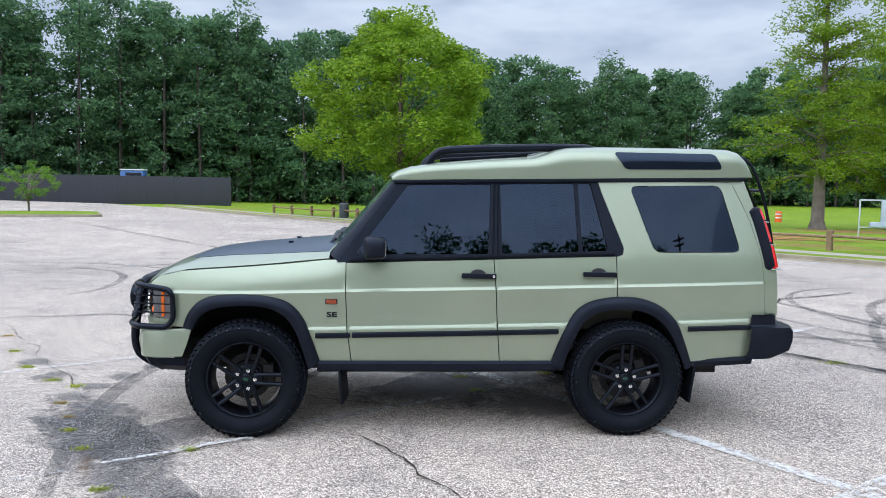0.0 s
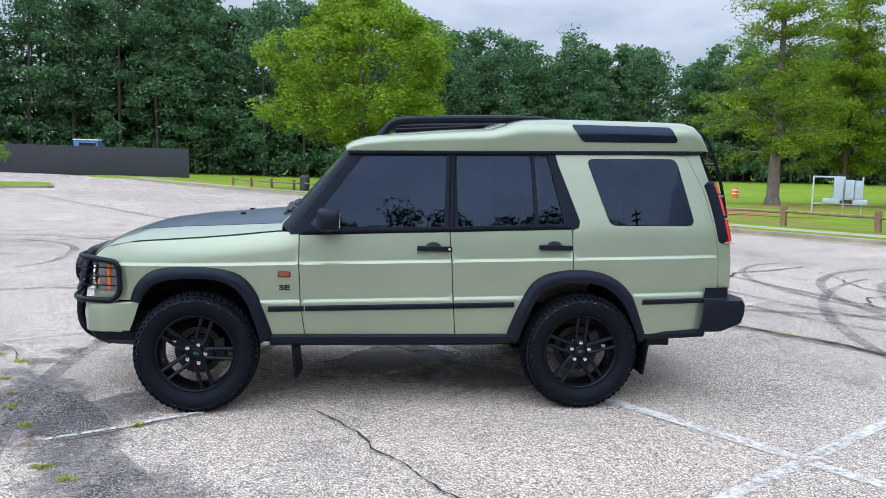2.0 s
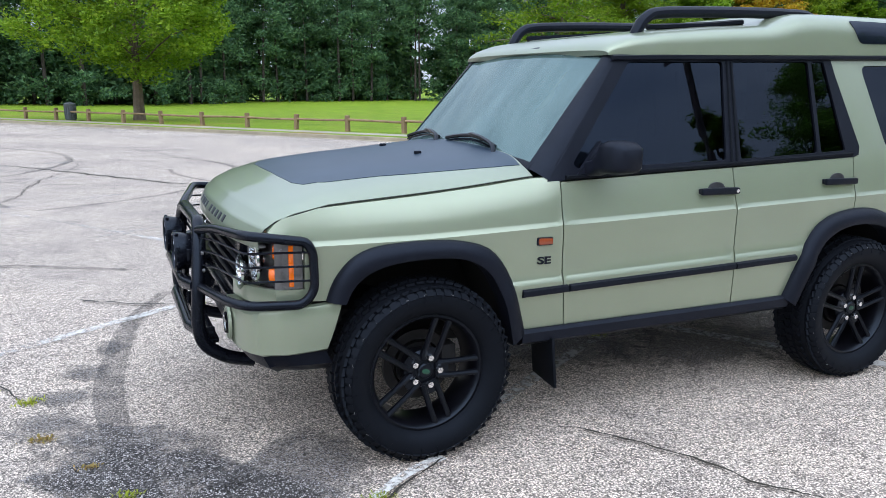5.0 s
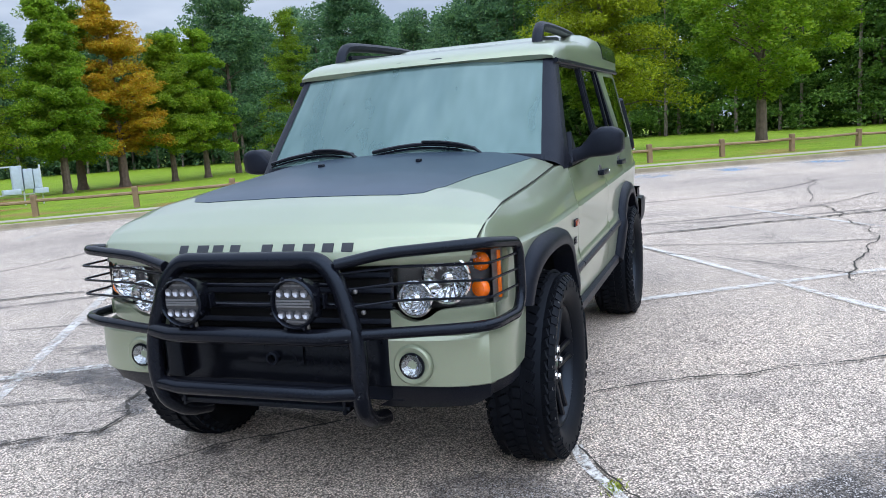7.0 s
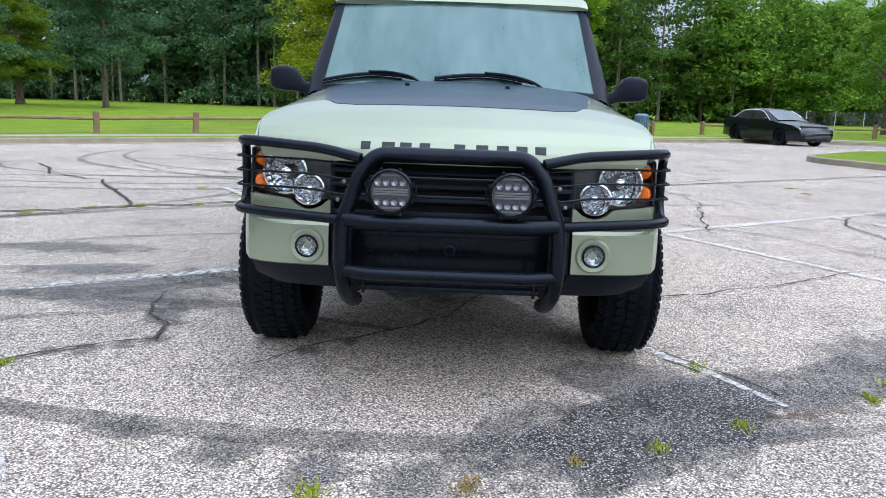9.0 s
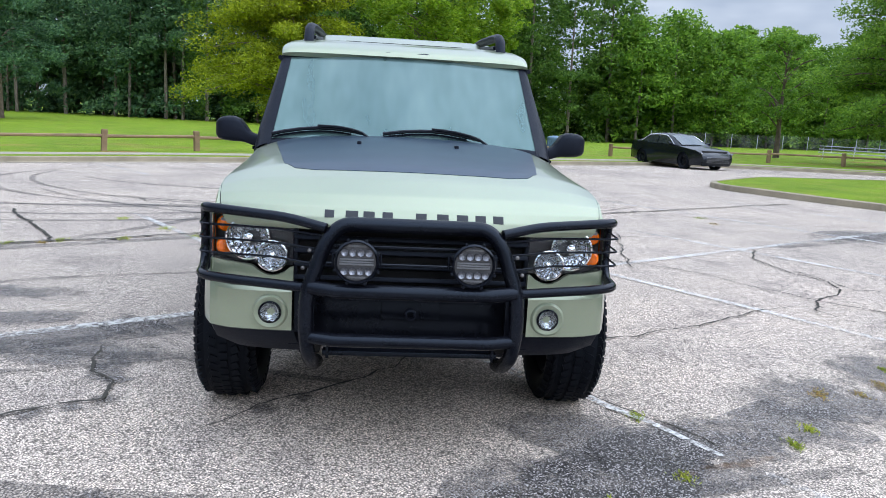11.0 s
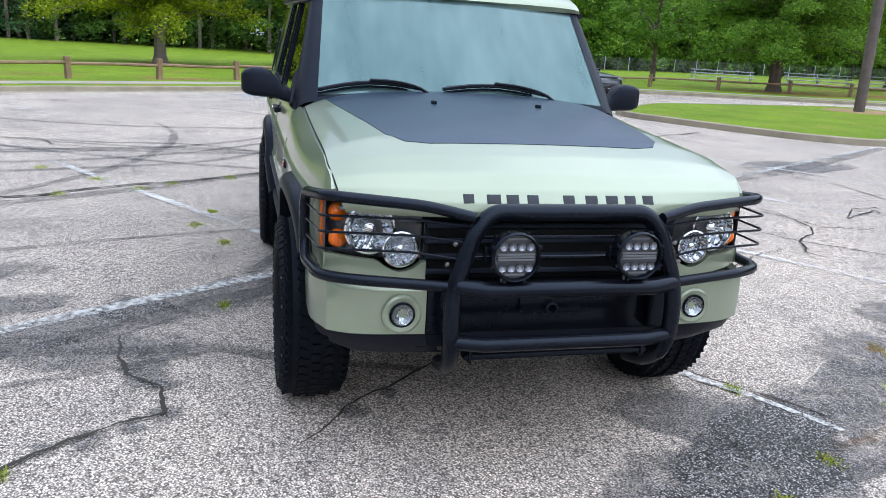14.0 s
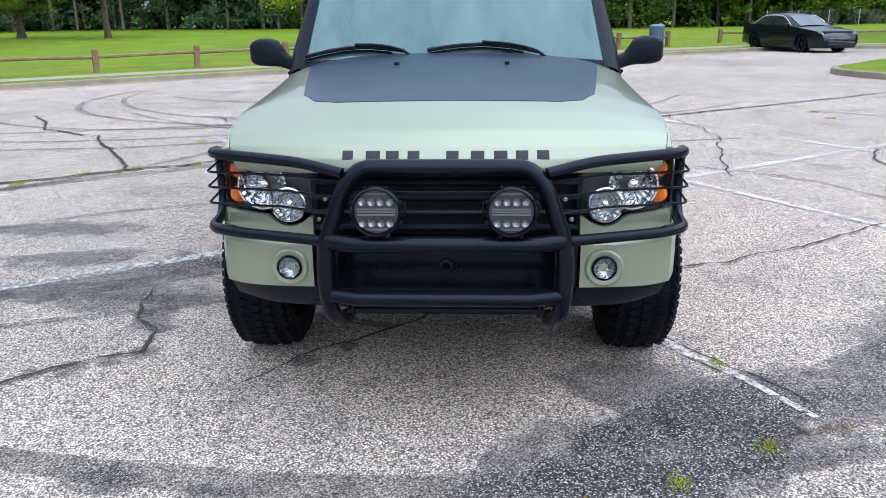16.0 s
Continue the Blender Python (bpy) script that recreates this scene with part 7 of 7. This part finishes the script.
# round driving lamps on the crossbar
CELL = plain("mirrored_cell", (0.24, 0.25, 0.28), 0.28, 0.9, vary=0.2, scale=60)
for y in (-0.2235, 0.2235):
    bm = bmesh.new()
    m = Matrix.Translation((-2.225, y, 0.842)) @ pose(0, 0, 0, 0, -90, 0)
    lathe(bm, [(0.055, -0.055), (0.076, -0.040), (0.084, 0.0), (0.086, 0.028), (0.080, 0.036), (0.075, 0.030), (0.074, 0.014), (0.001, 0.014)], m, 32)
    led = part("driving_lamp", bm, TUBE, car, "round black driving lamp on the guard")
    for k in range(8):
        bm = bmesh.new()
        box(bm, (0, 0, 0), (0.012, 0.012, 0.016), 0.003, m @ pose(0, 0, 0.022, 0, 0, 45 * k + 22) @ Matrix.Translation((0.089, 0, 0)))
        part("lamp_bolt", bm, TUBE, led)
    for k in range(-4, 5):
        bm = bmesh.new()
        box(bm, (-2.185, y + k * 0.014, 0.842), (0.03, 0.005, 0.12), 0.001)
        part("cooling_fin", bm, TUBE, led)
    # grey disc behind the cells paints the reflection on the lamp's dome
    bm = bmesh.new()
    lathe(bm, [(0.0735, 0.0165), (0.001, 0.0175)], m, 28)
    part("lamp_face", bm, plain("lamp_dome_sheen", (0.06, 0.063, 0.07), 0.25, vary=0.15, scale=30), led, "grey disc painting the sheen of the lamp's dome")
    for r in (-0.036, 0.036):
        for k in range(4):
            bm = bmesh.new()
            facets(bm, 0.0145, 0.008, m @ pose(r, (k - 1.5) * 0.0305, 0.020), 8)
            part("lamp_cell", bm, CELL, led, "small mirrored lamp cell", smooth=False)
    bm = bmesh.new()
    for k in (-1, 0, 1):
        box(bm, (k * 0.009, 0, 0.022), (0.007, 0.128, 0.008), 0.002, m)
    for k in (-1, 1):
        box(bm, (k * 0.0605, 0, 0.018), (0.007, 0.07, 0.008), 0.002, m)
    part("lamp_bar", bm, plain("grey_diffuser", (0.11, 0.115, 0.125), 0.3), led)
    bm = bmesh.new()
    box(bm, (-2.215, y, 0.757), (0.03, 0.06, 0.018), 0.004)
    part("lamp_foot", bm, TUBE, led)
    for e in (-0.035, 0.035):
        bm = bmesh.new()
        cyl(bm, (-2.225, y + e, 0.752), (-2.225, y + e, 0.776), 0.006, None, 8)
        part("foot_bolt", bm, STEEL, led)
    for e in (-0.092, 0.092):
        bm = bmesh.new()
        box(bm, (-2.20, y + e, 0.842), (0.03, 0.008, 0.05), 0.003)
        part("lamp_bracket", bm, TUBE, led)

# underside
bm = bmesh.new()
box(bm, (0.15, 0, 0.52), (4.1, 1.05, 0.16), 0.02)
for y in (-0.42, 0.42):
    box(bm, (0.1, y, 0.44), (4.0, 0.09, 0.13), 0.01)
part("chassis", bm, DARK, car, "dark chassis")
bm = bmesh.new()
for x in (-1.27, 1.27):
    bm = bmesh.new()
    cyl(bm, (x, -0.72, 0.388), (x, 0.72, 0.388), 0.05, None, 12)
    lathe(bm, [(0.02, -0.13), (0.11, -0.09), (0.14, 0.0), (0.11, 0.09), (0.02, 0.13)], pose(x, 0.12 if x < 0 else 0.05, 0.388, 90, 0, 0), 16)
    part("axle", bm, DARK, car)
bm = bmesh.new()
box(bm, (-1.55, 0, 0.45), (0.3, 1.0, 0.03), 0.005)
part("skid_plate", bm, DARK, car)
bm = bmesh.new()
cyl(bm, (0.2, 0.30, 0.40), (1.9, 0.30, 0.42), 0.045, None, 10)
part("exhaust_pipe", bm, DARK, car)

# cabin seen through the glass
bm = bmesh.new()
box(bm, (0.7, 0, 0.63), (2.9, 1.55, 0.06), 0.01)
box(bm, (-0.60, 0, 1.08), (0.34, 1.52, 0.26), 0.08)
box(bm, (2.10, 0, 1.3), (0.04, 1.3, 0.9), 0.01)
part("cabin_trim", bm, DARK, car)
for x, ys in ((0.30, (-0.38, 0.38)), (1.15, (-0.40, 0.0, 0.40))):
    for y in ys:
        bm = bmesh.new()
        box(bm, (x, y, 0.80), (0.50, 0.46, 0.18), 0.06)
        box(bm, (0, 0, 0), (0.16, 0.46, 0.62), 0.06, pose(x + 0.25, y, 1.12, 0, 14, 0))
        box(bm, (0, 0, 0), (0.10, 0.26, 0.17), 0.04, pose(x + 0.33, y, 1.52, 0, 10, 0))
        part("seat", bm, SEATCLOTH, car)
bm = bmesh.new()
ringm = pose(-0.235, -0.38, 1.17, 0, -62, 0)
tube(bm, [ringm @ Vector((0.185 * math.cos(a), 0.185 * math.sin(a), 0)) for a in np.linspace(0, 2 * math.pi, 24, endpoint=False)], 0.016, 8, True)
for a in (0.0, 2.3, -2.3):
    tube(bm, [ringm @ Vector((0, 0, -0.03)), ringm @ Vector((0.18 * math.cos(a), 0.18 * math.sin(a), 0))], 0.016, 6)
cyl(bm, ringm @ Vector((0, 0, 0.0)), ringm @ Vector((0, 0, -0.18)), 0.05, 0.04, 12)
part("steering_wheel", bm, SEATCLOTH, car)


# the body sits level on its springs: where its panels lie once the car stands on the ground
def stance(co):
    x, y, z = co
    edge = min(1.0, max(0.0, (abs(y) - 0.55) / 0.15))
    flank_x = along([(-2.0, 0.058), (-1.80, 0.045), (-1.55, 0.020), (-1.28, 0.014), (-0.75, 0.024), (0.30, 0.020), (1.27, 0.003), (2.3, -0.030)], x)
    mid_x = along([(-2.0, 0.060), (-1.1, 0.058), (-0.75, 0.052), (-0.30, 0.036), (0.30, 0.020), (1.27, 0.003), (2.3, -0.030)], x)
    dz = along([(-2.05, 0.0), (-1.77, -0.008), (-1.28, -0.022), (-0.75, -0.027), (0.30, -0.039), (1.27, -0.047), (2.3, -0.056)], x)
    dz -= 0.006 * max(0.0, x) * max(0.0, z - 0.7)
    return Vector((x + mid_x + (flank_x - mid_x) * edge, y, z + dz))


for piece in car.children_recursive:
    for v in piece.data.vertices:
        v.co = stance(v.co)


# wheels
def finish(bm, name, material):
    me = bpy.data.meshes.new(name)
    bmesh.ops.recalc_face_normals(bm, faces=bm.faces)
    bm.to_mesh(me)
    bm.free()
    me.materials.append(material)
    me.polygons.foreach_set("use_smooth", [True] * len(me.polygons))
    me.set_sharp_from_angle(angle=radians(40))
    return me


def tyre_mesh():
    bm = bmesh.new()
    prof = [(0.245, 0.088), (0.262, 0.118), (0.298, 0.138), (0.332, 0.142), (0.347, 0.136), (0.357, 0.118), (0.370, 0.080), (0.377, 0.030), (0.377, -0.030), (0.370, -0.080), (0.357, -0.118), (0.347, -0.136), (0.332, -0.142), (0.298, -0.138), (0.262, -0.118), (0.245, -0.088)]
    lathe(bm, prof, Matrix.Identity(4), 64, True)
    return finish(bm, "tyre", RUBBER)


def tread_mesh():
    bm = bmesh.new()
    for k in range(56):
        a0 = 360 * k / 56
        for row, (w, l, off) in enumerate(((0.036, 0.035, 0.0), (0.040, 0.032, 2.0), (0.034, 0.033, 4.0), (0.040, 0.032, 1.1), (0.036, 0.035, 3.1))):
            h = (row - 2) * 0.0515
            lean = (-26, 22, 0, -22, 26)[row]
            m = pose(0, 0, 0, 0, 0, a0 + off) @ Matrix.Translation(((0.3620, 0.3770, 0.3815, 0.3770, 0.3620)[row], 0, h)) @ pose(0, 0, 0, 0, (-22, -8, 0, 8, 22)[row], 0) @ pose(0, 0, 0, lean, 0, 0)
            box(bm, (0, 0, 0), (0.011, l, w), 0.0, m)
        for sgn in (-1, 1):
            m = pose(0, 0, 0, 0, 0, a0 + (0 if sgn > 0 else 3.9)) @ Matrix.Translation((0.349, 0, sgn * 0.1335)) @ pose(0, 0, 0, 0, sgn * 46, 0)
            box(bm, (0, 0, 0), (0.030, 0.030 if k % 2 else 0.022, 0.006), 0.0, m)
            if k % 2:
                m = pose(0, 0, 0, 0, 0, a0 + 4) @ Matrix.Translation((0.326, 0, sgn * 0.1420))
                box(bm, (0, 0, 0), (0.024, 0.003, 0.003), 0.0, m)
    return finish(bm, "tread", RUBBER)


def scuff_fill(bm):
    """Pale rubbed edges of the outer tread blocks."""
    for k in range(26):
        a = 2 * math.pi * (k + 0.25 * math.sin(5 * k)) / 26
        z = lambda r: 0.1425 - 0.008 * max(0.0, (r - 0.330) / 0.02)
        at = lambda r, d: Vector((r * math.cos(a + d), r * math.sin(a + d), z(r) + 0.002))
        ln = 0.05 + 0.02 * math.sin(3.7 * k)
        tube(bm, [at(0.343, -ln), at(0.347, -0.01), at(0.341, 0.012), at(0.345, ln * 0.7)], 0.0013, 4)



def rim_mesh():
    bm = bmesh.new()
    lathe(bm, [(0.248, 0.088), (0.250, 0.098), (0.240, 0.100), (0.230, 0.088), (0.222, 0.050), (0.212, -0.05), (0.235, -0.098), (0.248, -0.09)], Matrix.Identity(4), 48, True)
    lathe(bm, [(0.001, 0.064), (0.075, 0.060), (0.088, 0.048), (0.090, 0.0), (0.06, -0.04), (0.001, -0.04)], Matrix.Identity(4), 30)
    return finish(bm, "wheel", RIM)


def spoke_mesh():
    """One pair of spokes that part towards the rim."""
    bm = bmesh.new()
    for d in (-1, 1):
        a = [Vector((0.060, d * 0.026, 0.058)), Vector((0.11, d * 0.030, 0.070)), Vector((0.17, d * 0.031, 0.074)), Vector((0.236, d * 0.032, 0.080))]
        tube(bm, a, [0.018, 0.0130, 0.0125, 0.015], 8)
    box(bm, (0.075, 0, 0.062), (0.06, 0.07, 0.018), 0.006)
    return finish(bm, "spoke", RIM)


TYRE, TREAD, WHEEL, SPOKE = tyre_mesh(), tread_mesh(), rim_mesh(), spoke_mesh()


def small_mesh(name, fill, material):
    bm = bmesh.new()
    fill(bm)
    return finish(bm, name, material)


def disc_fill(bm):
    lathe(bm, [(0.11, -0.03), (0.152, -0.03), (0.152, -0.052), (0.10, -0.052)], Matrix.Identity(4), 40, True)
    lathe(bm, [(0.001, -0.02), (0.10, -0.02), (0.10, -0.06), (0.001, -0.06)], Matrix.Identity(4), 24)


def caliper_fill(bm):
    box(bm, (0, 0, 0), (0.07, 0.15, 0.085), 0.012, pose(0, 0, 0, 0, 0, 20) @ Matrix.Translation((0.135, 0, -0.04)))


def nut_fill(bm):
    lathe(bm, [(0.0165, 0.05), (0.0165, 0.078), (0.013, 0.088), (0.001, 0.090)], Matrix.Identity(4), 6)


def cap_fill(bm):
    lathe(bm, [(0.034, 0.055), (0.034, 0.070), (0.028, 0.076), (0.001, 0.078)], Matrix.Identity(4), 24)


DISC, CALIPER, NUT, CAP = small_mesh("brake_disc", disc_fill, plain("dull_brake_iron", (0.020, 0.020, 0.021), 0.5, 0.7, vary=0.25)), small_mesh("brake_caliper", caliper_fill, DARK), small_mesh("wheel_nut", nut_fill, CHROME), small_mesh("hub_cap", cap_fill, RIM)
SCUFF = small_mesh("tread_scuffs", scuff_fill, plain("scuffed_rubber", (0.16, 0.165, 0.17), 0.8))
OVAL = small_mesh("cap_badge", lambda bm: lathe(bm, [(0.016, 0.078), (0.001, 0.080)], Matrix.Diagonal((1.15, 0.7, 1, 1)), 16), GREEN_CAP)


def wheel(parent, x, y, z, side, steer, spin, scale=1.0, nuts=True, wide=1.0):
    w = new("wheel", WHEEL)
    w.parent = parent
    w.matrix_local = pose(x, y, z, 90 if side < 0 else -90, 0, 0) @ pose(0, 0, 0, 0, steer * side, 0) @ pose(0, 0, 0, 0, 0, spin) @ Matrix.Diagonal((scale, scale, scale * wide, 1))
    w["label"] = "black alloy wheel with a knobbly tyre" if nuts else "dark alloy wheel"
    kids = [("tyre", TYRE, Matrix.Identity(4)), ("tread_scuffs", SCUFF, Matrix.Identity(4)), ("brake_disc", DISC, Matrix.Identity(4)), ("brake_caliper", CALIPER, Matrix.Identity(4)), ("hub_cap", CAP, Matrix.Identity(4)), ("cap_badge", OVAL, Matrix.Identity(4)), ("tread", TREAD, Matrix.Identity(4))]
    kids += [("spoke", SPOKE, pose(0, 0, 0, 0, 0, 72 * k + 90)) for k in range(5)]
    if nuts:
        kids += [("wheel_nut", NUT, pose(0, 0, 0, 0, 0, 72 * k + 90) @ Matrix.Translation((0.061, 0, 0))) for k in range(5)]
    for name, me, m in kids:
        o = new(name, me)
        o.parent = w
        o.matrix_local = m
        if name in ("tread", "tread_scuffs"):
            tagged(o, kind="stuff")


for x, spin in ((-1.275, -18), (1.27, -2)):
    for s in (-1, 1):
        wheel(car, x, s * 0.815, 0.385, s, 0.0, spin, 1.02, True, 0.925)


# ---- parked saloon by the far kerb ----
def saloon(x, y, turn):
    root = thing("saloon_car", "black four-door saloon car parked beside the far kerb", "car", (x, y, fall(x, y)), turn)
    black = plain("black_car_paint", (0.003, 0.004, 0.007), 0.25, vary=0.1, coat=0.45, spec=0.25, tint=(0.6, 0.78, 1.0))
    glass = plain("saloon_glass", (0.02, 0.025, 0.03), 0.04)
    # sides of the body with wheel arches cut into them, up to the belt line
    belt = [(-2.44, 0.60), (-2.36, 0.71), (-2.10, 0.83), (-1.50, 0.90), (-0.90, 0.955), (0.50, 1.0), (1.50, 1.045), (2.20, 1.085), (2.42, 1.05), (2.46, 0.92)]
    arch = lambda cx: [(cx + 0.385 * math.cos(radians(a)), 0.335 + 0.385 * math.sin(radians(a))) for a in range(200, -21, -20)]
    outline = [(-2.46, 0.40), (-2.32, 0.23), (-1.84, 0.20)] + arch(-1.42) + [(-0.9, 0.19), (0.9, 0.19)] + arch(1.41) + [(1.86, 0.25), (2.32, 0.30), (2.47, 0.50)] + belt[::-1]

    def half(a, z):
        return (0.925 - 0.17 * max(0.0, (abs(a) - 1.6) / 0.86) ** 2) * (1 - 0.055 * ((z - 0.60) / 0.40) ** 2) + (0.012 if 0.80 < z < 0.86 else 0.0)

    for s in (-1, 1):
        bm = bmesh.new()
        panel(bm, outline, [], lambda a, z, d, s=s: Vector((a, s * (half(a, z) - d), z)), 0.05, 0.16)
        part("side_panel", bm, black, root, sharp=50)
    bm = bmesh.new()
    grid(bm, lambda a, v: Vector((a, v * half(a, along(belt, a)), along(belt, a) + 0.045 * (1 - v * v))), np.linspace(-2.44, 2.46, 30), np.linspace(-1, 1, 11))
    part("bonnet_and_boot", bm, black, root, sharp=60)
    bm = bmesh.new()
    grid(bm, lambda z, v: Vector((-2.45 - 0.13 * (1 - v * v) * (1 if z < 0.6 else 0.75) + 0.10 * max(0.0, z - 0.55) / 0.12 + 0.06 * max(0.0, 0.34 - z) / 0.12, v * half(-2.45, z) * 0.985, z)), (0.22, 0.32, 0.45, 0.56, 0.62, 0.66), np.linspace(-1, 1, 11))
    part("front_bumper", bm, black, root, sharp=60)
    bm = bmesh.new()
    grid(bm, lambda z, v: Vector((2.46 + 0.10 * (1 - v * v), v * half(2.46, z), z)), (0.28, 0.45, 0.65, 0.92), np.linspace(-1, 1, 9))
    part("rear_bumper", bm, black, root, sharp=60)
    bm = bmesh.new()
    box(bm, (0.0, 0, 0.52), (4.6, 1.25, 0.60), 0.02)
    part("underbody", bm, DARK, root)
    cab = [(-0.95, 0.70, 0.98), (-0.15, 0.62, 1.38), (0.25, 0.60, 1.445), (0.9, 0.60, 1.44), (1.35, 0.60, 1.36), (2.05, 0.66, 1.05)]

    def roofc(i, k):
        a, w, z = cab[i]
        b = 0.84
        return Vector((a + (0.0, 0.0, 0, 0, 0, 0, 0)[k], (-b, -w - 0.04, -w + 0.06, 0, w - 0.06, w + 0.04, b)[k], (min(z, 0.97), z - 0.05, z, z + 0.015, z, z - 0.05, min(z, 0.97))[k]))

    bm = bmesh.new()
    grid(bm, roofc, range(6), range(7))
    part("cabin", bm, black, root, sharp=50)
    for s in (-1, 1):
        yz = lambda a, z: Vector((a, s * (0.862 - 0.19 * (z - 0.97) / 0.45), z))
        for poly in ([(-0.72, 1.0), (-0.12, 1.31), (0.42, 1.37), (0.45, 1.0)], [(0.52, 1.0), (0.50, 1.37), (1.15, 1.33), (1.55, 1.06), (1.50, 1.0)]):
            bm = bmesh.new()
            panel(bm, poly, [], lambda a, z, d: yz(a, z) + Vector((0, s * (0.012 - d), 0)), 0.02, 0.3)
            part("side_window", bm, glass, root, "dark side window")
    bm = bmesh.new()
    grid(bm, lambda t, k: Vector((-0.97 + 0.80 * t, (k - 2) * 0.325 * (1 - 0.10 * t), 0.995 + 0.385 * t + 0.012 * (2 - abs(k - 2)))), (0.03, 0.5, 0.97), range(5))
    # colour lifted above the side glass to paint the reflected sky
    part("windscreen", bm, plain("saloon_screen_sheen", (0.06, 0.08, 0.09), 0.03, spec=0.9), root, "windscreen with pale sky sheen in its colour")
    bm = bmesh.new()
    for z in (0.36, 0.41, 0.46, 0.51, 0.56):
        tube(bm, [(-2.50, -0.58, z), (-2.575, -0.3, z), (-2.595, 0, z), (-2.575, 0.3, z), (-2.50, 0.58, z)], 0.012, 6)
    part("grille", bm, STEEL, root, "wide bright grille bars")
    for s in (-1, 1):
        bm = bmesh.new()
        box(bm, (0, 0, 0), (0.34, 0.08, 0.07), 0.02, pose(-2.30, s * 0.72, 0.715, 0, 0, -s * 32))
        part("headlamp", bm, REFLECTOR, root, "slim headlamp")
    for s in (-1, 1):
        bm = bmesh.new()
        box(bm, (-0.62, s * 0.99, 1.03), (0.14, 0.19, 0.12), 0.04)
        part("door_mirror", bm, black, root)
        bm = bmesh.new()
        tube(bm, smooth_path([(-0.72, s * 0.865, 1.0), (-0.12, s * 0.735, 1.335), (0.45, s * 0.715, 1.39), (1.15, s * 0.73, 1.35), (1.58, s * 0.835, 1.06)], 4), 0.014, 5)
        part("window_trim", bm, CHROME, root, "bright strip round the side windows")
    for a in (-1.42, 1.41):
        for s in (-1, 1):
            wheel(root, a, s * 0.80, 0.335, s, 0.0, 20, 0.862, False)


saloon(28.2, -13.1, 17.0)
